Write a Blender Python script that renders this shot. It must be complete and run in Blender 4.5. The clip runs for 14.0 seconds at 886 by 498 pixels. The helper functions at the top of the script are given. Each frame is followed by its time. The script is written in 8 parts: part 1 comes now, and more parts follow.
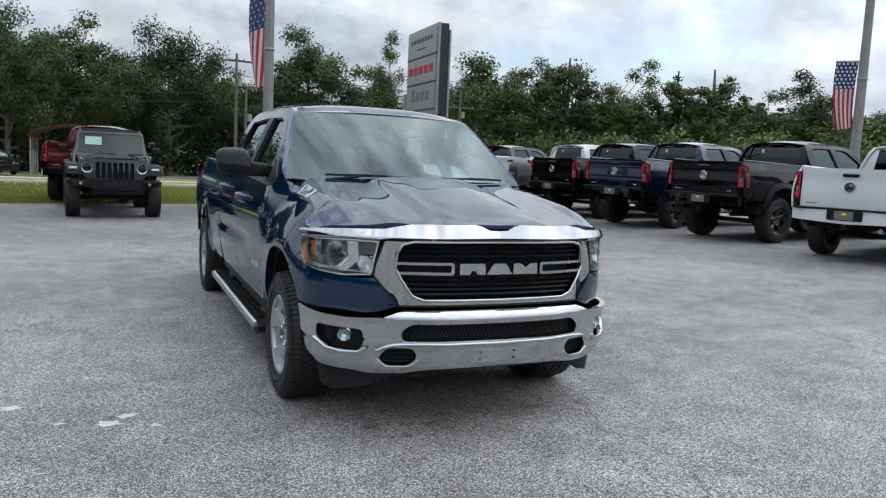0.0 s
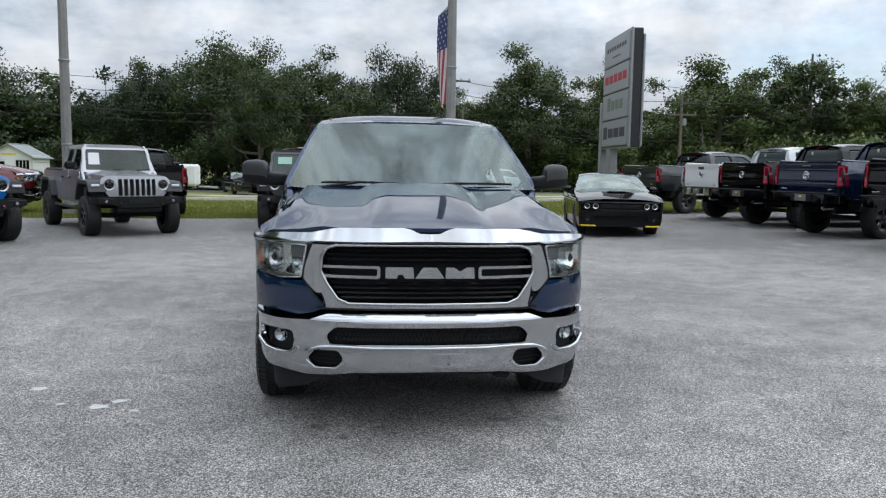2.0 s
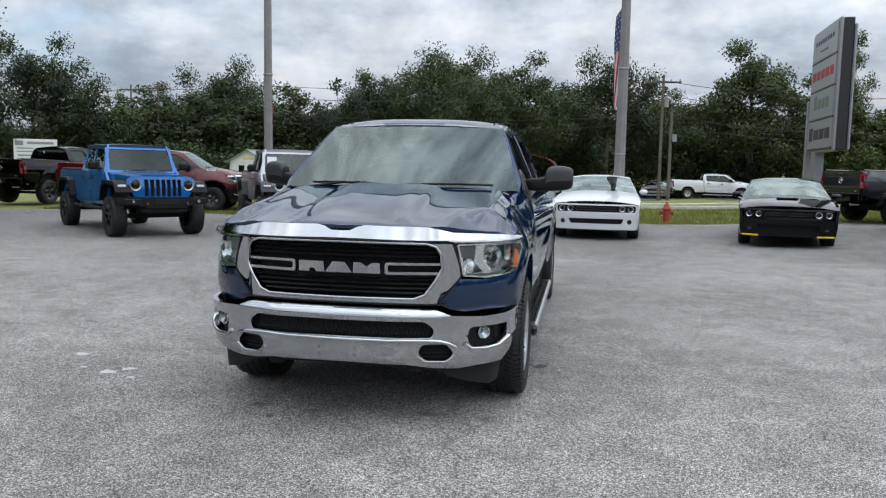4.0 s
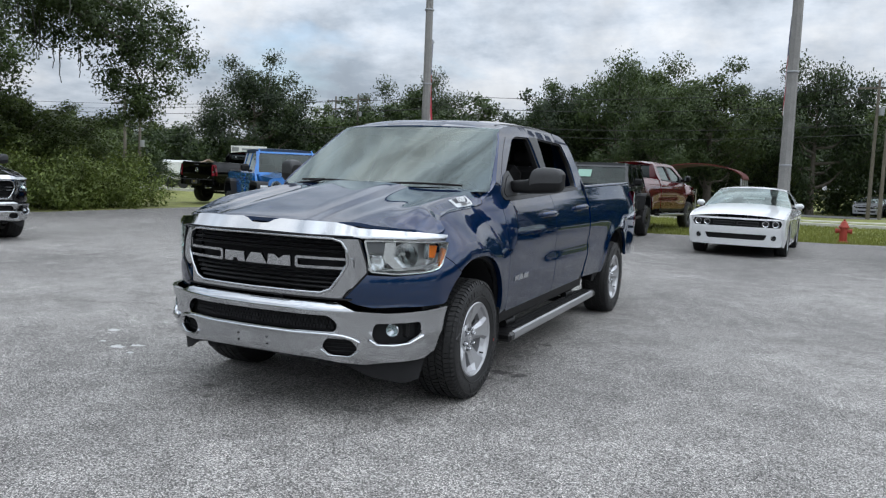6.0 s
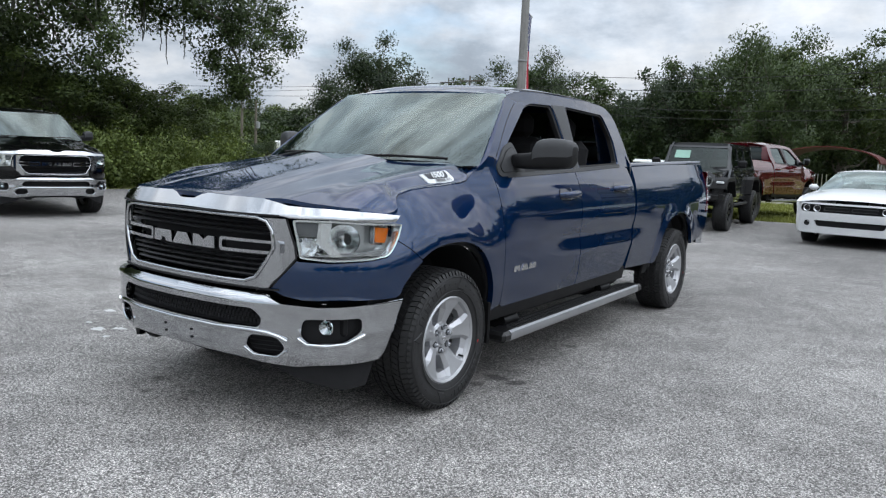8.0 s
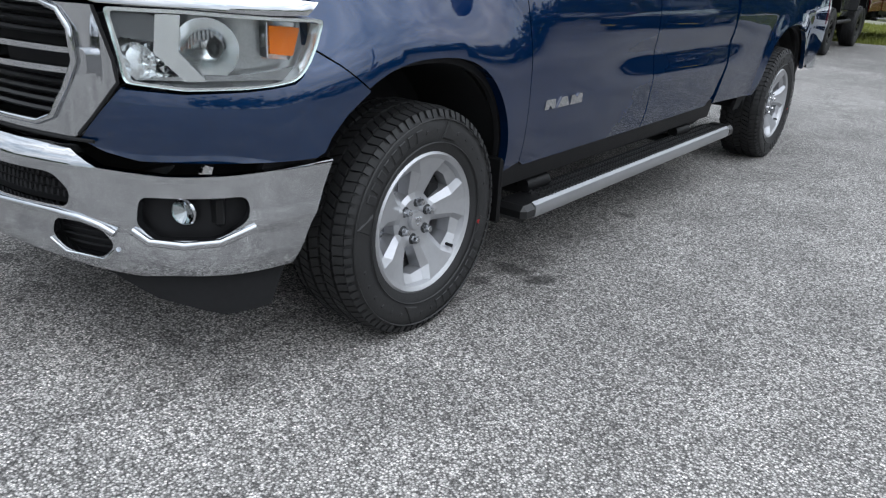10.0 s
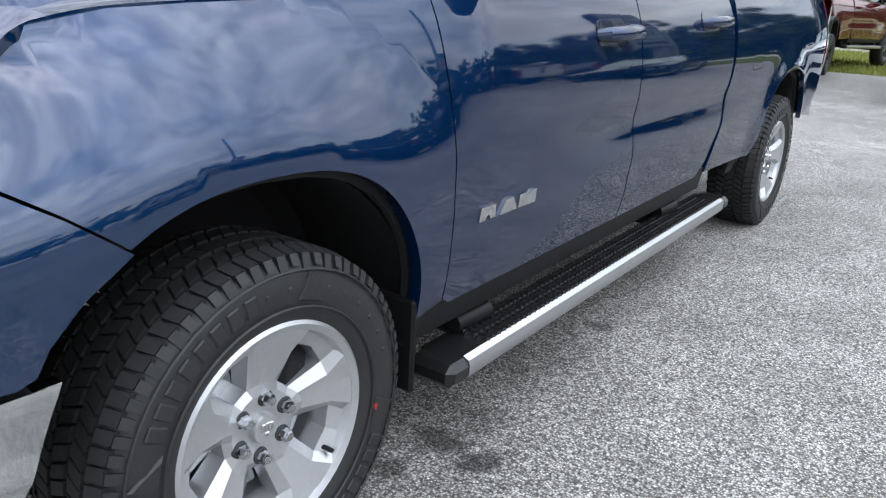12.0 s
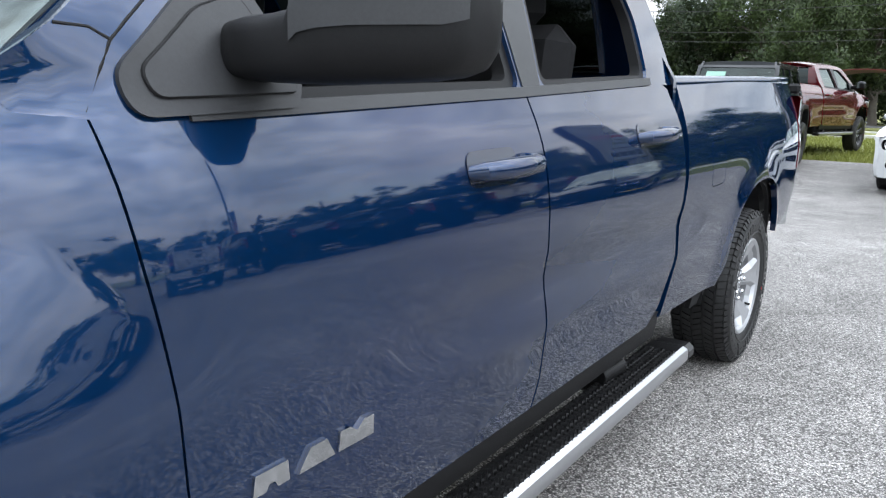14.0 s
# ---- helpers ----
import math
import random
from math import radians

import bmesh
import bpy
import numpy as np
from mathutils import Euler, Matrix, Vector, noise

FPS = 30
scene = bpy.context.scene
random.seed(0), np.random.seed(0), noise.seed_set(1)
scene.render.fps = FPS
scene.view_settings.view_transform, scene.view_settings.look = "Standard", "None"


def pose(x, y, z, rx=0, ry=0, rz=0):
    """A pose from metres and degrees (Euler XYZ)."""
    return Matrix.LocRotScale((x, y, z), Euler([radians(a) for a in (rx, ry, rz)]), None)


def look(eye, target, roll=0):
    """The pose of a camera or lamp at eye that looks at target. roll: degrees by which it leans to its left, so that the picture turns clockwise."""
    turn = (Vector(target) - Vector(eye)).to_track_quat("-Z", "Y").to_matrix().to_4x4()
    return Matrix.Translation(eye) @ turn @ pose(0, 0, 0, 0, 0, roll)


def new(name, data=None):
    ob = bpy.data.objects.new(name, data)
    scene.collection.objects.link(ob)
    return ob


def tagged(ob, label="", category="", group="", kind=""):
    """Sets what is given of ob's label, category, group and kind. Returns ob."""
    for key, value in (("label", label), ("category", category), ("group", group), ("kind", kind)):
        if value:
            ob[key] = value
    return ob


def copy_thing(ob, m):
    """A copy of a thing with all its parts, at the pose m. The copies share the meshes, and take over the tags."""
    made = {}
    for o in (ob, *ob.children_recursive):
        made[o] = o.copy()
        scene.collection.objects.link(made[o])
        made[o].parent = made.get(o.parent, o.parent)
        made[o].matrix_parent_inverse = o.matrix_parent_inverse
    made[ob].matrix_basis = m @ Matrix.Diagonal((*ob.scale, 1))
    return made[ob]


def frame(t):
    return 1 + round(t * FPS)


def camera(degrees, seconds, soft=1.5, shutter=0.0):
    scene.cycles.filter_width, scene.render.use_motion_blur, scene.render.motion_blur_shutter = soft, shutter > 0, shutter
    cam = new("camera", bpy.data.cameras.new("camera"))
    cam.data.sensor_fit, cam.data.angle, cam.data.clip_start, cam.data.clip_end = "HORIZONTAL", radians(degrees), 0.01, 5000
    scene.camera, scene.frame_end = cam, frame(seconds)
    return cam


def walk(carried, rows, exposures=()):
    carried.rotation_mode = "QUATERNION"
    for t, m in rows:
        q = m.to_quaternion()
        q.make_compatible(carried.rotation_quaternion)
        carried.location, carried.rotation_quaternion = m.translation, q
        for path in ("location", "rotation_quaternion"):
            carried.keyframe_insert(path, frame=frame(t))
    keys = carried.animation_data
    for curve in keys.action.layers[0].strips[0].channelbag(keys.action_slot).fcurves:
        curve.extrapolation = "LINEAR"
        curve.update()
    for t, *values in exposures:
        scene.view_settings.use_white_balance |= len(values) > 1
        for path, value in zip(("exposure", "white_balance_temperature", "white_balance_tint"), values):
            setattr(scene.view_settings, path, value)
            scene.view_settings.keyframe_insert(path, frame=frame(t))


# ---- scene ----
cam = camera(60.2, 14.0, 1.25)
PATH = [
    (0, (-1.966, -4.645, 1.491), (-1.158, -2.83, 1.266), 2.6),
    (0.5, (-1.557, -4.807, 1.483), (-0.904, -2.929, 1.261), 2.2),
    (1, (-1.124, -4.962, 1.484), (-0.625, -3.038, 1.266), 1.8),
    (1.5, (-0.726, -4.98, 1.475), (-0.372, -3.023, 1.264), 1.3),
    (2, (-0.375, -5.011, 1.479), (-0.157, -3.034, 1.271), 0.9),
    (2.5, (0.035, -5.075, 1.493), (0.121, -3.087, 1.286), 0.7),
    (3, (0.45, -5.072, 1.49), (0.399, -3.084, 1.284), 0.7),
    (3.5, (0.911, -5.128, 1.496), (0.71, -3.149, 1.29), 0.9),
    (4, (1.35, -5.084, 1.481), (0.988, -3.127, 1.275), 1.1),
    (4.2, (1.609, -5.119, 1.512), (1.18, -3.176, 1.308), 1.1),
    (6.3, (3.013, -4.402, 1.446), (2.108, -2.629, 1.25), 2.1),
    (6.5, (3.111, -4.317, 1.459), (2.172, -2.562, 1.261), 2.0),
    (7, (3.313, -4.081, 1.458), (2.305, -2.367, 1.253), 2.1),
    (7.5, (3.37, -3.785, 1.442), (2.303, -2.107, 1.227), 2.2),
    (8, (3.257, -3.448, 1.413), (2.145, -1.805, 1.163), 2.5),
    (8.5, (3.153, -3.062, 1.362), (2.005, -1.457, 1.037), 2.8),
    (8.7, (3.086, -2.915, 1.35), (1.928, -1.326, 0.983), 2.8),
    (10.8, (2.261, -1.313, 1.167), (1.147, 0.142, 0.366), 3.6),
    (11, (2.227, -1.195, 1.171), (1.105, 0.263, 0.386), 3.4),
    (11.5, (2.106, -1.004, 1.233), (1.001, 0.493, 0.502), 3.5),
    (12, (2.018, -0.915, 1.268), (0.927, 0.632, 0.623), 3.2),
    (12.5, (1.992, -0.884, 1.272), (0.918, 0.706, 0.709), 2.7),
    (13, (1.97, -0.754, 1.261), (0.916, 0.869, 0.755), 2.1),
    (13.5, (1.934, -0.427, 1.291), (0.87, 1.202, 0.83), 1.9),
    (14, (1.844, -0.029, 1.337), (0.733, 1.581, 0.919), 1.5),
]
walk(cam, [(t, look(eye, target, roll)) for t, eye, target, roll in PATH], [(0, 0.36), (6.5, 0.42), (8.5, 0.54), (11, 0.80), (11.5, 1.0), (14, 1.28)])

# ---- world and sun: bright broken overcast ----
world = bpy.data.worlds.new("overcast_sky")
world.use_nodes = True
scene.world = world
wn, wl = world.node_tree.nodes, world.node_tree.links
wn.clear()
SUN_EL, SUN_AZ = 48.0, 92.0
sky = wn.new("ShaderNodeTexSky")
sky.sky_type, sky.sun_disc = "NISHITA", False
sky.sun_elevation, sky.sun_rotation = radians(SUN_EL), radians(SUN_AZ)
tco = wn.new("ShaderNodeTexCoord")
sep = wn.new("ShaderNodeSeparateXYZ")
wl.new(tco.outputs["Generated"], sep.inputs[0])


def wmath(op, a, b=None, c=None):
    n = wn.new("ShaderNodeMath")
    n.operation = op
    for i, v in enumerate((a, b, c)):
        if v is None:
            continue
        if isinstance(v, (int, float)):
            n.inputs[i].default_value = v
        else:
            wl.new(v, n.inputs[i])
    return n.outputs[0]


# clouds lie on a flat layer: the direction is divided by its height
hz = wmath("ADD", wmath("MAXIMUM", sep.outputs[2], 0.0), 0.27)
comb = wn.new("ShaderNodeCombineXYZ")
wl.new(wmath("DIVIDE", sep.outputs[0], hz), comb.inputs[0])
wl.new(wmath("DIVIDE", sep.outputs[1], hz), comb.inputs[1])
big = wn.new("ShaderNodeTexNoise")
big.inputs["Scale"].default_value, big.inputs["Detail"].default_value = 0.75, 9.0
big.inputs["Roughness"].default_value, big.inputs["Distortion"].default_value = 0.56, 0.35
wl.new(comb.outputs[0], big.inputs["Vector"])
cover = wn.new("ShaderNodeValToRGB")
cover.color_ramp.elements[0].position, cover.color_ramp.elements[0].color = 0.29, (0, 0, 0, 1)
cover.color_ramp.elements[1].position, cover.color_ramp.elements[1].color = 0.42, (1, 1, 1, 1)
wl.new(big.outputs[0], cover.inputs[0])
shade = wn.new("ShaderNodeTexNoise")
shade.inputs["Scale"].default_value, shade.inputs["Detail"].default_value = 2.4, 7.0
shade.inputs["Roughness"].default_value = 0.6
off = wn.new("ShaderNodeVectorMath")
off.inputs[1].default_value = (3.7, -1.9, 4.0)
wl.new(comb.outputs[0], off.inputs[0])
wl.new(off.outputs[0], shade.inputs["Vector"])
tone = wn.new("ShaderNodeValToRGB")
e = tone.color_ramp.elements
e[0].position, e[0].color = 0.36, (0.33, 0.385, 0.455, 1)
e[1].position, e[1].color = 0.63, (0.62, 0.65, 0.69, 1)
m_ = e.new(0.5)
m_.color = (0.49, 0.542, 0.612, 1)
wl.new(shade.outputs[0], tone.inputs[0])
gain = wn.new("ShaderNodeMix")
gain.data_type, gain.blend_type = "RGBA", "MULTIPLY"
gain.inputs[0].default_value = 1.0
wl.new(sky.outputs[0], gain.inputs[6])
gain.inputs[7].default_value = (0.13, 0.13, 0.13, 1)
mixs = wn.new("ShaderNodeMix")
mixs.data_type = "RGBA"
wl.new(cover.outputs[0], mixs.inputs[0])
wl.new(gain.outputs[2], mixs.inputs[6])
wl.new(tone.outputs[0], mixs.inputs[7])
bg = wn.new("ShaderNodeBackground")
bg.inputs[1].default_value = 1.0
# an overcast sky is brighter overhead than at the horizon
lift = wmath("MULTIPLY_ADD", wmath("POWER", wmath("MAXIMUM", sep.outputs[2], 0.0), 0.95), 1.75, 0.70)
# and brightest where the sun stands behind the cloud
glow = wn.new("ShaderNodeVectorMath")
glow.operation = "DOT_PRODUCT"
wl.new(tco.outputs["Generated"], glow.inputs[0])
glow.inputs[1].default_value = (math.sin(radians(SUN_AZ)) * math.cos(radians(SUN_EL)), math.cos(radians(SUN_AZ)) * math.cos(radians(SUN_EL)), math.sin(radians(SUN_EL)))
lift = wmath("MULTIPLY_ADD", wmath("POWER", wmath("MAXIMUM", glow.outputs["Value"], 0.0), 3.5), 1.1, lift)
# small puffs within the cloud layer
puff = wn.new("ShaderNodeTexNoise")
puff.inputs["Scale"].default_value, puff.inputs["Detail"].default_value, puff.inputs["Roughness"].default_value = 11.0, 6.0, 0.55
wl.new(tco.outputs["Generated"], puff.inputs["Vector"])
pr_ = wn.new("ShaderNodeMapRange")
pr_.inputs[1].default_value, pr_.inputs[2].default_value = 0.36, 0.64
pr_.inputs[3].default_value, pr_.inputs[4].default_value = -1.0, 1.0
wl.new(puff.outputs[0], pr_.inputs[0])
depth = wmath("MULTIPLY_ADD", wmath("MAXIMUM", sep.outputs[2], 0.0), 0.36, 0.07)
lift = wmath("MULTIPLY", lift, wmath("MULTIPLY_ADD", pr_.outputs[0], depth, 1.0))
dome = wn.new("ShaderNodeVectorMath")
dome.operation = "SCALE"
wl.new(mixs.outputs[2], dome.inputs[0])
wl.new(lift, dome.inputs["Scale"])
wl.new(dome.outputs[0], bg.inputs[0])
wout = wn.new("ShaderNodeOutputWorld")
wl.new(bg.outputs[0], wout.inputs[0])

sun = new("sun", bpy.data.lights.new("sun", "SUN"))
sun.data.energy, sun.data.angle, sun.data.color = 0.4, radians(150), (1.0, 0.96, 0.9)
az = radians(SUN_AZ)
sun_way = Vector((math.sin(az) * math.cos(radians(SUN_EL)), math.cos(az) * math.cos(radians(SUN_EL)), math.sin(radians(SUN_EL))))
sun.matrix_world = look(sun_way * 60, (0, 0, 0))

# ---- materials ----


def mat(name, color, rough=0.5, metal=0.0, coat=0.0, edge=None, vary=0.12, scale=6.0, bump=0.0, bscale=60.0, spec=0.5, spread=0.0, transmission=0.0, ior=1.45, coat_rough=0.03, coat_ior=1.5):
    m = bpy.data.materials.new(name)
    m.use_nodes = True
    n, l = m.node_tree.nodes, m.node_tree.links
    p = n["Principled BSDF"]
    p.inputs["Roughness"].default_value, p.inputs["Metallic"].default_value = rough, metal
    p.inputs["Coat Weight"].default_value, p.inputs["Coat Roughness"].default_value = coat, coat_rough
    p.inputs["Specular IOR Level"].default_value, p.inputs["Coat IOR"].default_value = spec, coat_ior
    p.inputs["Transmission Weight"].default_value, p.inputs["IOR"].default_value = transmission, ior
    p.inputs["Base Color"].default_value = (*color, 1)
    if edge:
        p.inputs["Specular Tint"].default_value = (*edge, 1)
    tc = n.new("ShaderNodeTexCoord")
    if vary:
        a, b = n.new("ShaderNodeTexNoise"), n.new("ShaderNodeTexNoise")
        a.inputs["Scale"].default_value, a.inputs["Detail"].default_value = scale, 5
        b.inputs["Scale"].default_value, b.inputs["Detail"].default_value = scale * 9, 3
        l.new(tc.outputs["Object"], a.inputs["Vector"])
        l.new(tc.outputs["Object"], b.inputs["Vector"])
        add = n.new("ShaderNodeMath")
        add.operation = "ADD"
        l.new(a.outputs[0], add.inputs[0])
        l.new(b.outputs[0], add.inputs[1])
        ramp = n.new("ShaderNodeMapRange")
        ramp.inputs[1].default_value, ramp.inputs[2].default_value = 0.7, 1.3
        ramp.inputs[3].default_value, ramp.inputs[4].default_value = 1 - vary, 1 + vary
        l.new(add.outputs[0], ramp.inputs[0])
        val = ramp.outputs[0]
        if spread:
            oi = n.new("ShaderNodeObjectInfo")
            gi = n.new("ShaderNodeNewGeometry")
            s1 = n.new("ShaderNodeMath")
            s1.operation = "ADD"
            l.new(oi.outputs["Random"], s1.inputs[0])
            l.new(gi.outputs["Random Per Island"], s1.inputs[1])
            r2 = n.new("ShaderNodeMapRange")
            r2.inputs[1].default_value, r2.inputs[2].default_value = 0, 2
            r2.inputs[3].default_value, r2.inputs[4].default_value = 1 - spread, 1 + spread
            l.new(s1.outputs[0], r2.inputs[0])
            mu = n.new("ShaderNodeMath")
            mu.operation = "MULTIPLY"
            l.new(val, mu.inputs[0])
            l.new(r2.outputs[0], mu.inputs[1])
            val = mu.outputs[0]
        sc = n.new("ShaderNodeVectorMath")
        sc.operation = "SCALE"
        sc.inputs[0].default_value = color
        l.new(val, sc.inputs["Scale"])
        l.new(sc.outputs[0], p.inputs["Base Color"])
    if bump:
        t = n.new("ShaderNodeTexNoise")
        t.inputs["Scale"].default_value, t.inputs["Detail"].default_value = bscale, 4
        l.new(tc.outputs["Object"], t.inputs["Vector"])
        bp = n.new("ShaderNodeBump")
        bp.inputs["Strength"].default_value, bp.inputs["Distance"].default_value = bump, 0.02
        l.new(t.outputs[0], bp.inputs["Height"])
        l.new(bp.outputs[0], p.inputs["Normal"])
    return m


def paint(name, color, metal=0.55, rough=0.32, coat_ior=1.6, edge=None):
    return mat(name, color, rough, metal, coat=1.0, edge=edge, vary=0.05, scale=3, spec=0.0, coat_rough=0.03, coat_ior=coat_ior)


NAVY = paint("navy_pearl_paint", (0.0018, 0.0200, 0.068), 0.55, 0.30, 1.64, (0.0, 0.06, 0.18))
# body paint of one row pickup, and the painted shade behind door handles
NAVY2 = paint("dark_navy_paint", (0.004, 0.011, 0.035))
BLACKP = paint("black_paint", (0.0015, 0.0015, 0.002), 0.0, 0.3, 1.4)
GREYP = paint("granite_grey_paint", (0.022, 0.024, 0.027))
WHITEP = paint("white_paint", (0.62, 0.63, 0.64), 0.0, 0.35)
SILVERP = paint("steel_grey_paint", (0.37, 0.378, 0.40), 0.5, 0.34)
BLUEP = paint("bright_blue_paint", (0.006, 0.115, 0.36), 0.3, 0.32)
ROOFBLUE = mat("dark_blue_hardtop", (0.012, 0.03, 0.06), 0.55, vary=0.1, scale=8, bump=0.03, bscale=300)
REDP = paint("deep_red_paint", (0.085, 0.005, 0.008), 0.4, 0.32)
GLOSSBLACKP = paint("waxed_black_paint", (0.001, 0.001, 0.0015), 0.0, 0.3, 1.4)
LAMPBACK = mat("shaded_lamp_bowl", (0.48, 0.485, 0.49), 0.3, 0.7, vary=0.1, scale=14)
LAMPCHROME = mat("bright_reflector", (0.86, 0.87, 0.88), 0.20, 1.0, vary=0.03, scale=14)
CHROME = mat("chrome", (0.50, 0.512, 0.53), 0.04, 1.0, vary=0.03, scale=14, bump=0.012, bscale=220)
ALLOY = mat("silver_wheel_alloy", (0.43, 0.435, 0.45), 0.38, 0.7, coat=0.4, vary=0.04)
DARKALLOY = mat("black_wheel_alloy", (0.012, 0.012, 0.013), 0.3, 0.3, coat=0.4, vary=0.1)
SATIN = mat("satin_metal_trim", (0.50, 0.51, 0.53), 0.32, 1.0, vary=0.03, scale=8)
STEEL = mat("brushed_steel", (0.55, 0.56, 0.58), 0.22, 1.0, vary=0.10, scale=25)
BLACKPL = mat("black_textured_plastic", (0.008, 0.008, 0.0085), 0.5, spec=0.22, vary=0.15, scale=20, bump=0.05, bscale=500)
STEPBLK = mat("moulded_step_plastic", (0.008, 0.008, 0.0085), 0.33, vary=0.2, scale=18, bump=0.05, bscale=300)
GREYPL = mat("dark_grey_plastic", (0.028, 0.029, 0.031), 0.5, vary=0.12, scale=20, bump=0.04, bscale=500)
SLATBLK = mat("satin_black_slat", (0.004, 0.004, 0.0045), 0.35, vary=0.1, spec=0.35)
GLOSSBLK = mat("gloss_black_trim", (0.006, 0.006, 0.007), 0.12, vary=0.05)
RUBBER = mat("tyre_rubber", (0.014, 0.014, 0.0145), 0.55, vary=0.22, scale=12, bump=0.08, bscale=180)
DARK = mat("dark_void_liner", (0.006, 0.006, 0.007), 0.85, vary=0.2)
CLOTH = mat("charcoal_seat_cloth", (0.006, 0.006, 0.007), 0.9, vary=0.2, scale=40, bump=0.1, bscale=600)
REDGLOW = mat("bright_red_lens", (0.42, 0.03, 0.06), 0.2, vary=0.1, scale=30, coat=0.6)
REDLENS = mat("red_tail_lens", (0.11, 0.003, 0.008), 0.14, vary=0.15, scale=30, coat=0.6)
AMBER = mat("amber_lens", (0.85, 0.20, 0.015), 0.15, vary=0.08, scale=60, coat=0.7)
WHITEPL = mat("white_lens", (0.6, 0.62, 0.63), 0.2, vary=0.05, coat=0.5)
YELLOW = mat("yellow_guard_plastic", (0.75, 0.52, 0.015), 0.4, vary=0.08)
PAPER = mat("white_sticker_paper", (0.60, 0.62, 0.62), 0.7, vary=0.06)
MINT = mat("pale_green_sticker", (0.32, 0.52, 0.43), 0.7, vary=0.06)
REDDOT = mat("red_rubber_mark", (0.35, 0.02, 0.02), 0.7, vary=0.1)
CONCRETE = mat("pole_concrete", (0.22, 0.215, 0.205), 0.85, vary=0.18, scale=4, bump=0.15, bscale=60)
KERB = mat("pale_concrete_kerb", (0.52, 0.51, 0.48), 0.85, vary=0.15, scale=3, bump=0.1)
WOODP = mat("weathered_pole_wood", (0.12, 0.106, 0.088), 0.85, vary=0.25, scale=5, bump=0.2, bscale=40)
GALV = mat("galvanised_metal", (0.30, 0.31, 0.32), 0.45, 0.6, vary=0.1, scale=4)
SIGNGREY = mat("silver_sign_face", (0.27, 0.28, 0.295), 0.42, 0.15, vary=0.05, scale=2)
SIGNDARK = mat("charcoal_sign_side", (0.02, 0.021, 0.023), 0.4, vary=0.1)
INKDARK = mat("dark_sign_ink", (0.03, 0.032, 0.04), 0.5, vary=0.05)
INKGREY = mat("grey_badge_ink", (0.13, 0.13, 0.135), 0.5, vary=0.05)
INKRED = mat("red_sign_ink", (0.34, 0.014, 0.026), 0.5, vary=0.05)
INKGREEN = mat("olive_grey_sign_ink", (0.13, 0.16, 0.12), 0.5, vary=0.05)
HYDRED = mat("faded_red_iron", (0.32, 0.045, 0.03), 0.6, vary=0.2, scale=20, bump=0.1)
SIDING = mat("white_board_siding", (0.70, 0.71, 0.70), 0.7, vary=0.06, scale=3)
ROOFTIN = mat("grey_green_tin_roof", (0.22, 0.25, 0.24), 0.5, 0.3, vary=0.12)
REDTIN = mat("rust_red_tin_roof", (0.085, 0.014, 0.012), 0.55, 0.2, vary=0.15)
BROWNTIN = mat("tan_brown_roof", (0.30, 0.22, 0.17), 0.7, vary=0.15)
FLAGRED = mat("flag_red_cloth", (0.34, 0.018, 0.035), 0.85, vary=0.1, scale=4)
FLAGWHITE = mat("flag_white_cloth", (0.50, 0.49, 0.485), 0.85, vary=0.08, scale=4)
FLAGBLUE = mat("flag_blue_cloth", (0.02, 0.03, 0.12), 0.85, vary=0.1, scale=4)
BARK = mat("grey_brown_bark", (0.11, 0.095, 0.078), 0.9, vary=0.3, scale=5, bump=0.5, bscale=20)
CABLE = mat("black_cable", (0.03, 0.03, 0.03), 0.7, vary=0.1)


def leaf_mat(name, color, light):
    m = bpy.data.materials.new(name)
    m.use_nodes = True
    n, l = m.node_tree.nodes, m.node_tree.links
    p = n["Principled BSDF"]
    p.inputs["Roughness"].default_value = 0.55
    gi, oi, tc = n.new("ShaderNodeNewGeometry"), n.new("ShaderNodeObjectInfo"), n.new("ShaderNodeTexCoord")
    ns = n.new("ShaderNodeTexNoise")
    ns.inputs["Scale"].default_value, ns.inputs["Detail"].default_value = 0.55, 3
    l.new(tc.outputs["Object"], ns.inputs["Vector"])
    a = n.new("ShaderNodeMath")
    a.operation = "MULTIPLY_ADD"
    a.inputs[1].default_value = 0.34
    l.new(gi.outputs["Random Per Island"], a.inputs[0])
    b = n.new("ShaderNodeMath")
    b.operation = "MULTIPLY_ADD"
    b.inputs[1].default_value, b.inputs[2].default_value = 0.35, -0.20
    l.new(oi.outputs["Random"], b.inputs[0])
    c = n.new("ShaderNodeMath")
    c.operation = "ADD"
    l.new(ns.outputs[0], c.inputs[0])
    l.new(b.outputs[0], c.inputs[1])
    l.new(c.outputs[0], a.inputs[2])
    mx = n.new("ShaderNodeMix")
    mx.data_type = "RGBA"
    mx.inputs[6].default_value, mx.inputs[7].default_value = (*color, 1), (*light, 1)
    mp = n.new("ShaderNodeMapRange")
    mp.inputs[1].default_value, mp.inputs[2].default_value = 0.35, 1.25
    l.new(a.outputs[0], mp.inputs[0])
    l.new(mp.outputs[0], mx.inputs[0])
    l.new(mx.outputs[2], p.inputs["Base Color"])
    tr = n.new("ShaderNodeBsdfTranslucent")
    l.new(mx.outputs[2], tr.inputs[0])
    ms = n.new("ShaderNodeMixShader")
    ms.inputs[0].default_value = 0.3
    l.new(p.outputs[0], ms.inputs[1])
    l.new(tr.outputs[0], ms.inputs[2])
    l.new(ms.outputs[0], n["Material Output"].inputs[0])
    return m


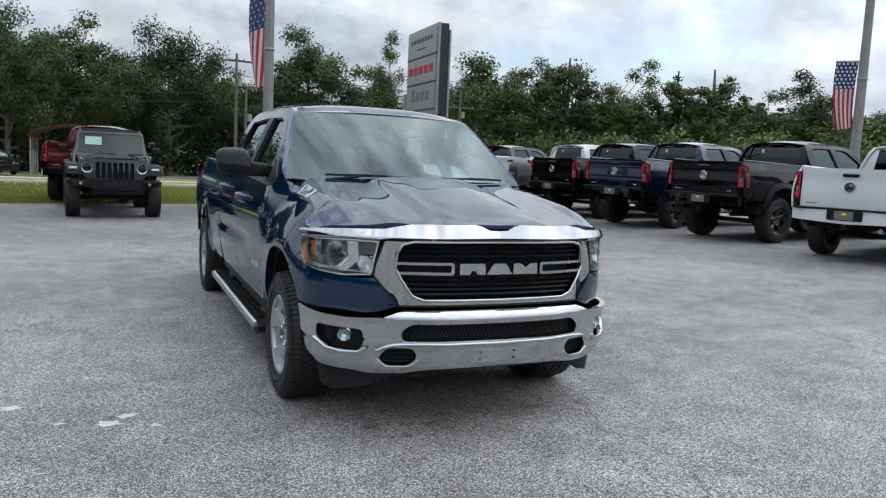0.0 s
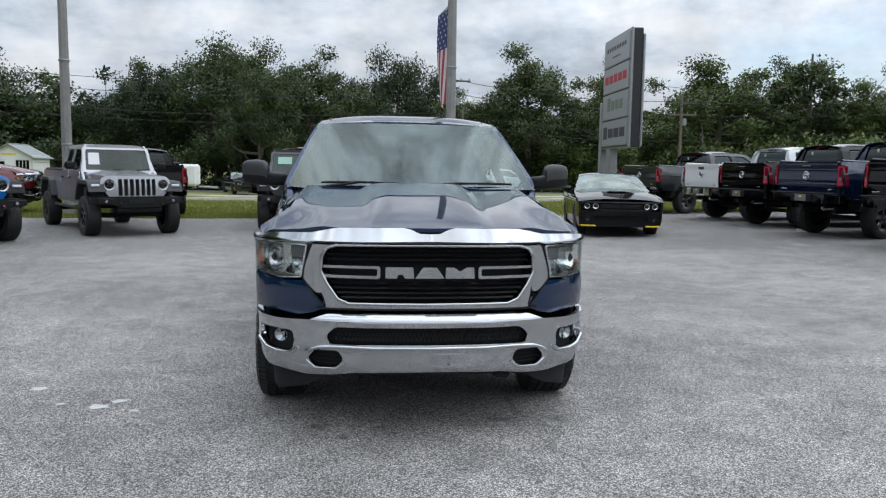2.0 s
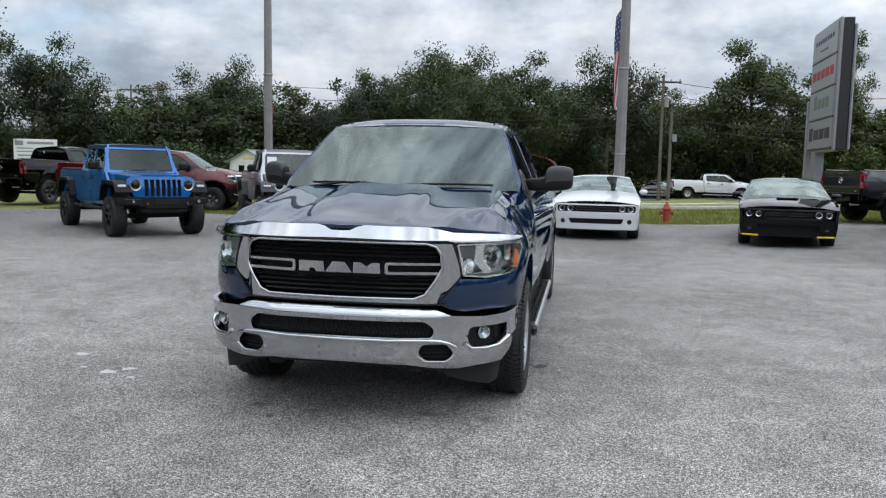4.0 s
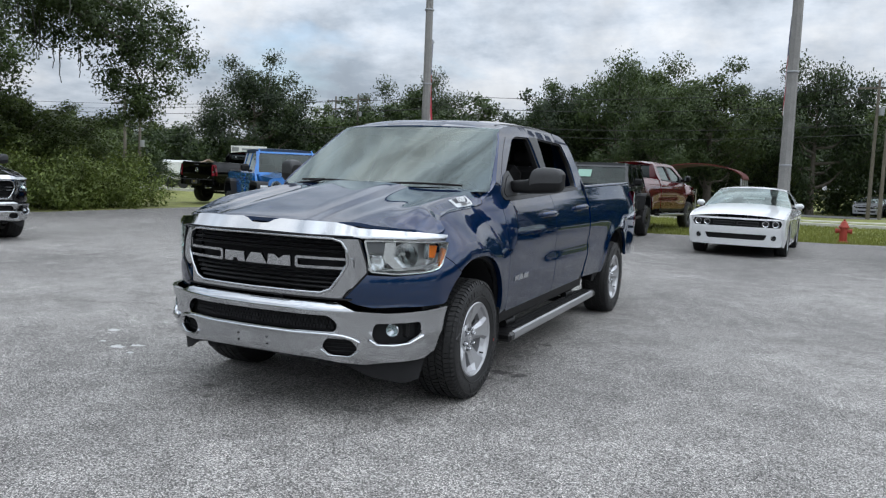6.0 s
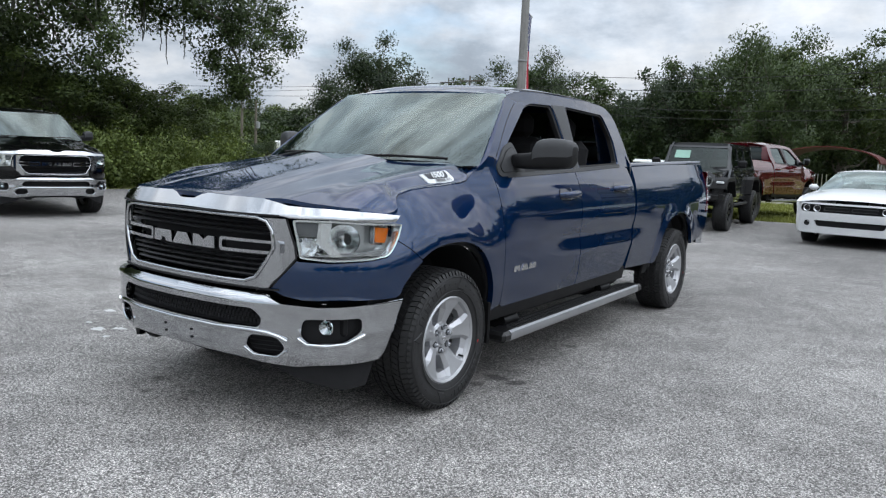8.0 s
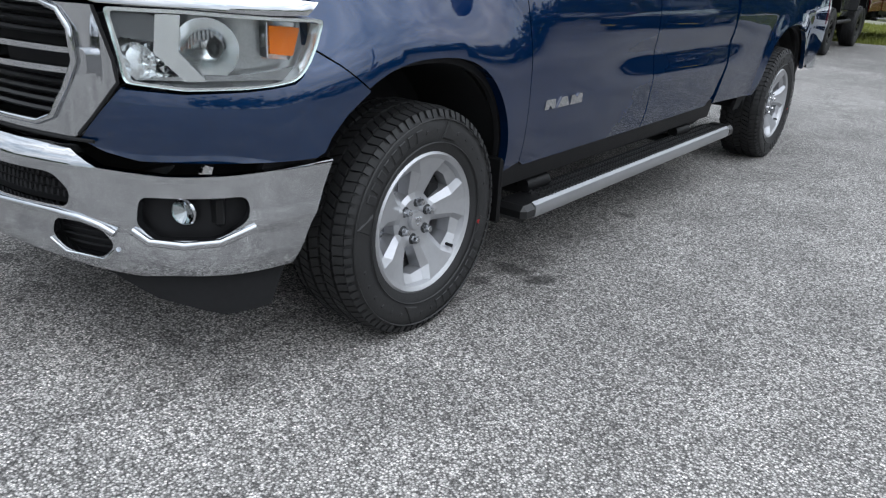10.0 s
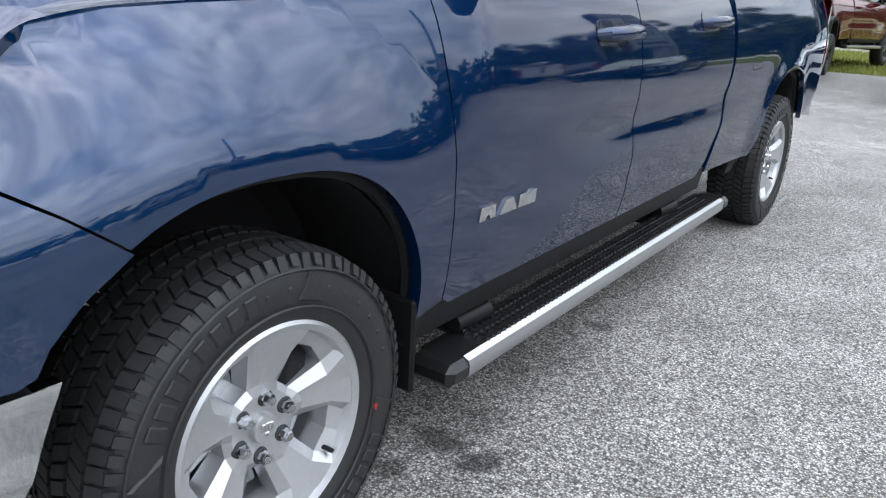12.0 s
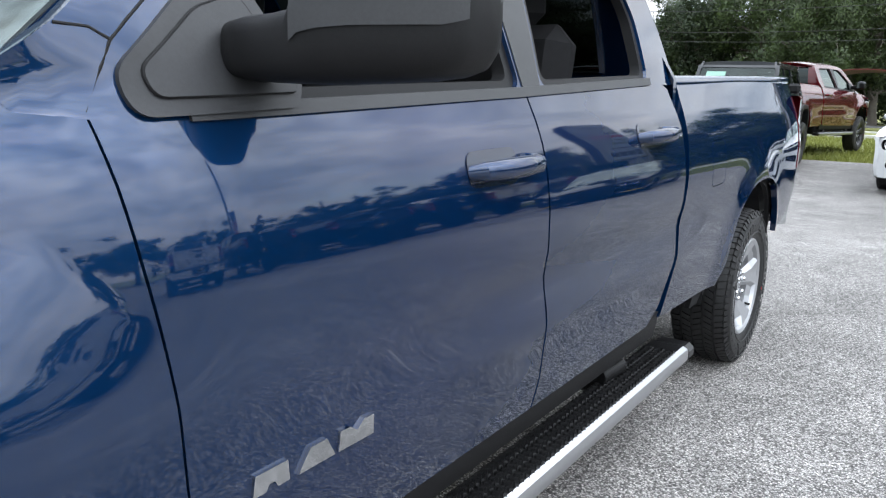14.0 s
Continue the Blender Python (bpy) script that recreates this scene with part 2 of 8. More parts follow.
LEAF_OAK = leaf_mat("oak_leaves", (0.013, 0.027, 0.008), (0.085, 0.128, 0.030))
LEAF_MIX = leaf_mat("mixed_leaves", (0.020, 0.037, 0.009), (0.135, 0.185, 0.036))
LEAF_PINE = leaf_mat("pine_needles", (0.010, 0.020, 0.009), (0.038, 0.058, 0.022))
LEAF_BRUSH = leaf_mat("brush_leaves", (0.045, 0.070, 0.014), (0.20, 0.25, 0.045))
LEAF_BUSH = leaf_mat("bush_leaves", (0.055, 0.085, 0.020), (0.27, 0.34, 0.08))
MOSS = leaf_mat("grey_hanging_moss", (0.045, 0.047, 0.037), (0.11, 0.112, 0.09))
GRASSB = leaf_mat("grass_blades", (0.12, 0.145, 0.028), (0.27, 0.28, 0.07))


def glass(name, color, alpha=1.0, rough=0.0):
    m = bpy.data.materials.new(name)
    m.use_nodes = True
    n, l = m.node_tree.nodes, m.node_tree.links
    n.remove(n["Principled BSDF"])
    g, t, f, mx = n.new("ShaderNodeBsdfGlossy"), n.new("ShaderNodeBsdfTransparent"), n.new("ShaderNodeFresnel"), n.new("ShaderNodeMixShader")
    g.inputs["Roughness"].default_value = rough
    g.inputs["Color"].default_value = (0.88, 1.0, 0.97, 1)
    t.inputs["Color"].default_value = (*color, 1)
    f.inputs["IOR"].default_value = alpha
    l.new(f.outputs[0], mx.inputs[0])
    l.new(t.outputs[0], mx.inputs[1])
    l.new(g.outputs[0], mx.inputs[2])
    l.new(mx.outputs[0], n["Material Output"].inputs[0])
    return m


WINDSHIELD = glass("windshield_glass", (0.36, 0.46, 0.43), 1.85)
TINT = glass("tinted_glass", (0.022, 0.025, 0.026), 1.5)
LENS = glass("clear_lamp_lens", (0.93, 0.95, 0.95), 1.35)
CARGLASS = glass("car_glass", (0.24, 0.30, 0.285), 2.4)
JEEPGLASS = glass("dark_windshield_glass", (0.06, 0.072, 0.072), 1.55)


def asphalt():
    m = bpy.data.materials.new("worn_aggregate_asphalt")
    m.use_nodes = True
    n, l = m.node_tree.nodes, m.node_tree.links
    p = n["Principled BSDF"]
    p.inputs["Roughness"].default_value = 0.82
    p.inputs["Specular IOR Level"].default_value = 0.35
    tc = n.new("ShaderNodeTexCoord")

    def noise_(scale, detail=4, rough=0.55):
        t = n.new("ShaderNodeTexNoise")
        t.inputs["Scale"].default_value, t.inputs["Detail"].default_value, t.inputs["Roughness"].default_value = scale, detail, rough
        l.new(tc.outputs["Object"], t.inputs["Vector"])
        return t.outputs[0]

    def rng(v, a, b, c, d):
        r = n.new("ShaderNodeMapRange")
        for i, x in enumerate((a, b, c, d)):
            r.inputs[i + 1].default_value = x
        l.new(v, r.inputs[0])
        return r.outputs[0]

    def op(o, a, b):
        k = n.new("ShaderNodeMath")
        k.operation = o
        for i, x in enumerate((a, b)):
            if isinstance(x, (int, float)):
                k.inputs[i].default_value = x
            else:
                l.new(x, k.inputs[i])
        return k.outputs[0]

    vor = n.new("ShaderNodeTexVoronoi")
    vor.inputs["Scale"].default_value = 145
    l.new(tc.outputs["Object"], vor.inputs["Vector"])
    sc = n.new("ShaderNodeSeparateColor")
    l.new(vor.outputs["Color"], sc.inputs[0])
    chip = rng(sc.outputs[0], 0.15, 1.0, 0.36, 1.62)
    pale = rng(sc.outputs[1], 0.88, 0.96, 0.0, 1.0)
    body = op("MULTIPLY", chip, rng(vor.outputs["Distance"], 0.28, 0.72, 1.12, 0.32))
    body = op("ADD", body, op("MULTIPLY", pale, rng(vor.outputs["Distance"], 0.2, 0.55, 1.0, 0.0)))
    fine = rng(noise_(380, 2), 0.3, 0.7, 0.8, 1.2)
    fine = op("MULTIPLY", fine, rng(noise_(42, 4, 0.7), 0.32, 0.68, 0.72, 1.28))
    patch = rng(noise_(0.35, 5), 0.3, 0.7, 0.74, 1.18)
    wear = rng(noise_(2.6, 6, 0.65), 0.3, 0.72, 0.70, 1.20)
    v = op("MULTIPLY", op("MULTIPLY", body, fine), op("MULTIPLY", patch, wear))
    # faint dark lanes and oil stains with shapes of their own
    w = n.new("ShaderNodeTexWave")
    w.inputs["Scale"].default_value, w.inputs["Distortion"].default_value, w.inputs["Detail"].default_value = 0.045, 9.0, 4
    w.inputs["Detail Scale"].default_value = 0.6
    l.new(tc.outputs["Object"], w.inputs["Vector"])
    v = op("MULTIPLY", v, rng(w.outputs[1], 0.0, 0.35, 0.90, 1.0))
    # an older, darker strip along the parking bays, with a ragged border
    sy = n.new("ShaderNodeSeparateXYZ")
    l.new(tc.outputs["Object"], sy.inputs[0])
    v = op("MULTIPLY", v, rng(op("ADD", sy.outputs[1], op("MULTIPLY", noise_(0.5, 5, 0.6), 4.0)), 9.5, 11.5, 1.0, 0.80))
    # hairline cracks
    cr_ = n.new("ShaderNodeTexVoronoi")
    cr_.feature = "DISTANCE_TO_EDGE"
    cr_.inputs["Scale"].default_value = 0.16
    bent = n.new("ShaderNodeTexNoise")
    bent.inputs["Scale"].default_value, bent.inputs["Detail"].default_value = 1.1, 7
    l.new(tc.outputs["Object"], bent.inputs["Vector"])
    cv = n.new("ShaderNodeVectorMath")
    cv.operation = "MULTIPLY_ADD"
    cv.inputs[1].default_value = (1.3, 1.3, 0.0)
    l.new(bent.outputs["Color"], cv.inputs[0])
    l.new(tc.outputs["Object"], cv.inputs[2])
    l.new(cv.outputs[0], cr_.inputs["Vector"])
    crack = op("MAXIMUM", rng(cr_.outputs["Distance"], 0.0006, 0.0022, 0.62, 1.0), rng(noise_(0.45, 3), 0.45, 0.58, 1.0, 0.0))
    v = op("MULTIPLY", v, crack)
    st = rng(noise_(1.15, 3, 0.5), 0.70, 0.76, 1.0, 0.78)
    v = op("MULTIPLY", v, st)
    # oil drips: soft dark spots with ragged edges
    wob = n.new("ShaderNodeTexNoise")
    wob.inputs["Scale"].default_value, wob.inputs["Detail"].default_value = 9.0, 5
    l.new(tc.outputs["Object"], wob.inputs["Vector"])
    mv = n.new("ShaderNodeVectorMath")
    mv.operation = "MULTIPLY_ADD"
    mv.inputs[1].default_value = (0.16, 0.16, 0.0)
    l.new(wob.outputs["Color"], mv.inputs[0])
    l.new(tc.outputs["Object"], mv.inputs[2])
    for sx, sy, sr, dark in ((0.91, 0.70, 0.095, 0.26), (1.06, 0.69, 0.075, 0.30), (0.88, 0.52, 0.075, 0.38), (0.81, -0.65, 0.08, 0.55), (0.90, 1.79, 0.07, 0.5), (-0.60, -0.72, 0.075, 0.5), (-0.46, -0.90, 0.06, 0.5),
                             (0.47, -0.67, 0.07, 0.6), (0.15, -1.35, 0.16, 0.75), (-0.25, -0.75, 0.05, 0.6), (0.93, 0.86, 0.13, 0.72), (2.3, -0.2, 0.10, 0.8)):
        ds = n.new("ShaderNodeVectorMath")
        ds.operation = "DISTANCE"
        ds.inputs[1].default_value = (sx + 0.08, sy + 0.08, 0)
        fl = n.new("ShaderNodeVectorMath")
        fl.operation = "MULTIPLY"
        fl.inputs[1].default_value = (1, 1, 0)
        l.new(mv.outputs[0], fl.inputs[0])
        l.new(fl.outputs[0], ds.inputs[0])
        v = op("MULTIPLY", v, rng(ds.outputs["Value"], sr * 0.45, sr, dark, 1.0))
    col = n.new("ShaderNodeVectorMath")
    col.operation = "SCALE"
    col.inputs[0].default_value = (0.418, 0.398, 0.378)
    l.new(v, col.inputs["Scale"])
    l.new(col.outputs[0], p.inputs["Base Color"])
    bp = n.new("ShaderNodeBump")
    bp.inputs["Strength"].default_value, bp.inputs["Distance"].default_value = 0.55, 0.006
    l.new(op("ADD", op("MULTIPLY", sc.outputs[2], 0.6), op("MULTIPLY", vor.outputs["Distance"], -0.9)), bp.inputs["Height"])
    l.new(bp.outputs[0], p.inputs["Normal"])
    return m


ASPHALT = asphalt()
ROADM = mat("old_road_asphalt", (0.11, 0.11, 0.111), 0.85, vary=0.15, scale=0.6, bump=0.1, bscale=30)


def grass_ground():
    m = mat("mown_grass_soil", (0.175, 0.185, 0.048), 0.9, vary=0.4, scale=0.8, bump=0.6, bscale=25)
    return m


GRASS = grass_ground()
CHALK = mat("white_paint_speck", (0.5, 0.5, 0.49), 0.8, vary=0.2, scale=30)

# ---- mesh helpers ----


def spl(xs, ys):
    """A smooth monotone-safe curve through given points."""
    xs, ys = np.array(xs, float), np.array(ys, float)
    d = np.diff(ys) / np.diff(xs)
    s = np.zeros(len(xs))
    s[1:-1] = np.where(d[:-1] * d[1:] > 0, 2 * d[:-1] * d[1:] / (d[:-1] + d[1:] + 1e-12), 0)
    s[0], s[-1] = d[0], d[-1]

    def f(x):
        x = np.clip(x, xs[0], xs[-1])
        i = np.clip(np.searchsorted(xs, x) - 1, 0, len(xs) - 2)
        h = xs[i + 1] - xs[i]
        t = (x - xs[i]) / h
        return (2 * t**3 - 3 * t**2 + 1) * ys[i] + (t**3 - 2 * t**2 + t) * h * s[i] + (3 * t**2 - 2 * t**3) * ys[i + 1] + (t**3 - t**2) * h * s[i + 1]

    return f


def step_(a, b, x):
    t = min(1.0, max(0.0, (x - a) / (b - a)))
    return t * t * (3 - 2 * t)


def inside(poly, pts):
    poly, pts = np.asarray(poly, float), np.asarray(pts, float)
    r = np.zeros(len(pts), bool)
    j = len(poly) - 1
    for i in range(len(poly)):
        (xi, yi), (xj, yj) = poly[i], poly[j]
        if yi != yj:
            c = ((yi > pts[:, 1]) != (yj > pts[:, 1])) & (pts[:, 0] < (xj - xi) * (pts[:, 1] - yi) / (yj - yi) + xi)
            r ^= c
        j = i
    return r


def dense(poly, step):
    out = []
    for i in range(len(poly)):
        a, b = np.array(poly[i], float), np.array(poly[(i + 1) % len(poly)], float)
        k = max(1, int(np.ceil(np.linalg.norm(b - a) / step)))
        out += [tuple(a + (b - a) * q / k) for q in range(k)]
    return out


def rounded(poly, r, k=4):
    """A polygon with its corners rounded."""
    out, n = [], len(poly)
    for i in range(n):
        p, a, b = np.array(poly[i], float), np.array(poly[i - 1], float), np.array(poly[(i + 1) % n], float)
        da, db = a - p, b - p
        la, lb = np.linalg.norm(da), np.linalg.norm(db)
        rr = min(r, la * 0.45, lb * 0.45)
        p0, p1 = p + da / la * rr, p + db / lb * rr
        for q in range(k + 1):
            t = q / k
            out.append(tuple((1 - t) ** 2 * p0 + 2 * t * (1 - t) * p + t * t * p1))
    return out


class Mesh:
    def __init__(self):
        self.v, self.f, self.n, self.leaf = [], [], {}, []

    def add(self, v, f):
        o = len(self.v)
        self.v += [tuple(map(float, p)) for p in v]
        self.f += [tuple(i + o for i in q) for q in f]
        return self

    def join(self, other, m=None):
        o = len(self.v)
        self.n.update({i + o: (tuple(m.to_3x3() @ Vector(q)) if m else q) for i, q in other.n.items()})
        return self.add([m @ Vector(p) for p in other.v] if m else other.v, other.f)

    def mirror(self):
        r = Mesh()
        r.v = [(-x, y, z) for x, y, z in self.v]
        r.f = [tuple(reversed(q)) for q in self.f]
        r.n = {i: (-a, b, c) for i, (a, b, c) in self.n.items()}
        return r

    def moved(self, m):
        r = Mesh()
        r.v = [tuple(m @ Vector(p)) for p in self.v]
        r.f = list(self.f)
        r.n = {i: tuple(m.to_3x3() @ Vector(q)) for i, q in self.n.items()}
        return r

    def box(self, c, s, b=0.0):
        c, h = np.array(c, float), np.array(s, float) / 2
        b = min(b, h.min() * 0.98)
        pts, idx = [], {}
        for sx in (-1, 1):
            for sy in (-1, 1):
                for sz in (-1, 1):
                    for k in range(3):
                        q = np.array([sx, sy, sz]) * (h - b)
                        q[k] = (sx, sy, sz)[k] * h[k]
                        idx[sx, sy, sz, k] = len(pts)
                        pts.append(c + q)
        fs = []
        for k in range(3):
            i, j = (k + 1) % 3, (k + 2) % 3
            for s_ in (-1, 1):
                q = []
                for a, d in ((-1, -1), (1, -1), (1, 1), (-1, 1)):
                    w = [0, 0, 0]
                    w[k], w[i], w[j] = s_, a, d
                    q.append(idx[(*w, k)])
                fs.append(q)
            for a in (-1, 1):
                for d in (-1, 1):
                    w0, w1 = [0, 0, 0], [0, 0, 0]
                    w0[i], w0[j], w0[k] = a, d, -1
                    w1[i], w1[j], w1[k] = a, d, 1
                    fs.append([idx[(*w0, i)], idx[(*w1, i)], idx[(*w1, j)], idx[(*w0, j)]])
        for sx in (-1, 1):
            for sy in (-1, 1):
                for sz in (-1, 1):
                    fs.append([idx[sx, sy, sz, k] for k in range(3)])
        out = []
        for q in fs:
            p = [np.array(pts[i]) for i in q]
            if np.dot(np.cross(p[1] - p[0], p[2] - p[0]), sum(p) / len(p) - c) < 0:
                q = q[::-1]
            out.append(q)
        return self.add(pts, out)

    def stud(self, c, s, turn=0.0):
        """A plain low block without a bottom face."""
        ca, sa, v = math.cos(turn), math.sin(turn), []
        for k, z in ((1.0, -0.5), (0.7, 0.5)):
            for a, b in ((-0.5, -0.5), (0.5, -0.5), (0.5, 0.5), (-0.5, 0.5)):
                x, y = a * s[0] * k, b * s[1] * k
                v.append((c[0] + x * ca - y * sa, c[1] + x * sa + y * ca, c[2] + z * s[2]))
        return self.add(v, [(4, 5, 6, 7), (0, 1, 5, 4), (1, 2, 6, 5), (2, 3, 7, 6), (3, 0, 4, 7)])

    def lathe(self, prof, m=None, seg=32, cap=False):
        """Turned round the local x axis: prof holds (radius, x)."""
        m = m or Matrix.Identity(4)
        v, f, n = [], [], len(prof)
        for k in range(seg):
            a = 2 * math.pi * k / seg
            v += [m @ Vector((x, r * math.cos(a), r * math.sin(a))) for r, x in prof]
        for k in range(seg):
            o, o2 = k * n, ((k + 1) % seg) * n
            f += [(o + i, o + i + 1, o2 + i + 1, o2 + i) for i in range(n - 1)]
        if cap:
            f += [tuple(k * n for k in range(seg)), tuple(k * n + n - 1 for k in reversed(range(seg)))]
        return self.add(v, f)

    def tube(self, path, rad, seg=8, cap=True):
        path = [Vector(p) for p in path]
        rad = rad if isinstance(rad, (list, tuple)) else [rad] * len(path)
        v, f, up = [], [], None
        for i, p in enumerate(path):
            d = (path[min(i + 1, len(path) - 1)] - path[max(i - 1, 0)]).normalized()
            if up is None:
                up = d.orthogonal().normalized()
            up = (up - d * up.dot(d)).normalized()
            s = d.cross(up)
            v += [p + (up * math.cos(2 * math.pi * k / seg) + s * math.sin(2 * math.pi * k / seg)) * rad[i] for k in range(seg)]
        for i in range(len(path) - 1):
            for k in range(seg):
                f.append((i * seg + k, i * seg + (k + 1) % seg, (i + 1) * seg + (k + 1) % seg, (i + 1) * seg + k))
        if cap:
            f += [tuple(reversed(range(seg))), tuple(range((len(path) - 1) * seg, len(path) * seg))]
        return self.add(v, f)

    def panel(self, outline, mapf, step=0.05, holes=(), thick=0.012, back=False, flip=False, grid=True):
        """A sheet over a flat outline with holes; mapf(u, v, depth) lays it in space, and the rim turns in by thick."""
        loops = [dense(outline, step)] + [dense(h, step) for h in holes]
        pts, edges = [], []
        for lp in loops:
            o = len(pts)
            pts += lp
            edges += [(o + i, o + (i + 1) % len(lp)) for i in range(len(lp))]
        nb = len(pts)
        if grid:
            b = np.array(loops[0])
            us, vs = np.arange(b[:, 0].min(), b[:, 0].max(), step) + step * 0.5, np.arange(b[:, 1].min(), b[:, 1].max(), step) + step * 0.5
            g = np.array([(u, w) for u in us for w in vs]) if len(us) and len(vs) else np.zeros((0, 2))
            if len(g):
                ok = inside(loops[0], g)
                for h in loops[1:]:
                    ok &= ~inside(h, g)
                g = g[ok]
            if len(g):
                pa = np.array(pts)
                dist = np.array([((pa - q) ** 2).sum(1).min() for q in g])
                g = g[dist > (step * 0.42) ** 2]
                pts += [tuple(q) for q in g]
        from_ = cdt(pts, edges)
        vs2, tris = from_
        cen = np.array([np.mean([vs2[i] for i in t], axis=0) for t in tris]) if tris else np.zeros((0, 2))
        ok = inside(loops[0], cen)
        for h in loops[1:]:
            ok &= ~inside(h, cen)
        tris = [t for t, k in zip(tris, ok) if k]
        front = [mapf(u, w, 0.0) for u, w in vs2]
        if flip:
            tris = [tuple(reversed(t)) for t in tris]
        v, f = list(front), list(tris)
        # true normals of the curved sheet, so that reflections run smoothly
        fa, acc, h = np.array(front, float), np.zeros((len(front), 3)), 0.003
        if len(tris) and grid:
            ta = np.array([t[:3] for t in tris])
            fn = np.cross(fa[ta[:, 1]] - fa[ta[:, 0]], fa[ta[:, 2]] - fa[ta[:, 0]])
            for k in range(3):
                np.add.at(acc, ta[:, k], fn)
            for i, (u, w) in enumerate(vs2):
                du = np.subtract(mapf(u + h, w, 0.0), mapf(u - h, w, 0.0))
                dv = np.subtract(mapf(u, w + h, 0.0), mapf(u, w - h, 0.0))
                q, a_ = np.cross(du, dv), acc[i]
                lq, la = np.linalg.norm(q), np.linalg.norm(a_)
                if lq < 1e-12 or la < 1e-12:
                    continue
                c = float(q @ a_) / (lq * la)
                if abs(c) > 0.9:
                    self.n[len(self.v) + i] = tuple(q / lq * math.copysign(1, c))
        cnt = {}
        for t in tris:
            for i in range(len(t)):
                e_ = (t[i], t[(i + 1) % len(t)])
                cnt[e_] = 1
        rim = [e_ for e_ in cnt if (e_[1], e_[0]) not in cnt]
        if thick:
            nv = {}
            for e_ in rim:
                for i in e_:
                    if i not in nv:
                        nv[i] = len(v)
                        v.append(mapf(*vs2[i], thick))
            for a, b_ in rim:
                f.append((b_, a, nv[a], nv[b_]))
            if back:
                for i in range(len(vs2)):
                    if i not in nv:
                        nv[i] = len(v)
                        v.append(mapf(*vs2[i], thick))
                f += [tuple(nv[i] for i in reversed(t)) for t in tris]
        return self.add(v, f)

    def data(self, name, material, smooth=35):
        me = bpy.data.meshes.new(name)
        me.from_pydata(self.v, [], self.f)
        me.materials.append(material)
        me.validate()
        if smooth:
            me.shade_smooth()
            me.set_sharp_from_angle(angle=radians(smooth))
            if self.n and smooth >= 40:
                cor = [tuple(q.vector) for q in me.corner_normals]
                for pl in me.polygons:
                    if all(i in self.n for i in pl.vertices):
                        for li in pl.loop_indices:
                            q = self.n[me.loops[li].vertex_index]
                            if sum(a * b for a, b in zip(q, pl.normal)) > 0.8:
                                cor[li] = q
                me.normals_split_custom_set(cor)
        if self.leaf and len(self.leaf) == len(me.vertices):
            me.shade_smooth()
            me.normals_split_custom_set_from_vertices(self.leaf)
        me.update()
        return me

    def weld(self):
        """Joins corners that coincide."""
        seen, to, v = {}, [], []
        for p in self.v:
            k = tuple(round(c, 5) for c in p)
            if k not in seen:
                seen[k] = len(v)
                v.append(p)
            to.append(seen[k])
        self.v, self.f = v, [tuple(to[i] for i in q) for q in self.f]
        return self

    def part(self, name, material, parent=None, label="", smooth=35, m=None):
        ob = new(name, self.data(name, material, smooth))
        if parent is not None:
            ob.parent = parent
        if m is not None:
            ob.matrix_basis = m
        if label:
            tagged(ob, label)
        return ob


from mathutils.geometry import delaunay_2d_cdt


def cdt(pts, edges):
    """Constrained triangles over flat points, turned anticlockwise."""
    r = delaunay_2d_cdt([Vector(p) for p in pts], edges, [], 0, 1e-6)
    vs2 = [(p.x, p.y) for p in r[0]]
    tris = []
    for t in r[2]:
        a, b, c = (vs2[i] for i in t[:3])
        s = (b[0] - a[0]) * (c[1] - a[1]) - (b[1] - a[1]) * (c[0] - a[0])
        if abs(s) > 1e-10:
            tris.append(tuple(t) if s > 0 else tuple(reversed(t)))
    return vs2, tris


def thing(name, label, category, m=None, group="", kind=""):
    ob = new(name)
    ob.empty_display_size = 0.1
    if m is not None:
        ob.matrix_basis = m
    return tagged(ob, label, category, group, kind)


# ---- ground ----
def gz(x, y):
    """The lot rises a little to the east, and the land falls gently beyond the kerb."""
    return 0.18 * step_(4.5, 10.5, x) - 0.018 * max(0.0, min(y, 120.0) - 28.0)


def sheet(name, poly, lift, material, label, category, step):
    m = Mesh().panel(poly, lambda x, y, d: (x, y, gz(x, y) + lift - d), step, thick=0.0)
    return tagged(m.part(name, material), label, category, kind="structure")


def strip_y(name, x0, x1, y0, y1, lift, material, label, category, n=40):
    me = Mesh()
    for i in range(n + 1):
        x = x0 + (x1 - x0) * i / n
        for y in (y0, y1):
            me.v += [(x, y, gz(x, y) + lift), (x, y, gz(x, y) - 0.12)]
    for i in range(n):
        a, b = i * 4, i * 4 + 4
        me.f += [(a, b, b + 2, a + 2), (a + 1, b + 1, b, a), (a + 2, b + 2, b + 3, a + 3)]
    return tagged(me.part(name, material, smooth=20), label, category, kind="structure")


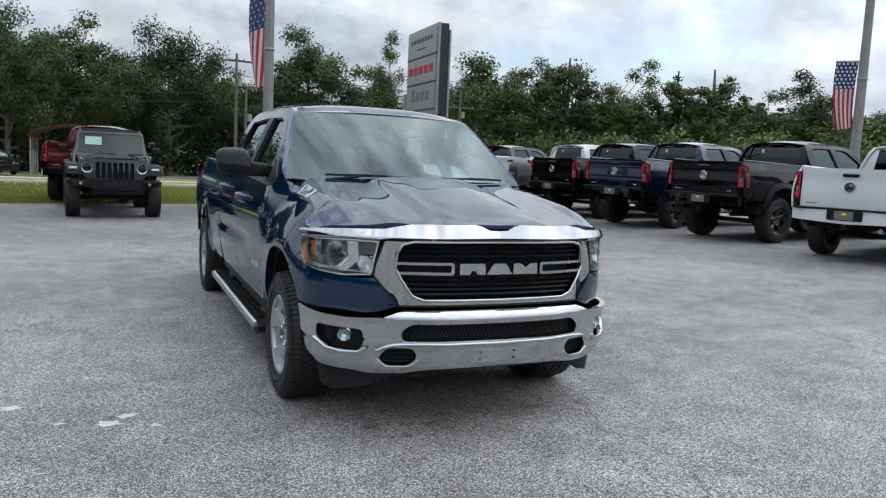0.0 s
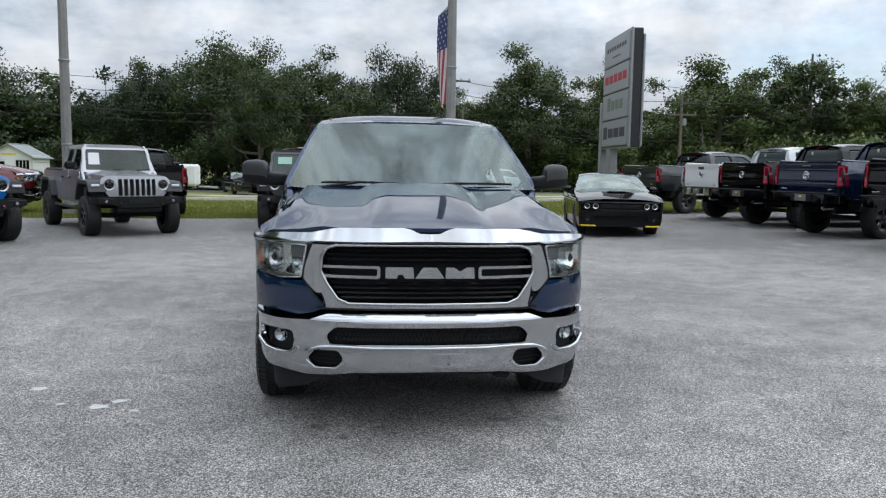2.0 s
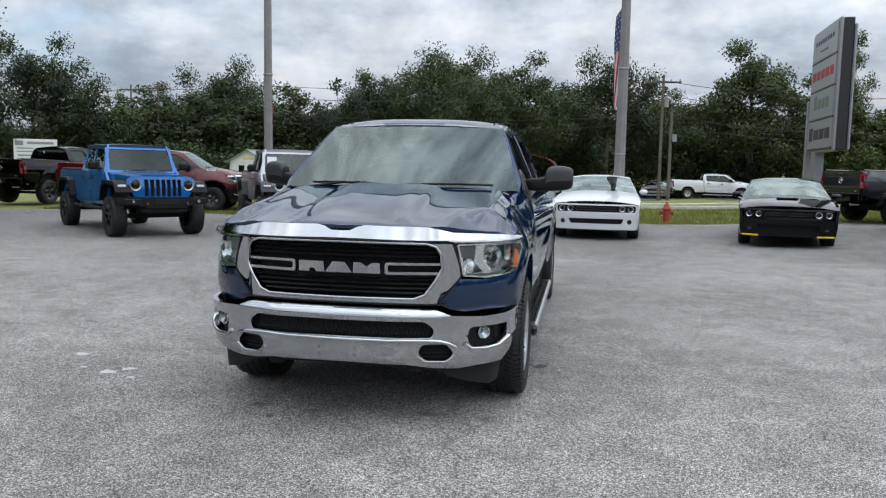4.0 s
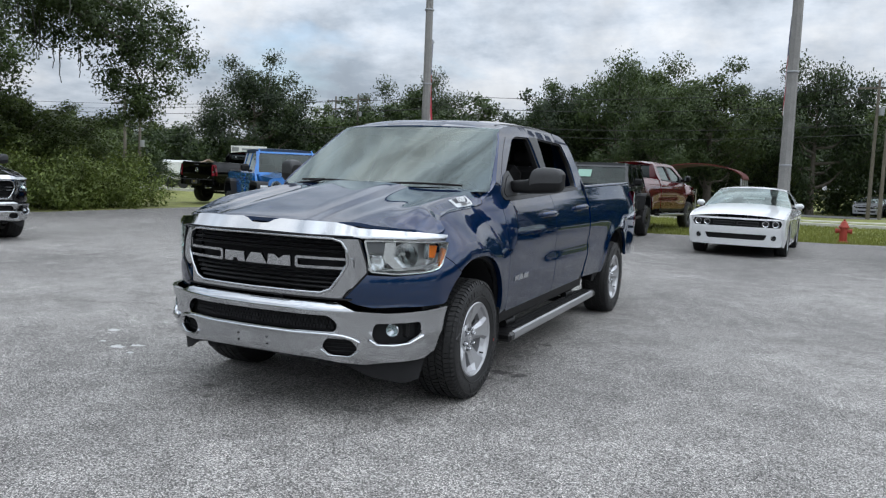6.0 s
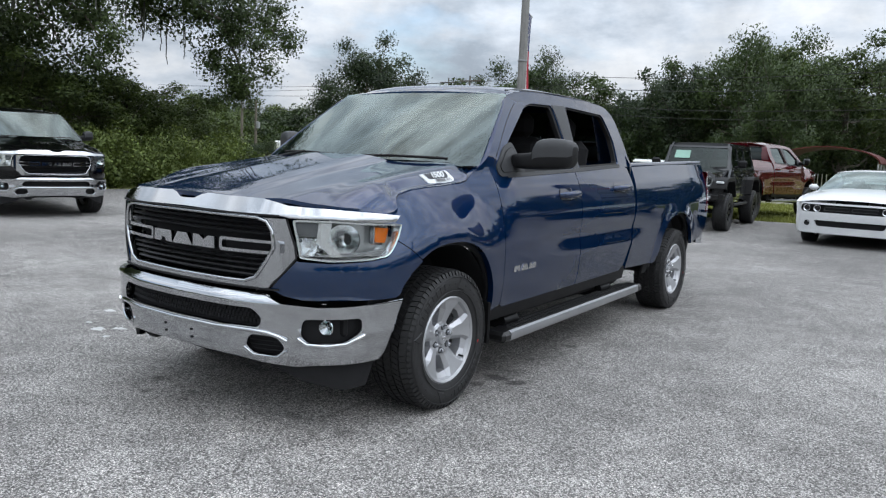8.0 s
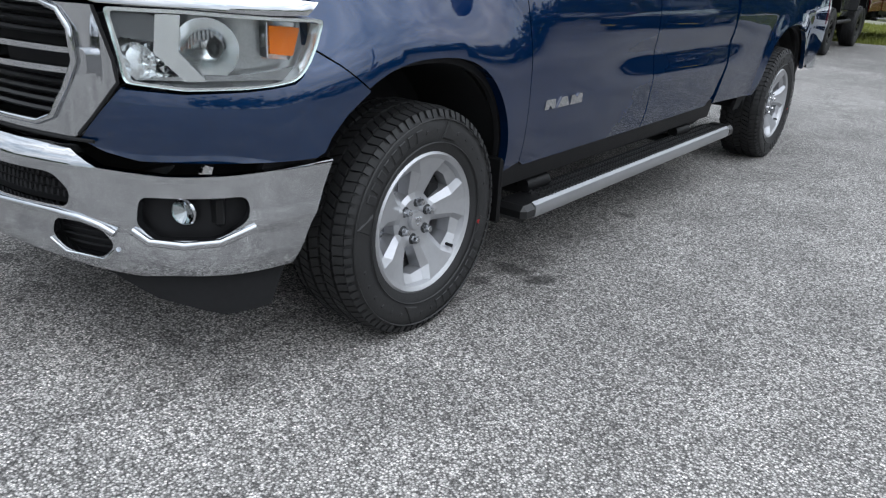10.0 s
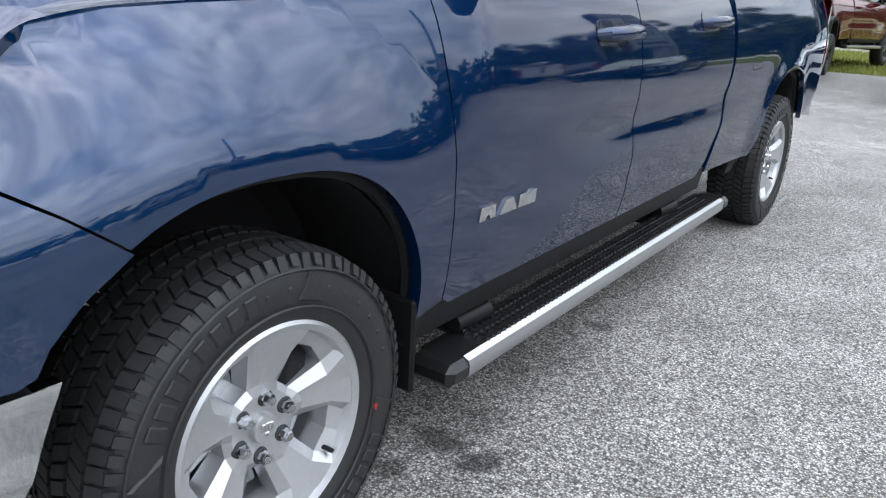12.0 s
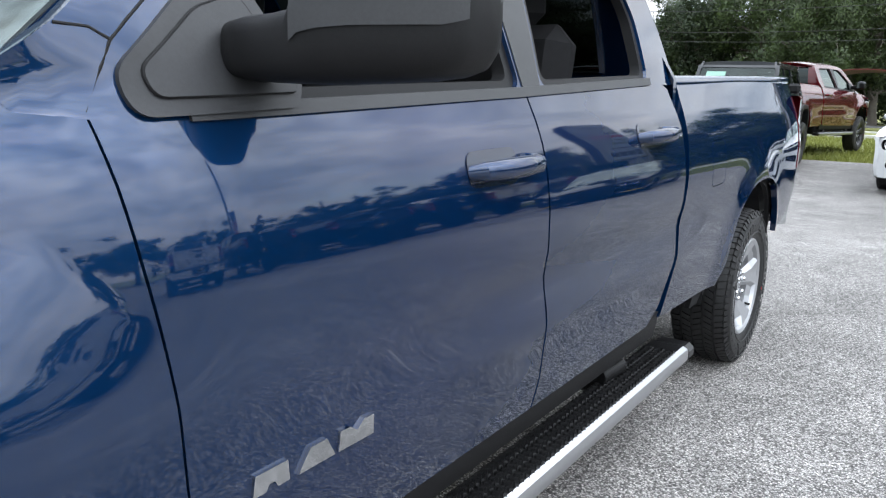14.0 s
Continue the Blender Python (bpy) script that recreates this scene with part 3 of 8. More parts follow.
# one sheet to the horizon: fine rows near the lot, wide ones far off
gx = [-1500, -400, -150, -80] + list(range(-60, 61, 2)) + [80, 150, 400, 1500]
gy = [-1500, -400, -150, -80] + list(range(-60, 72, 2)) + [90, 120, 200, 500, 1500]
me = Mesh()
for y in gy:
    me.v += [(x, y, gz(x, y) - 0.045) for x in gx]
for j in range(len(gy) - 1):
    for i in range(len(gx) - 1):
        a = j * len(gx) + i
        me.f.append((a, a + 1, a + 1 + len(gx), a + len(gx)))
tagged(me.part("ground", GRASS), "mown grass ground reaching the horizon", "ground", kind="structure")
lot = [(-60, -60), (60, -60), (60, 24.5), (24, 22.0), (6, 19.2), (3.6, 18.3), (-0.5, 17.8), (-4.5, 16.9), (-9, 16.6), (-13.5, 17.4), (-16.3, 16.2), (-16.3, 10.0), (-17.2, 6), (-18.5, 0), (-26, -12), (-60, -30)]
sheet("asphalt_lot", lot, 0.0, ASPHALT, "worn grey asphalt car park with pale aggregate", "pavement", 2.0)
strip_y("kerb", -60, 60, 29.2, 29.75, 0.10, KERB, "pale concrete kerb strip across the grass verge", "kerb")
strip_y("road", -120, 120, 52.0, 61.0, -0.02, ROADM, "grey two-lane road beyond the verge", "road")
strip_y("sidewalk", -60, 60, 39.0, 40.3, 0.0, KERB, "pale concrete sidewalk across the grass", "pavement")

# ---- the navy pickup: shape functions (x out to its left, y back from the front axle, z up) ----
WB, TR = 3.915, 0.394
_sx = spl([0.30, 0.40, 0.48, 0.56, 0.66, 0.80, 0.92, 1.02, 1.10, 1.18, 1.25, 1.31, 1.38, 1.46, 1.60, 1.75, 1.87],
          [0.90, 0.938, 0.952, 0.966, 0.978, 0.986, 0.993, 0.994, 0.986, 0.970, 0.948, 0.922, 0.893, 0.860, 0.797, 0.727, 0.655])


def side_x(y, z):
    x = float(_sx(z))
    scoop = step_(0.95, 1.6, y) * (1 - step_(2.6, 3.2, y))
    x -= 0.012 * scoop * math.exp(-((z - 0.865) / 0.055) ** 2)
    x += 0.006 * scoop * math.exp(-((z - 0.73) / 0.05) ** 2)
    for yc in (0.0, WB):
        r = math.hypot(y - yc, (z - 0.40) * 0.95)
        x += (0.024 if yc else 0.010) * math.exp(-(max(0.0, r - 0.50) / (0.10 if yc else 0.13)) ** 2) * step_(0.35, 0.6, z)
    x -= 0.30 * max(0.0, -0.26 - y) ** 2
    # over the front arch the fender leans in towards the hood
    q = min(1.0, max(0.0, (math.hypot(y, (z - 0.40) * 0.95) - 0.545) / 0.265))
    x -= 0.100 * (q ** 1.1 * step_(0.82, 1.06, z)) * step_(0.74, 0.06, y) * (1 - step_(1.29, 1.42, z))
    x -= 0.16 * max(0.0, y - 4.35) ** 2 * 0.5
    return x


def on_side(y, z, d):
    return (side_x(y, z) - d, y, z)


class Plan:
    """A nose line seen from above, from the middle to its left end."""

    def __init__(self, pts):
        p = np.array(pts, float)
        s = np.r_[0, np.cumsum(np.hypot(*np.diff(p, axis=0).T))]
        self.end, self.x, self.y = s[-1], spl(s, p[:, 0]), spl(s, p[:, 1])

    def at(self, s, d):
        g = 1 if s >= 0 else -1
        s = abs(s)
        x, y, h = float(self.x(s)), float(self.y(s)), 0.012
        tx, ty = float(self.x(min(s + h, self.end)) - self.x(max(s - h, 0))), float(self.y(min(s + h, self.end)) - self.y(max(s - h, 0)))
        if s < 0.05:
            ty *= s / 0.05
        k = math.hypot(tx, ty)
        return g * (x - ty / k * d), y + tx / k * d

    def s(self, x):
        a, b = 0.0, self.end
        for _ in range(40):
            c = (a + b) / 2
            a, b = (c, b) if float(self.x(c)) < x else (a, c)
        return a


NOSE = Plan([(0, -0.985), (0.25, -0.975), (0.50, -0.935), (0.66, -0.868), (0.80, -0.760), (0.90, -0.640), (0.955, -0.535), (0.982, -0.44), (0.992, -0.34), (0.996, -0.20)])
BUMP = Plan([(0, -1.045), (0.30, -1.03), (0.55, -0.968), (0.72, -0.888), (0.85, -0.795), (0.918, -0.705), (0.950, -0.60), (0.962, -0.50), (0.967, -0.405)])


def nose(out=0.0, lean=0.0):
    def f(s, z, d):
        x, y = NOSE.at(s, d - out + lean * (z - 0.9))
        return (x, y, z)
    return f


_bp = spl([0.33, 0.37, 0.42, 0.50, 0.53, 0.56, 0.63, 0.665, 0.69, 0.715], [0.075, 0.045, 0.022, 0.012, 0.002, 0.006, 0.004, 0.0, 0.012, 0.045])


def bump_map(s, z, d):
    x, y = BUMP.at(s, d + float(_bp(z)))
    return (x, y, z)


def sx_(pl, pts):
    """Points given as (x, z) to (s, z) on a nose line."""
    return [(math.copysign(pl.s(abs(x)), x) if x else 0.0, z) for x, z in pts]


def both(half):
    """A right-and-left outline from its left half, listed from the bottom middle upwards round."""
    return half + [(-x, z) for x, z in reversed(half) if x > 1e-9]


_hx = [0, 0.17, 0.29, 0.38, 0.55, 0.72, 0.82, 0.90]
_hf = spl(_hx, [1.162, 1.162, 1.160, 1.150, 1.142, 1.122, 1.104, 1.078])
_hr = spl(_hx, [1.388, 1.388, 1.376, 1.350, 1.340, 1.330, 1.284, 1.245])


_he = spl([-0.95, -0.60, -0.49, -0.42, -0.35, -0.22, -0.075, 0.107, 0.27, 0.31, 0.36, 0.42, 0.48], [1.10, 1.098, 1.112, 1.158, 1.190, 1.215, 1.226, 1.235, 1.252, 1.272, 1.307, 1.342, 1.372])


def hood_edge(y):
    """How far out the hood reaches: to the fender's top edge, and over the lamp at the front."""
    k = step_(-0.46, -0.34, y)
    return 0.93 * (1 - k) + (side_x(y, float(_he(y)) - 0.003) - 0.004) * k


def hood_z(x, y):
    f = min(1.25, max(0.0, (y + 0.955) / 1.13))
    a, b = float(_hf(abs(x))), float(_hr(abs(x)))
    h = a + (b - a) * f ** (0.86 - 0.3 * step_(0.60, 0.80, abs(x)))
    h -= 0.065 * step_(-0.38, -0.74, y) * step_(0.56, 0.80, abs(x))
    e = hood_edge(y)
    k = step_(e - 0.075, e, abs(x))
    return h * (1 - k) + float(_he(y)) * k


def on_hood(x, y, d):
    return (x, y, hood_z(x, y) - d)


_ct = spl([1.0, 1.06, 1.15, 1.5, 2.0, 2.45, 2.66, 2.75, 2.79], [1.806, 1.822, 1.842, 1.864, 1.872, 1.868, 1.850, 1.820, 1.780])


def roof_edge(y):
    """How far out the roof skin reaches, down to the top of the cab side."""
    return side_x(y, float(_ct(y))) - 0.002


def roof_z(x, y):
    k = min(1.0, abs(x) / roof_edge(y))
    side = float(_ct(y))
    top = 1.890 + 0.052 * step_(1.0, 2.0, y) - 0.055 * step_(2.15, 2.80, y)
    h = side + (top - side) * (1 - k ** 3.2)
    front = 1.834 - 0.028 * k * k
    t = min(1.0, max(0.0, (y - 0.957 - 0.05 * k * k) / 0.24))
    return front + (h - front) * (1 - (1 - t) ** 2)


def shield(u, v, d):
    """The windshield: u across, v from the cowl (0) to the roof (1)."""
    w = (0.888 - 0.208 * v) * u
    y = 0.15 + 0.27 * u * u + (0.87 - 0.24 * u * u) * v
    z = 1.325 + 0.018 * u * u + (0.54 - 0.040 * u * u) * v + 0.025 * v * (1 - v)
    return (w, y + d * 0.4, z - d * 0.8)


def arch(yc, r0, r1, rz, a0, a1, k=18, zc=0.40):
    out = []
    for i in range(k + 1):
        a = a0 + (a1 - a0) * i / k
        c, s = math.cos(a), math.sin(a)
        c, s = math.copysign(abs(c) ** 0.82, c), abs(s) ** 0.82
        out.append((yc + (r1 if c > 0 else r0) * c, zc + rz * s))
    return out


def label_bars(rows, origin, ux, uz, material, name, parent, depth=0.004, label="", split=False):
    """Plain bars for writing that is not lettered: rows of (x, z, width, height)."""
    me = Mesh()
    o, ux, uz = Vector(origin), Vector(ux).normalized(), Vector(uz).normalized()
    m = Matrix((ux, uz, ux.cross(uz))).transposed().to_4x4()
    m.translation = o
    for x, z, w, h in rows:
        b = Mesh().box((x, z, depth / 2), (w, h, depth), min(w, h) * 0.12)
        if split:
            b.moved(m).part(name, material, parent, label)
        else:
            me.join(b, m)
    if split:
        return None
    return me.part(name, material, parent, label)


# ---- wheels ----
def tyre_mesh(r, w, rim):
    h = w / 2
    prof = [(rim - 0.012, -h * 0.80), (rim + 0.008, -h * 0.90), (rim + 0.03, -h * 0.97), (rim + (r - rim) * 0.52, -h * 1.03), (rim + (r - rim) * 0.74, -h * 0.985), (r - 0.024, -h * 0.90), (r - 0.014, -h * 0.80), (r - 0.011, -h * 0.5), (r - 0.010, 0),
            (r - 0.011, h * 0.5), (r - 0.014, h * 0.80), (r - 0.024, h * 0.90), (rim + (r - rim) * 0.74, h * 0.985), (rim + (r - rim) * 0.52, h * 1.03), (rim + 0.03, h * 0.97), (rim + 0.008, h * 0.90), (rim - 0.012, h * 0.80)]
    return Mesh().lathe(prof, seg=64)


def tread_mesh(r, w, n=74, chunky=1.0):
    """Rows of tread blocks round a tyre: zigzag inner ribs, sipes, and shoulder lugs that wrap over the edge."""
    me, h = Mesh(), w / 2
    rows = [(-0.735, 0.27, 0.5), (-0.375, 0.275, 0.0), (0.0, 0.29, 0.5), (0.375, 0.275, 0.0), (0.735, 0.27, 0.5)]
    for ri, (c, bw, ph) in enumerate(rows):
        edge = abs(c) > 0.7
        for k in range(n):
            a = 2 * math.pi * (k + ph) / n
            da = math.pi / n * (0.86 if chunky <= 1.0 else 0.74) * (1.04 if k % 3 else 0.94)
            sk = 0.50 * math.pi / n * (1 if ri % 2 else -1) * (0.4 if edge else 1.0)
            x0, x1 = h * (c - bw / 2), h * (c + bw / 2)
            v = []
            for rr, gr_ in ((r - 0.016 * chunky, 1.0), (r - 0.0005 * chunky, 0.93)):
                for x, q in ((x0, -da - sk), (x1, -da + sk), (x1, da + sk), (x0, da - sk)):
                    drop = 0.010 * chunky if edge and abs(x) > h * 0.8 else 0.0
                    v.append((x, (rr - drop) * math.cos(a + q * gr_), (rr - drop) * math.sin(a + q * gr_)))
            me.add(v, [(4, 5, 6, 7), (0, 1, 5, 4), (1, 2, 6, 5), (2, 3, 7, 6), (3, 0, 4, 7)])
            if edge:
                a = 2 * math.pi * (k + ph) / n
                da = math.pi / n * 0.80
                sgn = 1 if c > 0 else -1
                v = []
                for rr, xx in ((r - 0.009, h * 0.865), (r - 0.030 - 0.010 * (k % 2), h * 0.955)):
                    for q in (-da * 0.8, da * 0.8):
                        for dx in (-0.006, 0.006):
                            v.append((sgn * (xx + dx), rr * math.cos(a + q), rr * math.sin(a + q)))
                f = [(1, 3, 7, 5), (0, 1, 5, 4), (2, 6, 7, 3), (4, 5, 7, 6)]
                me.add(v, f if sgn > 0 else [tuple(reversed(q)) for q in f])
    return me


def main_wheel(parent, m, left):
    """An 18 inch five-spoke alloy wheel with an all-terrain tyre; the outer face looks along local +x."""
    wh = new("wheel")
    wh.parent, wh.matrix_basis = parent, m
    w, rim = 0.275, 0.236
    ty = tyre_mesh(TR, w, rim).part("tyre", RUBBER, wh, "black all-terrain tyre with block tread", 50)
    tread_mesh(TR, w).part("tread", RUBBER, ty, smooth=20)
    # raised sidewall patterns, plain bars
    sw = Mesh()
    for a0, n, r0, hh in ((0.35, 8, 0.318, 0.040), (math.pi + 0.35, 8, 0.318, 0.040)):
        for k in range(n):
            a = a0 + k * 0.125
            q = Mesh().box((w / 2 * 1.025, 0, 0), (0.006, 0.030, hh), 0.003)
            sw.join(q, Matrix.Rotation(a, 4, "X") @ Matrix.Translation((0, 0, r0)))
    for k in range(36):
        if k % 18 < 9:
            continue
        q = Mesh().box((w / 2 * 1.022, 0, 0), (0.005, 0.012, 0.012), 0.002)
        sw.join(q, Matrix.Rotation(k * math.pi / 18 + 0.4, 4, "X") @ Matrix.Translation((0, 0, 0.318)))
    for a in (1.52, 1.52 + math.pi, -0.10, math.pi - 0.10):
        q = Mesh().add([(0.138, -0.02, 0.29), (0.138, 0.05, 0.285), (0.140, 0.0, 0.352), (0.144, -0.016, 0.295), (0.144, 0.04, 0.290), (0.145, 0.0, 0.345)], [(3, 4, 5), (0, 1, 4, 3), (1, 2, 5, 4), (2, 0, 3, 5)])
        sw.join(q, Matrix.Rotation(a, 4, "X"))
    for r0 in (0.275, 0.352):
        sw.lathe([(r0, 0.1395), (r0 + 0.003, 0.143), (r0 + 0.006, 0.1395)], seg=64)
    sw.part("sidewall_relief", RUBBER, ty, smooth=30)
    rd = Mesh().lathe([(0.0, 0.003), (0.010, 0.003), (0.0105, -0.004)], Matrix.Translation((0.1400, 0.296, -0.020)), 14)
    rd.part("balance_mark", REDDOT, ty, "small red paint mark")
    # barrel
    Mesh().lathe([(rim + 0.004, 0.118), (rim + 0.010, 0.124), (rim + 0.002, 0.130), (rim - 0.012, 0.122), (rim - 0.020, 0.10), (rim - 0.040, 0.02), (rim - 0.045, -0.09), (rim, -0.12), (rim + 0.01, -0.118)], seg=64).part("rim_barrel", ALLOY, wh)
    # spoked face
    fc = Mesh()

    def pol(x, r, a):
        return (x, r * math.cos(a), r * math.sin(a))
    for k in range(5):
        a = math.pi / 2 + math.pi / 5 + 2 * math.pi * k / 5
        for g in (1, -1):
            q = {n: pol(x, r, a + g * radians(t)) for n, (x, r, t) in {
                "o0": (0.074, 0.028, 0), "o1": (0.074, 0.028, 36), "r0": (0.077, 0.080, 0), "r1": (0.077, 0.080, 12), "r2": (0.078, 0.081, 25), "r3": (0.080, 0.082, 36),
                "wc": (0.066, 0.096, 0), "w1": (0.066, 0.097, 11), "s1": (0.080, 0.104, 24), "c1": (0.086, 0.106, 36),
                "s2": (0.106, 0.172, 24), "c2": (0.099, 0.172, 36), "w2": (0.085, 0.186, 17), "wd": (0.085, 0.192, 0),
                "s3": (0.1235, 0.2335, 18), "m3": (0.1235, 0.2335, 27), "c3": (0.1235, 0.2335, 36), "v3": (0.113, 0.2335, 12), "v0": (0.113, 0.2335, 0),
                "bc": (0.02, 0.096, 0), "b1": (0.02, 0.097, 11), "b2": (0.03, 0.186, 17), "bd": (0.03, 0.192, 0)}.items()}
            ks = list(q)
            fs = ["o0 r0 r1 o1", "o1 r1 r2 r3", "r0 wc w1 r1", "r1 w1 s1 r2", "r2 s1 c1 r3", "s1 s2 c2 c1", "w1 w2 s2 s1", "s2 s3 m3 c3 c2", "w2 v3 s3 s2", "wd v0 v3 w2", "wc bc b1 w1", "w1 b1 b2 w2", "w2 b2 bd wd"]
            fi = [tuple(ks.index(n) for n in f.split()) for f in fs]
            fc.add([q[n] for n in ks], fi if g > 0 else [tuple(reversed(f)) for f in fi])
    fc.weld().part("spoked_face", ALLOY, wh, "silver five-spoke alloy face", 9)
    Mesh().lathe([(0.034, 0.05), (0.034, 0.083), (0.031, 0.089), (0.0, 0.091)], seg=28).part("centre_cap", ALLOY, wh)
    em = Mesh()
    for dy, dz, sy, sz in ((0, 0.006, 0.010, 0.020), (-0.011, 0.006, 0.010, 0.018), (0.011, 0.006, 0.010, 0.018), (0, -0.010, 0.012, 0.010)):
        em.box((0.092, dy, dz), (0.004, sy, sz), 0.002)
    em.part("cap_emblem", STEEL, wh)
    nut = Mesh().lathe([(0.014, 0.0), (0.014, 0.018), (0.010, 0.026), (0.0, 0.027)], seg=6)
    for k in range(6):
        a = math.pi / 6 + k * math.pi / 3
        Mesh().lathe([(0.0, 0.0), (0.0185, 0.0), (0.020, -0.004)], Matrix.Translation((0.0785, 0.066 * math.cos(a), 0.066 * math.sin(a))), 16).part("nut_pocket", GREYPL, wh)
        nut.part("lug_nut", CHROME, wh, m=Matrix.Translation((0.077, 0.066 * math.cos(a), 0.066 * math.sin(a))))
    Mesh().tube([(0.075, 0.172, -0.100), (0.118, 0.180, -0.104)], [0.007, 0.0055], 8).part("valve_stem", BLACKPL, wh)
    Mesh().lathe([(0.0, 0.0), (0.165, 0.0), (0.165, -0.02), (0.0, -0.02)], Matrix.Translation((0.02, 0, 0)), 40).part("brake_disc", STEEL, wh)
    Mesh().box((0.03, 0.10, 0.06), (0.06, 0.09, 0.16), 0.02).part("brake_caliper", DARK, wh)
    Mesh().lathe([(0.0, -0.06), (0.20, -0.06), (0.20, -0.075), (0.0, -0.075)], seg=40).part("dust_shield", DARK, wh)
    return wh


# ---- the navy pickup ----
LEFT_PANES = []


def navy_pickup():
    T = thing("pickup_truck", "dark navy blue crew cab pickup with chrome grille parked on asphalt", "pickup truck")
    P = NAVY

    def pair(mesh, name, material, label="", smooth=35, parent=T):
        return mesh.part(name, material, parent, label, smooth), mesh.mirror().part(name, material, parent, label, smooth)

    # hood
    front = [(-0.955, 0), (-0.953, 0.12), (-0.945, 0.30), (-0.905, 0.48), (-0.855, 0.585), (-0.80, 0.66), (-0.70, 0.785), (-0.62, 0.870), (-0.56, 0.915), (-0.50, 0.945), (-0.455, 0.950)]
    half = [(x, y) for y, x in front] + [(hood_edge(y), y) for y in (-0.42, -0.38, -0.34, -0.28, -0.20, -0.10, 0.0, 0.10, 0.18, 0.24)] + [(hood_edge(y), y) for y in (0.29, 0.34, 0.39, 0.44)] + [(0.845, 0.462), (0.80, 0.422), (0.72, 0.366), (0.58, 0.276), (0.46, 0.208), (0.30, 0.160), (0.15, 0.138), (0, 0.13)]
    hood = half + [(-x, y) for x, y in reversed(half[1:-1])]
    Mesh().panel(hood, on_hood, 0.032, thick=0.02).part("hood", P, T, "navy hood with a raised centre dome", 50)
    # model plate on each side of the hood
    for g in (1, -1):
        pts = rounded([(-0.325, 0.036), (-0.288, -0.040), (-0.010, -0.038), (0.005, -0.022), (-0.028, 0.036)], 0.014)

        def plate(u, v, d, g=g, e=0.006):
            x = 0.808 - v * 0.72
            y = 0.082 + (u + 0.16) * 0.86
            return (g * x, y, hood_z(x, y) + e - d)
        b = Mesh().panel(pts, plate, 0.012, thick=0.006, flip=g < 0).part("model_badge", WHITEPL, T, "chrome and white model badge reading 1500")
        inner = rounded([(-0.285, 0.028), (-0.262, -0.010), (-0.052, -0.010), (-0.040, 0.0), (-0.052, 0.029)], 0.008)
        Mesh().panel(inner, lambda u, v, d, g=g: plate(u, v, d, g, 0.0095), 0.012, thick=0.002, flip=g < 0).part("badge_field", INKDARK, b, "dark field behind the number")
        for txt, size, u0, v0, wide in (("1500", 0.045, -0.162, 0.0035, 1.72), ("5.7L", 0.022, -0.060 if g > 0 else -0.20, -0.0310, 1.3)):
            cu = bpy.data.curves.new("badge_text", "FONT")
            cu.body, cu.size, cu.extrude, cu.align_x, cu.align_y, cu.shear = txt, size, 0.001, "CENTER", "CENTER", 0.15
            cu.offset = 0.0016 if size > 0.03 else 0.0005
            ob = new("badge_text", cu)
            flat_text = bpy.data.meshes.new_from_object(ob)
            bpy.data.objects.remove(ob)
            left, right = min(q.co.x for q in flat_text.vertices), max(q.co.x for q in flat_text.vertices)
            for q in flat_text.vertices:
                c = q.co.copy()
                if txt == "1500" and c.x < left + 0.16 * (right - left):
                    c.x += 0.045 * (right - left)
                q.co = plate(u0 + g * c.x * wide, v0 + c.y, -c.z, g, 0.0155)
            flat_text.materials.clear()
            flat_text.materials.append(WHITEPL if txt == "1500" else INKGREY)
            tx = new("badge_text", flat_text)
            tx.parent = b
        u0 = -0.150 if g > 0 else -0.085
        for k in range(4):
            c = u0 + 0.026 * (k - 1.5)
            Mesh().panel([(c - 0.011, -0.035), (c + 0.011, -0.035), (c + 0.011, -0.020), (c - 0.011, -0.020)], lambda u, v, d, g=g: plate(u, v, d, g, 0.0145), 0.03, thick=0.002, flip=g < 0).part("badge_bar", INKGREY, b)
        cut = [(hood_edge(0.20) - 0.002, 0.20), (hood_edge(0.25) - 0.004, 0.25), (0.868, 0.29), (0.856, 0.325), (0.83, 0.348), (0.79, 0.352), (0.72, 0.345)]
        Mesh().tube([(g * x, y, hood_z(x, y) + 0.0005) for x, y in cut], 0.0026, 6).part("hood_seam", DARK, T)
    # cowl and wipers
    cow = [(-0.86, 0.20), (-0.6, 0.06), (-0.33, 0.06), (0.33, 0.06), (0.6, 0.06), (0.86, 0.20), (0.84, 0.52), (0.5, 0.34), (0, 0.26), (-0.5, 0.34), (-0.84, 0.52)]
    Mesh().panel(cow, lambda x, y, d: (x, y, 1.262 + 0.07 * step_(0.1, 0.4, y) - 0.075 * step_(0.50, 0.78, abs(x)) - d), 0.08, thick=0.03).part("cowl", BLACKPL, T)
    for x0, x1 in ((-0.62, 0.02), (0.02, 0.68)):
        pa = [shield((x0 + (x1 - x0) * k / 10) / 0.86, 0.045 + 0.02 * math.sin(k / 10 * 3.1), -0.022) for k in range(11)]
        wp = Mesh().tube(pa, 0.008, 6).part("wiper", BLACKPL, T)
        Mesh().tube([shield(x0 / 0.86, -0.02, -0.02), shield((x0 * 0.6 + x1 * 0.4) / 0.86, 0.055, -0.03)], [0.014, 0.008], 6).part("wiper_arm", BLACKPL, wp)
    # windshield, roof, rear glass
    ws = Mesh().panel([(-0.985, 0), (0.985, 0), (0.997, 0.94), (-0.997, 0.94)], shield, 0.07, thick=0.006).part("windshield", WINDSHIELD, T, "greenish windshield reflecting clouds", 60)
    ws.visible_shadow = False
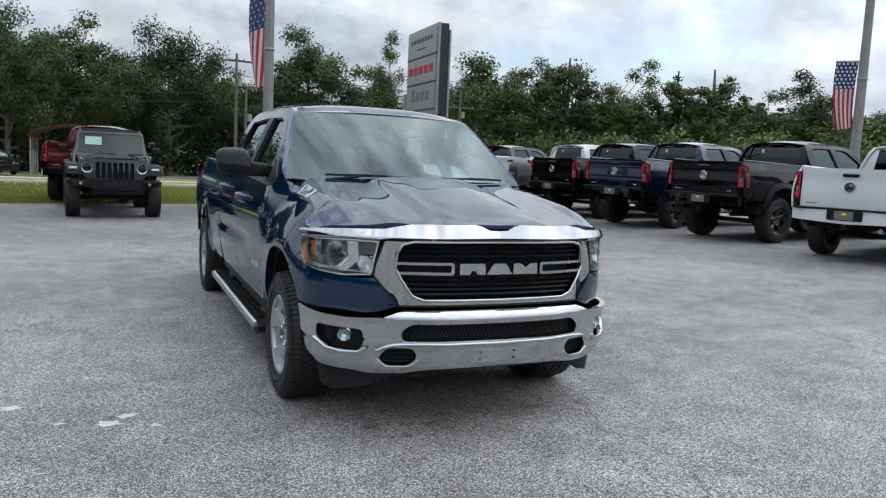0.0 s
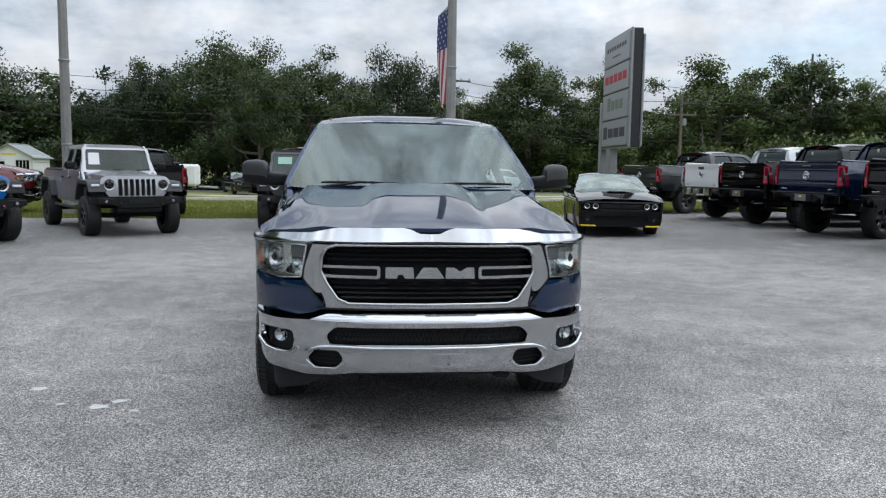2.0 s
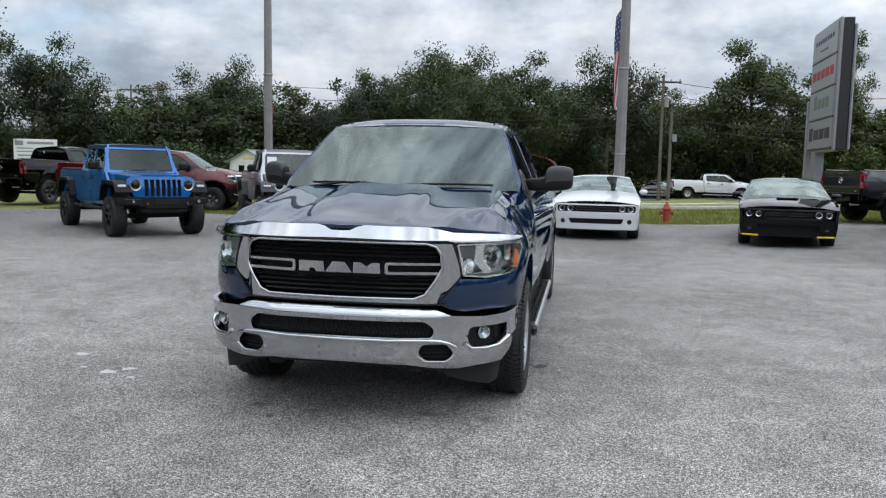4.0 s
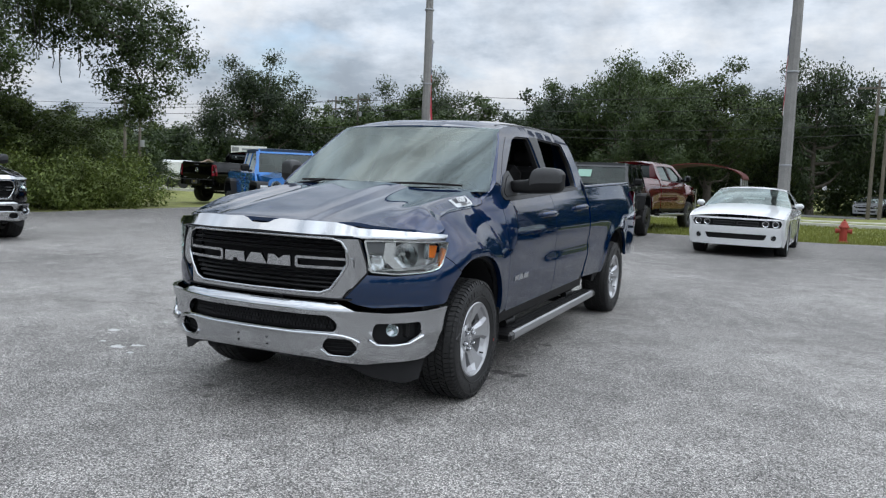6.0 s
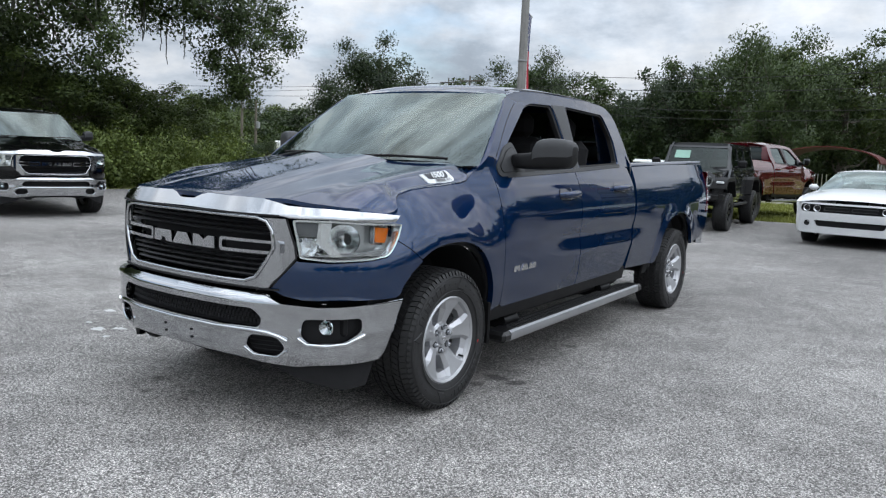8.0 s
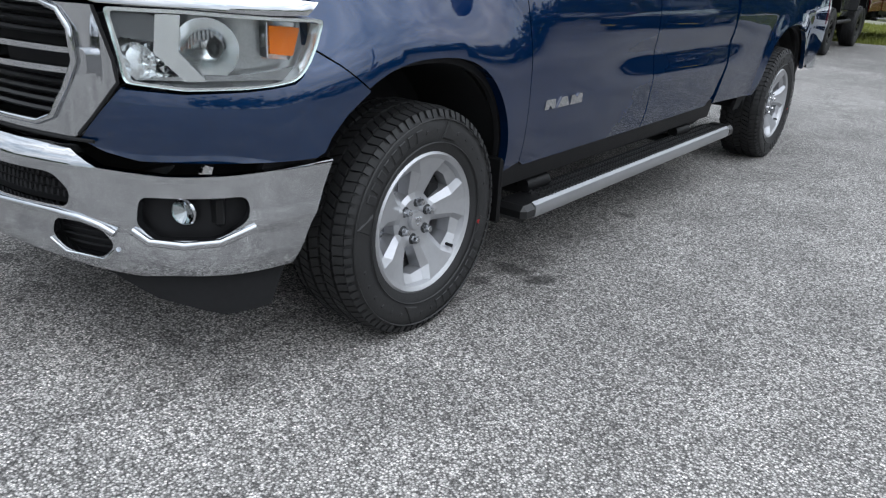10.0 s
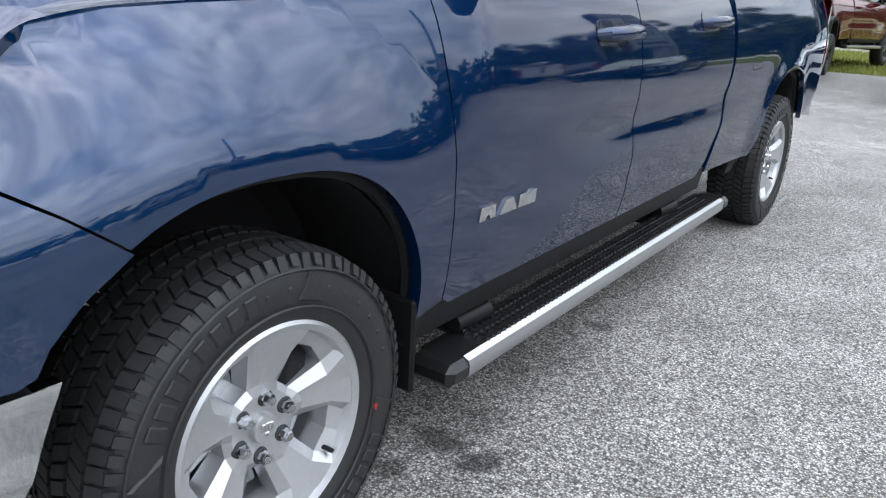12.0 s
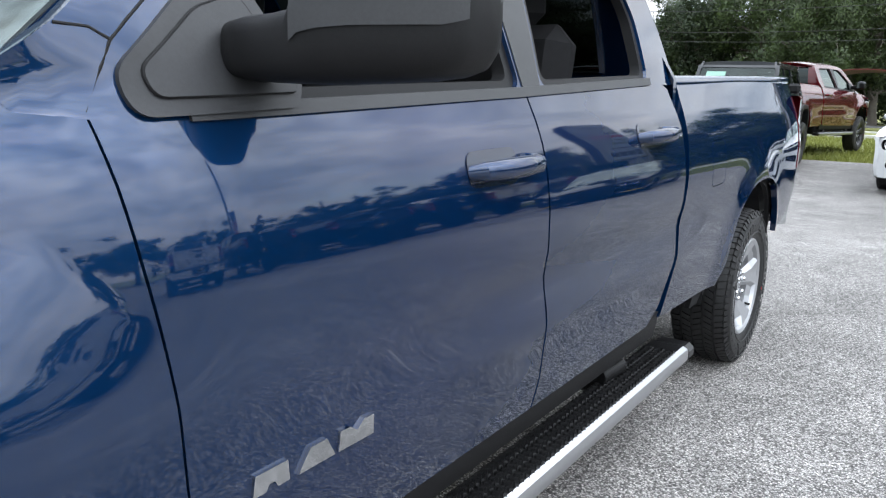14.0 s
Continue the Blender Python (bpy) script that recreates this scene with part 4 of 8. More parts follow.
    band = [(-0.983, 0.0), (0.983, 0.0), (0.995, 0.938), (-0.995, 0.938)]
    hole = rounded([(-0.968, 0.03), (0.968, 0.03), (0.976, 0.922), (-0.976, 0.922)], 0.05)
    Mesh().panel(band, lambda u, v, d: shield(u * 1.0, v, d + 0.008), 0.06, [hole], thick=0.004).part("windshield_frit", GLOSSBLK, ws, smooth=60)
    Mesh().box((0, 0.90, 1.66), (0.20, 0.05, 0.06), 0.02).part("mirror_housing", CLOTH, T)
    rf = [(0.0, 0.953), (0.20, 0.957), (0.35, 0.966), (0.50, 0.980), (0.60, 0.994), (0.665, 1.004)] + [(roof_edge(y), y) for y in (1.03, 1.06, 1.12, 1.2, 1.35, 1.5, 1.75, 2.0, 2.2, 2.4, 2.55, 2.66, 2.72)] + [(0.60, 2.755), (0.45, 2.765), (0, 2.775)]
    rf = rf + [(-x, y) for x, y in reversed(rf[1:-1])]
    Mesh().panel(rf, lambda x, y, d: (x, y, roof_z(x, y) - d), 0.045, thick=0.02).part("roof", P, T, "", 50)
    for g in (1, -1):
        Mesh().tube([(g * 0.60, 1.15 + 0.14 * k, roof_z(0.60, 1.15 + 0.14 * k) + 0.001) for k in range(11)], 0.006, 6).part("roof_channel", GLOSSBLK, T)
    # cab sides with window openings
    cab = [(0.40, 1.335), (0.50, 1.405), (0.72, 1.585), (0.95, 1.770), (1.0, 1.804)] + [(y, float(_ct(y)) - 0.001) for y in (1.06, 1.15, 1.3, 1.5, 1.75, 2.0, 2.25, 2.45, 2.6, 2.66, 2.72)] + [(2.77, 1.785), (2.792, 1.72), (2.81, 1.55), (2.80, 1.36), (2.50, 1.36), (1.6, 1.325), (0.62, 1.275), (0.44, 1.29)]
    wf = rounded([(0.60, 1.300), (1.635, 1.336), (1.640, 1.786), (1.31, 1.776), (1.19, 1.747), (0.79, 1.495)], 0.035)
    wr = rounded([(1.745, 1.341), (2.54, 1.374), (2.60, 1.58), (2.55, 1.775), (1.865, 1.795)], 0.04)
    for g in (1, -1):
        me = Mesh().panel(cab, on_side, 0.05, [wf, wr], 0.05)
        (me if g > 0 else me.mirror()).part("cab_side", P, T, "", 45)
    for pa in ([(0.522, 1.292), (0.545, 1.335), (0.572, 1.384), (0.605, 1.414), (0.66, 1.460), (0.75, 1.535), (0.85, 1.615), (0.97, 1.702), (1.06, 1.755)], [(0.572, 1.386), (0.545, 1.400), (0.50, 1.402)]):
        sm = Mesh().tube([on_side(y, z, 0.0008) for y, z in pa], 0.0026, 6)
        pair(sm, "pillar_seam", DARK)
    bp = [(1.645, 1.338), (1.735, 1.342), (1.855, 1.797), (1.650, 1.790)]
    pair(Mesh().panel(bp, lambda y, z, d: on_side(y, z, d - 0.003), 0.05, thick=0.02), "b_pillar", GREYPL)
    for w in (wf, wr):
        c = np.mean(np.array(w), axis=0)
        inner = [tuple(c + (np.array(p) - c) * 0.93) for p in w]
        pair(Mesh().panel(w, lambda y, z, d: on_side(y, z, d + 0.012), 0.04, [inner], 0.035, grid=False), "window_seal", BLACKPL)
    belt = [(0.66, 1.279), (1.62, 1.315), (2.54, 1.357), (2.546, 1.380), (1.62, 1.338), (0.66, 1.302)]
    pair(Mesh().panel(belt, lambda y, z, d: on_side(y, z, d - 0.006), 0.06, thick=0.012), "belt_moulding", GREYPL)
    # closed panes on the right side only; the left windows stand open
    for w in (wf, wr):
        LEFT_PANES.append(Mesh().panel(w, lambda y, z, d: on_side(y, z, d + 0.03), 0.08, thick=0.004))
        gl = Mesh().panel(w, lambda y, z, d: on_side(y, z, d + 0.03), 0.08, thick=0.004).mirror().part("door_glass", TINT, T, "closed tinted side window", 60)
        gl.visible_shadow = False
    rg = Mesh().panel([(-0.62, 1.40), (0.62, 1.40), (0.56, 1.80), (-0.56, 1.80)], lambda x, z, d: (x, 2.765 - 0.08 * ((z - 1.4) / 0.4) ** 2 - d, z), 0.1, thick=0.005, flip=True).part("rear_window", TINT, T, "", 60)
    rg.visible_shadow = False
    Mesh().panel([(-0.93, 0.6), (0.93, 0.6), (0.91, 1.38), (0.86, 1.46), (0.62, 1.86), (-0.62, 1.86), (-0.86, 1.46), (-0.91, 1.38)], lambda x, z, d: (x, 2.79 - 0.07 * max(0, (z - 1.4) / 0.4) ** 2 - d, z), 0.1, [[(-0.62, 1.40), (0.62, 1.40), (0.56, 1.80), (-0.56, 1.80)]], 0.03, flip=True).part("cab_back", P, T)
    # fenders, doors, bed sides
    fr = [(-0.470, 1.082), (-0.42, 1.154), (-0.35, 1.186), (-0.22, 1.211), (-0.075, 1.222), (0.107, 1.231), (0.22, 1.240), (0.27, 1.249), (0.31, 1.269), (0.36, 1.304), (0.42, 1.339), (0.50, 1.325), (0.518, 1.295), (0.533, 1.20), (0.546, 1.10), (0.561, 1.0), (0.575, 0.89), (0.588, 0.75), (0.592, 0.50), (0.49, 0.478)]
    fr += arch(0, 0.495, 0.490, 0.533, 0.14, 2.13, 22)
    fr += [(-0.383, 0.932), (-0.462, 0.984)]
    pair(Mesh().panel(fr, on_side, 0.035, thick=0.035), "front_fender", P, "", 50)
    gap = 0.004
    fd = [(0.5225, 1.290), (0.5375, 1.20), (0.5505, 1.10), (0.5655, 1.0), (0.5795, 0.89), (0.5925, 0.75), (0.5965, 0.50), (0.63, 0.480), (1.690, 0.495), (1.704, 0.58), (1.684, 0.80), (1.664, 1.0), (1.662, 1.20), (1.650, 1.320), (1.0, 1.298), (0.62, 1.284)]
    rd = [(1.698, 0.495), (1.712, 0.58), (1.692, 0.80), (1.672, 1.0), (1.670, 1.20), (1.658, 1.320), (2.50, 1.360), (2.66, 1.362), (2.705, 1.345), (2.738, 1.20), (2.732, 0.95), (2.710, 0.75), (2.63, 0.57), (2.55, 0.51)]
    doors = []
    for g in (1, -1):
        for nm, o, y0 in (("front_door", fd, 1.312), ("rear_door", rd, 2.300)):
            me = Mesh().panel(o if nm == "front_door" else rd, on_side, 0.035, thick=0.03, flip=False)
            d = (me if g > 0 else me.mirror()).part(nm, P, T, "", 50)
            doors.append(d)
            zc = 1.162 if nm == "front_door" else 1.195
            xs = side_x(y0 + 0.1, zc)
            hd = Mesh()
            hd.tube([(xs - 0.012, y0 + 0.010, zc - 0.006), (xs + 0.026, y0 + 0.030, zc), (xs + 0.044, y0 + 0.10, zc + 0.003), (xs + 0.046, y0 + 0.17, zc + 0.004), (xs + 0.040, y0 + 0.235, zc + 0.004), (xs + 0.026, y0 + 0.268, zc + 0.004), (xs - 0.012, y0 + 0.282, zc + 0.004)], [0.015, 0.021, 0.0235, 0.024, 0.023, 0.021, 0.015], 12)
            hd.box((xs + 0.012, y0 + 0.245, zc + 0.004), (0.055, 0.055, 0.046), 0.014)
            (hd if g > 0 else hd.mirror()).part("door_handle", P, d, "body-coloured door handle")
            # no real hollow: a darker patch paints the shade behind the handle
            cup_shade = Mesh().panel(rounded([(y0 + 0.0, zc - 0.036), (y0 + 0.21, zc - 0.040), (y0 + 0.21, zc + 0.044), (y0 + 0.0, zc + 0.040)], 0.032), lambda y, z, dd: on_side(y, z, dd - 0.0025), 0.03, thick=0.003)
            (cup_shade if g > 0 else cup_shade.mirror()).part("handle_recess", NAVY2, d)
        # three chrome blocks stand for the brand badge
        bd = Mesh()
        for k, wdt in enumerate((0.080, 0.090, 0.096)):
            y0, c0 = 0.706 + k * 0.099, 0.706 + k * 0.099 + wdt / 2
            blk = {0: [(y0, 0.692), (c0 - 0.012, 0.692), (c0 - 0.006, 0.704), (c0 + 0.006, 0.704), (c0 + 0.014, 0.692), (y0 + wdt, 0.693), (y0 + wdt - 0.006, 0.731), (y0 + 0.004, 0.730)],
                   1: [(y0, 0.692), (y0 + wdt, 0.694), (c0 + 0.022, 0.733), (c0 - 0.018, 0.732)],
                   2: [(y0, 0.694), (y0 + wdt, 0.695), (y0 + wdt - 0.002, 0.735), (c0 + 0.020, 0.735), (c0, 0.720), (c0 - 0.020, 0.733), (y0 + 0.003, 0.733)]}[k]
            bd.panel(blk, lambda y, z, dd: on_side(y, z, dd - 0.006), 0.03, thick=0.008, grid=False)
        (bd if g > 0 else bd.mirror()).part("door_badge", CHROME, T, "small chrome brand badge blocks")
    bs = [(2.820, 1.360), (3.6, 1.386), (4.9, 1.412), (5.03, 1.405), (5.06, 1.34), (5.075, 0.95), (5.06, 0.74), (4.80, 0.64), (4.43, 0.60)]
    bs += arch(WB, 0.505, 0.50, 0.535, 0.40, math.pi - 0.30, 22)
    bs += [(3.375, 0.50), (2.68, 0.515), (2.742, 0.75), (2.762, 0.95), (2.795, 1.20)]
    fuel = rounded([(3.08, 0.965), (3.27, 0.97), (3.27, 1.155), (3.08, 1.15)], 0.035)
    b0 = Mesh().panel(bs, on_side, 0.04, [fuel], thick=0.03).part("bed_side", P, T, "", 50)
    Mesh().panel([tuple(np.mean(fuel, axis=0) + (np.array(q) - np.mean(fuel, axis=0)) * 0.965) for q in fuel], on_side, 0.04, thick=0.01).part("fuel_door", P, b0, "", 50)
    Mesh().panel(bs, on_side, 0.05, thick=0.03).mirror().part("bed_side", P, T, "", 50)
    for g in (1, -1):
        Mesh().tube([(g * (side_x(y, 1.38) - 0.035), y, 1.362 + 0.0235 * (y - 2.7)) for y in np.linspace(2.84, 5.02, 12)], 0.030, 10).part("bed_rail_cap", P, T, "", 50)
        Mesh().box((g * 0.80, 3.88, 1.0), (0.05, 2.36, 0.74), 0.02).part("bed_inner_wall", DARK, T)
        def lamp_face(x, z, d):
            return (x, 5.094 - 0.075 * max(0.0, (x - 0.80) / 0.15) ** 2 - d, z)
        lm = Mesh().panel(rounded([(0.797, 0.895), (0.948, 0.895), (0.938, 1.330), (0.797, 1.335)], 0.018), lamp_face, 0.03, thick=0.05, flip=True)
        lo = (lm if g > 0 else lm.mirror()).part("tail_lamp", REDLENS, T, "dark red tail lamp with a brighter loop inside", 50)
        ring = rounded([(0.812, 0.925), (0.932, 0.925), (0.924, 1.305), (0.812, 1.310)], 0.02)
        hole = rounded([(0.834, 1.000), (0.908, 1.000), (0.903, 1.282), (0.834, 1.286)], 0.012)
        lr = Mesh().panel(ring, lambda x, z, d: lamp_face(x, z, d - 0.005), 0.03, [hole], 0.004, flip=True)
        (lr if g > 0 else lr.mirror()).part("lamp_loop", REDGLOW, lo, "bright red lamp loop")
        wl_ = Mesh().panel(rounded([(0.838, 1.012), (0.886, 1.012), (0.886, 1.090), (0.838, 1.090)], 0.006), lambda x, z, d: lamp_face(x, z, d - 0.004), 0.03, thick=0.004, flip=True)
        (wl_ if g > 0 else wl_.mirror()).part("reverse_lens", INKGREY, lo)
        tl = [(4.955, 0.91), (5.050, 0.905), (5.044, 1.325), (4.985, 1.325)]
        w = Mesh().panel(tl, lambda y, z, d: on_side(y, z, d - 0.004), 0.03, thick=0.02)
        (w if g > 0 else w.mirror()).part("tail_lamp_side", REDLENS, T)
    Mesh().box((0, 3.88, 0.66), (1.6, 2.36, 0.06), 0.02).part("bed_floor", DARK, T)
    def gate(x, z, d):
        return (x, 5.072 + 0.018 * step_(1.22, 1.38, z) + 0.014 * math.exp(-((z - 0.98) / 0.16) ** 2) - d, z)
    tg = Mesh().panel(rounded([(-0.785, 0.745), (0.785, 0.745), (0.785, 1.405), (-0.785, 1.405)], 0.025), gate, 0.04, thick=0.07, flip=True).part("tailgate", P, T, "", 40)
    Mesh().box((0, 5.10, 1.30), (0.26, 0.03, 0.055), 0.015).part("tailgate_handle", GLOSSBLK, tg)
    em = Mesh().lathe([(0.0, 0.010), (0.050, 0.014), (0.058, 0.004), (0.070, 0.004), (0.078, 0.016), (0.088, 0.010), (0.090, -0.02)], Matrix.Translation((0, 5.090, 1.115)) @ Matrix.Rotation(math.pi / 2, 4, "Z"), 28)
    em.part("tailgate_emblem", CHROME, tg, "chrome emblem shape")
    label_bars([(k * 0.035, 0, 0.026, 0.022) for k in range(5)], (0.68, 5.082, 0.83), (-1, 0, 0), (0, 0, 1), STEEL, "gate_badge", tg, 0.006)
    label_bars([(k * 0.032, 0, 0.024, 0.026) for k in range(3)], (-0.58, 5.082, 0.83), (-1, 0, 0), (0, 0, 1), STEEL, "gate_badge", tg, 0.006)
    Mesh().box((0, 2.745, 1.845), (0.34, 0.03, 0.028), 0.008).part("third_brake_lamp", REDLENS, T)
    Mesh().box((0.30, 2.728, 1.70), (0.06, 0.004, 0.07), 0.001).part("glass_sticker", PAPER, T)
    rb = Plan([(0, 5.20), (0.5, 5.19), (0.84, 5.135), (0.915, 5.075), (0.938, 4.985)])
    rbm = Mesh().panel(both([(0, 0.52), (rb.end, 0.56), (rb.end, 0.72), (0, 0.74)]), lambda s, z, d: (*rb.at(s, 0), z) if d == 0 else (rb.at(s, 0)[0] * 0.95, rb.at(s, 0)[1] - d, z), 0.06, thick=0.05, flip=True)
    rbo = rbm.part("rear_bumper", CHROME, T, "chrome rear bumper")
    Mesh().box((0, 5.135, 0.752), (1.70, 0.16, 0.03), 0.01).part("bumper_step_pad", BLACKPL, rbo)
    Mesh().box((0, 5.205, 0.655), (0.56, 0.03, 0.16), 0.015).part("plate_recess", BLACKPL, rbo)
    Mesh().box((0, 5.225, 0.655), (0.30, 0.006, 0.14), 0.002).part("dealer_plate", INKGREY, rbo)
    label_bars([(0, 0.025, 0.075, 0.035)], (0, 5.227, 0.655), (-1, 0, 0), (0, 0, 1), YELLOW, "plate_mark", rbo, 0.003)
    Mesh().box((0, 5.12, 0.47), (0.09, 0.14, 0.09), 0.01).part("hitch_receiver", BLACKPL, rbo)
    Mesh().tube([(-0.55, 4.9, 0.45), (-0.55, 5.16, 0.45)], 0.04, 14).part("exhaust_tip", STEEL, rbo)
    # rocker, floor, frame
    pair(Mesh().panel([(0.47, 0.40), (2.70, 0.43), (2.70, 0.535), (0.50, 0.50)], lambda y, z, d: on_side(y, z, d + 0.010), 0.06, thick=0.05), "rocker", BLACKPL)
    Mesh().box((0, 1.55, 0.43), (1.72, 2.5, 0.14), 0.03).part("floor_pan", DARK, T)
    for g in (1, -1):
        Mesh().box((g * 0.42, 1.9, 0.40), (0.10, 5.6, 0.16), 0.02).part("frame_rail", DARK, T)
        for yc in (0.0, WB):
            ln = Mesh().lathe([(0.25, 0.02), (0.50, 0.03), (0.545, 0.08), (0.535, 0.445)], Matrix.Translation((0.47, yc, 0.40)), 40)
            keep = [q for q in ln.f if np.mean([ln.v[i][2] for i in q]) > 0.36]
            ln.f = [tuple(reversed(q)) for q in keep]
            lm = ln if g > 0 else ln.mirror()
            lm.part("wheel_well", DARK, T)
            o1, o2 = arch(yc, 0.64, 0.64, 0.62, 0.0, math.pi, 20), arch(yc, 0.492, 0.494, 0.512, 0.0, math.pi, 20)
            lp = Mesh().panel(o1 + o2[::-1], lambda y, z, d: on_side(y, z, d + 0.045), 0.05, thick=0.02)
            (lp if g > 0 else lp.mirror()).part("arch_liner", DARK, T)
        Mesh().box((g * 0.86, 0.485, 0.40), (0.20, 0.02, 0.26), 0.008).part("mud_flap", BLACKPL, T)
        # side step
        st = new("side_step")
        st.parent = T
        y0, y1 = 0.625, 2.88
        zz = lambda y: 0.300 + 0.030 * (y - y0) / (y1 - y0)
        x0 = 0.945
        body = Mesh()
        sec = [(-0.068, -0.02), (-0.05, -0.036), (0.05, -0.036), (0.062, -0.026), (0.062, 0.031), (-0.068, 0.028)]
        vs, fs = [], []
        for y in (y0, y1):
            vs += [(x0 + a, y, zz(y) + b) for a, b in sec]
        n = len(sec)
        fs = [(i, (i + 1) % n, n + (i + 1) % n, n + i) for i in range(n)] + [tuple(reversed(range(n))), tuple(range(n, 2 * n))]
        fs = [tuple(reversed(q)) for q in fs]
        body.add(vs, fs)
        (body if g > 0 else body.mirror()).part("step_body", STEPBLK, st, "black plastic step", 25)
        tr = Mesh()
        sec = [(0.058, -0.034), (0.074, -0.029), (0.082, -0.016), (0.083, 0.012), (0.078, 0.025), (0.060, 0.034)]
        vs = [(x0 + a, y, zz(y) + b) for y in (y0 + 0.02, y1 - 0.02) for a, b in sec]
        n = len(sec)
        tr.add(vs, [(i, n + i, n + i + 1, i + 1) for i in range(n - 1)] + [tuple(range(n)), tuple(reversed(range(n, 2 * n)))])
        (tr if g > 0 else tr.mirror()).part("step_trim", SATIN, st, "brushed metal edge trim", 30)
        for y in (y0, y1):
            Mesh().box((g * (x0 + 0.008), y + (-0.018 if y == y0 else 0.018), zz(y) - 0.001), (0.152, 0.10, 0.068), 0.020).part("end_cap", STEPBLK, st)
        cl = Mesh()
        k = 0
        for row in range(6):
            xx = x0 - 0.050 + row * 0.0205
            for j in range(70):
                y = y0 + 0.14 + (j + 0.5 * (row % 2)) * (y1 - y0 - 0.24) / 70
                a = 0.55 if (row % 2) else -0.55
                cl.stud((xx, y, zz(y) + 0.034), (0.012, 0.028, 0.013), a)
        (cl if g > 0 else cl.mirror()).part("step_tread", STEPBLK, st, smooth=0)
        for y in (y0 + 0.13, 0.5 * (y0 + y1) + 0.55):
            Mesh().tube([(g * (x0 - 0.05), y - 0.01, zz(y) + 0.06), (g * (x0 - 0.035), y + 0.14, zz(y) + 0.065)], 0.030, 12).part("bracket_cover", BLACKPL, st)
            Mesh().box((g * 0.75, y + 0.05, 0.33), (0.34, 0.06, 0.05), 0.01).part("bracket", BLACKPL, st)
    # front: bumper with its openings
    S = BUMP.s
    out = both([(0, 0.392)] + sx_(BUMP, [(0.40, 0.385), (0.55, 0.362), (0.70, 0.352), (0.80, 0.368), (0.90, 0.372), (0.960, 0.372)]) + [(BUMP.end, 0.672)] + sx_(BUMP, [(0.93, 0.667), (0.80, 0.660), (0.64, 0.668), (0.585, 0.690), (0.54, 0.706), (0.3, 0.708)]) + [(0, 0.708)])
    mid = rounded(sx_(BUMP, [(-0.535, 0.545), (0.535, 0.545), (0.55, 0.590), (0.50, 0.637), (-0.50, 0.637), (-0.55, 0.590)]), 0.03)
    ov, fg = [], []
    for g in (1, -1):
        a = rounded(sx_(BUMP, [(0.46, 0.455), (0.505, 0.412), (0.62, 0.408), (0.66, 0.452), (0.615, 0.507), (0.485, 0.507)]), 0.025)
        b = rounded(sx_(BUMP, [(0.725, 0.525), (0.755, 0.480), (0.890, 0.487), (0.932, 0.545), (0.930, 0.607), (0.735, 0.600)]), 0.028)
        ov.append(a if g > 0 else [(-s, z) for s, z in a])
        fg.append(b if g > 0 else [(-s, z) for s, z in b])
    bu = Mesh().panel(out, bump_map, 0.024, [mid] + ov + fg, 0.03, flip=False).part("front_bumper", CHROME, T, "chrome front bumper with dark openings", 50)
    lip = Mesh()
    for g in (1, -1):
        pa = [bump_map(g * S(x), z, -0.004) for x, z in ((0.0, 0.528), (0.30, 0.528), (0.50, 0.530), (0.58, 0.524), (0.63, 0.508), (0.665, 0.488))]
        lip.tube(pa, 0.011, 8)
        pb = [bump_map(g * S(x), z, -0.004) for x, z in ((0.712, 0.505), (0.75, 0.474), (0.83, 0.470), (0.895, 0.480), (0.936, 0.520))]
        lip.tube(pb, 0.012, 8)
        pc = [bump_map(g * S(x), z, -0.003) for x, z in ((0.455, 0.440), (0.50, 0.405), (0.62, 0.402), (0.665, 0.440))]
        lip.tube(pc, 0.007, 8)
    lip.part("bumper_ridge", CHROME, bu, smooth=60)
    for x, z in ((0.105, 0.475), (0.105, 0.435), (-0.105, 0.475), (-0.105, 0.435)):
        Mesh().lathe([(0.0, -0.002), (0.006, -0.002), (0.006, 0.004)], Matrix.Translation(bump_map(math.copysign(S(abs(x)), x), z, -0.001)) @ Matrix.Rotation(-math.pi / 2, 4, "Z"), 10).part("plate_hole", DARK, bu)
    Mesh().panel(both([(0, 0.50), (S(0.60), 0.50), (S(0.60), 0.66), (0, 0.66)]), lambda s, z, d: bump_map(s, z, d + 0.055), 0.05, thick=0).part("intake_backing", DARK, bu)
    hx = Mesh()
    for i in range(-23, 24):
        for j in range(3):
            hx.stud(bump_map(0.0225 * i + 0.011 * (j % 2), 0.565 + 0.026 * j, 0.045), (0.016, 0.012, 0.018))
    hx.part("intake_mesh", DARK, bu, smooth=0)
    for g in (1, -1):
        for x0, x1, z0, z1 in ((0.44, 0.68, 0.39, 0.53), (0.70, 0.955, 0.46, 0.62)):
            o = sx_(BUMP, [(x0, z0), (x1, z0), (x1, z1), (x0, z1)])
            o = o if g > 0 else [(-s, z) for s, z in o]
            Mesh().panel(o, lambda s, z, d: bump_map(s, z, d + 0.05), 0.05, thick=0, flip=g < 0).part("pocket_backing", DARK, bu)
        for k in range(4):
            z = 0.425 + 0.022 * k
            Mesh().tube([bump_map(g * S(0.46), z, 0.04), bump_map(g * S(0.56), z, 0.038), bump_map(g * S(0.66), z, 0.04)], 0.004, 6).part("pocket_slat", DARK, bu)
        p = Vector(bump_map(g * S(0.825), 0.557, 0.03))
        fl = Mesh().lathe([(0.0, 0.014), (0.030, 0.010), (0.036, 0.0), (0.036, -0.02)], Matrix.Translation(p) @ Matrix.Rotation(-math.pi / 2 + g * 0.35, 4, "Z"), 24).part("fog_lamp", LENS, bu, "round clear fog lamp")
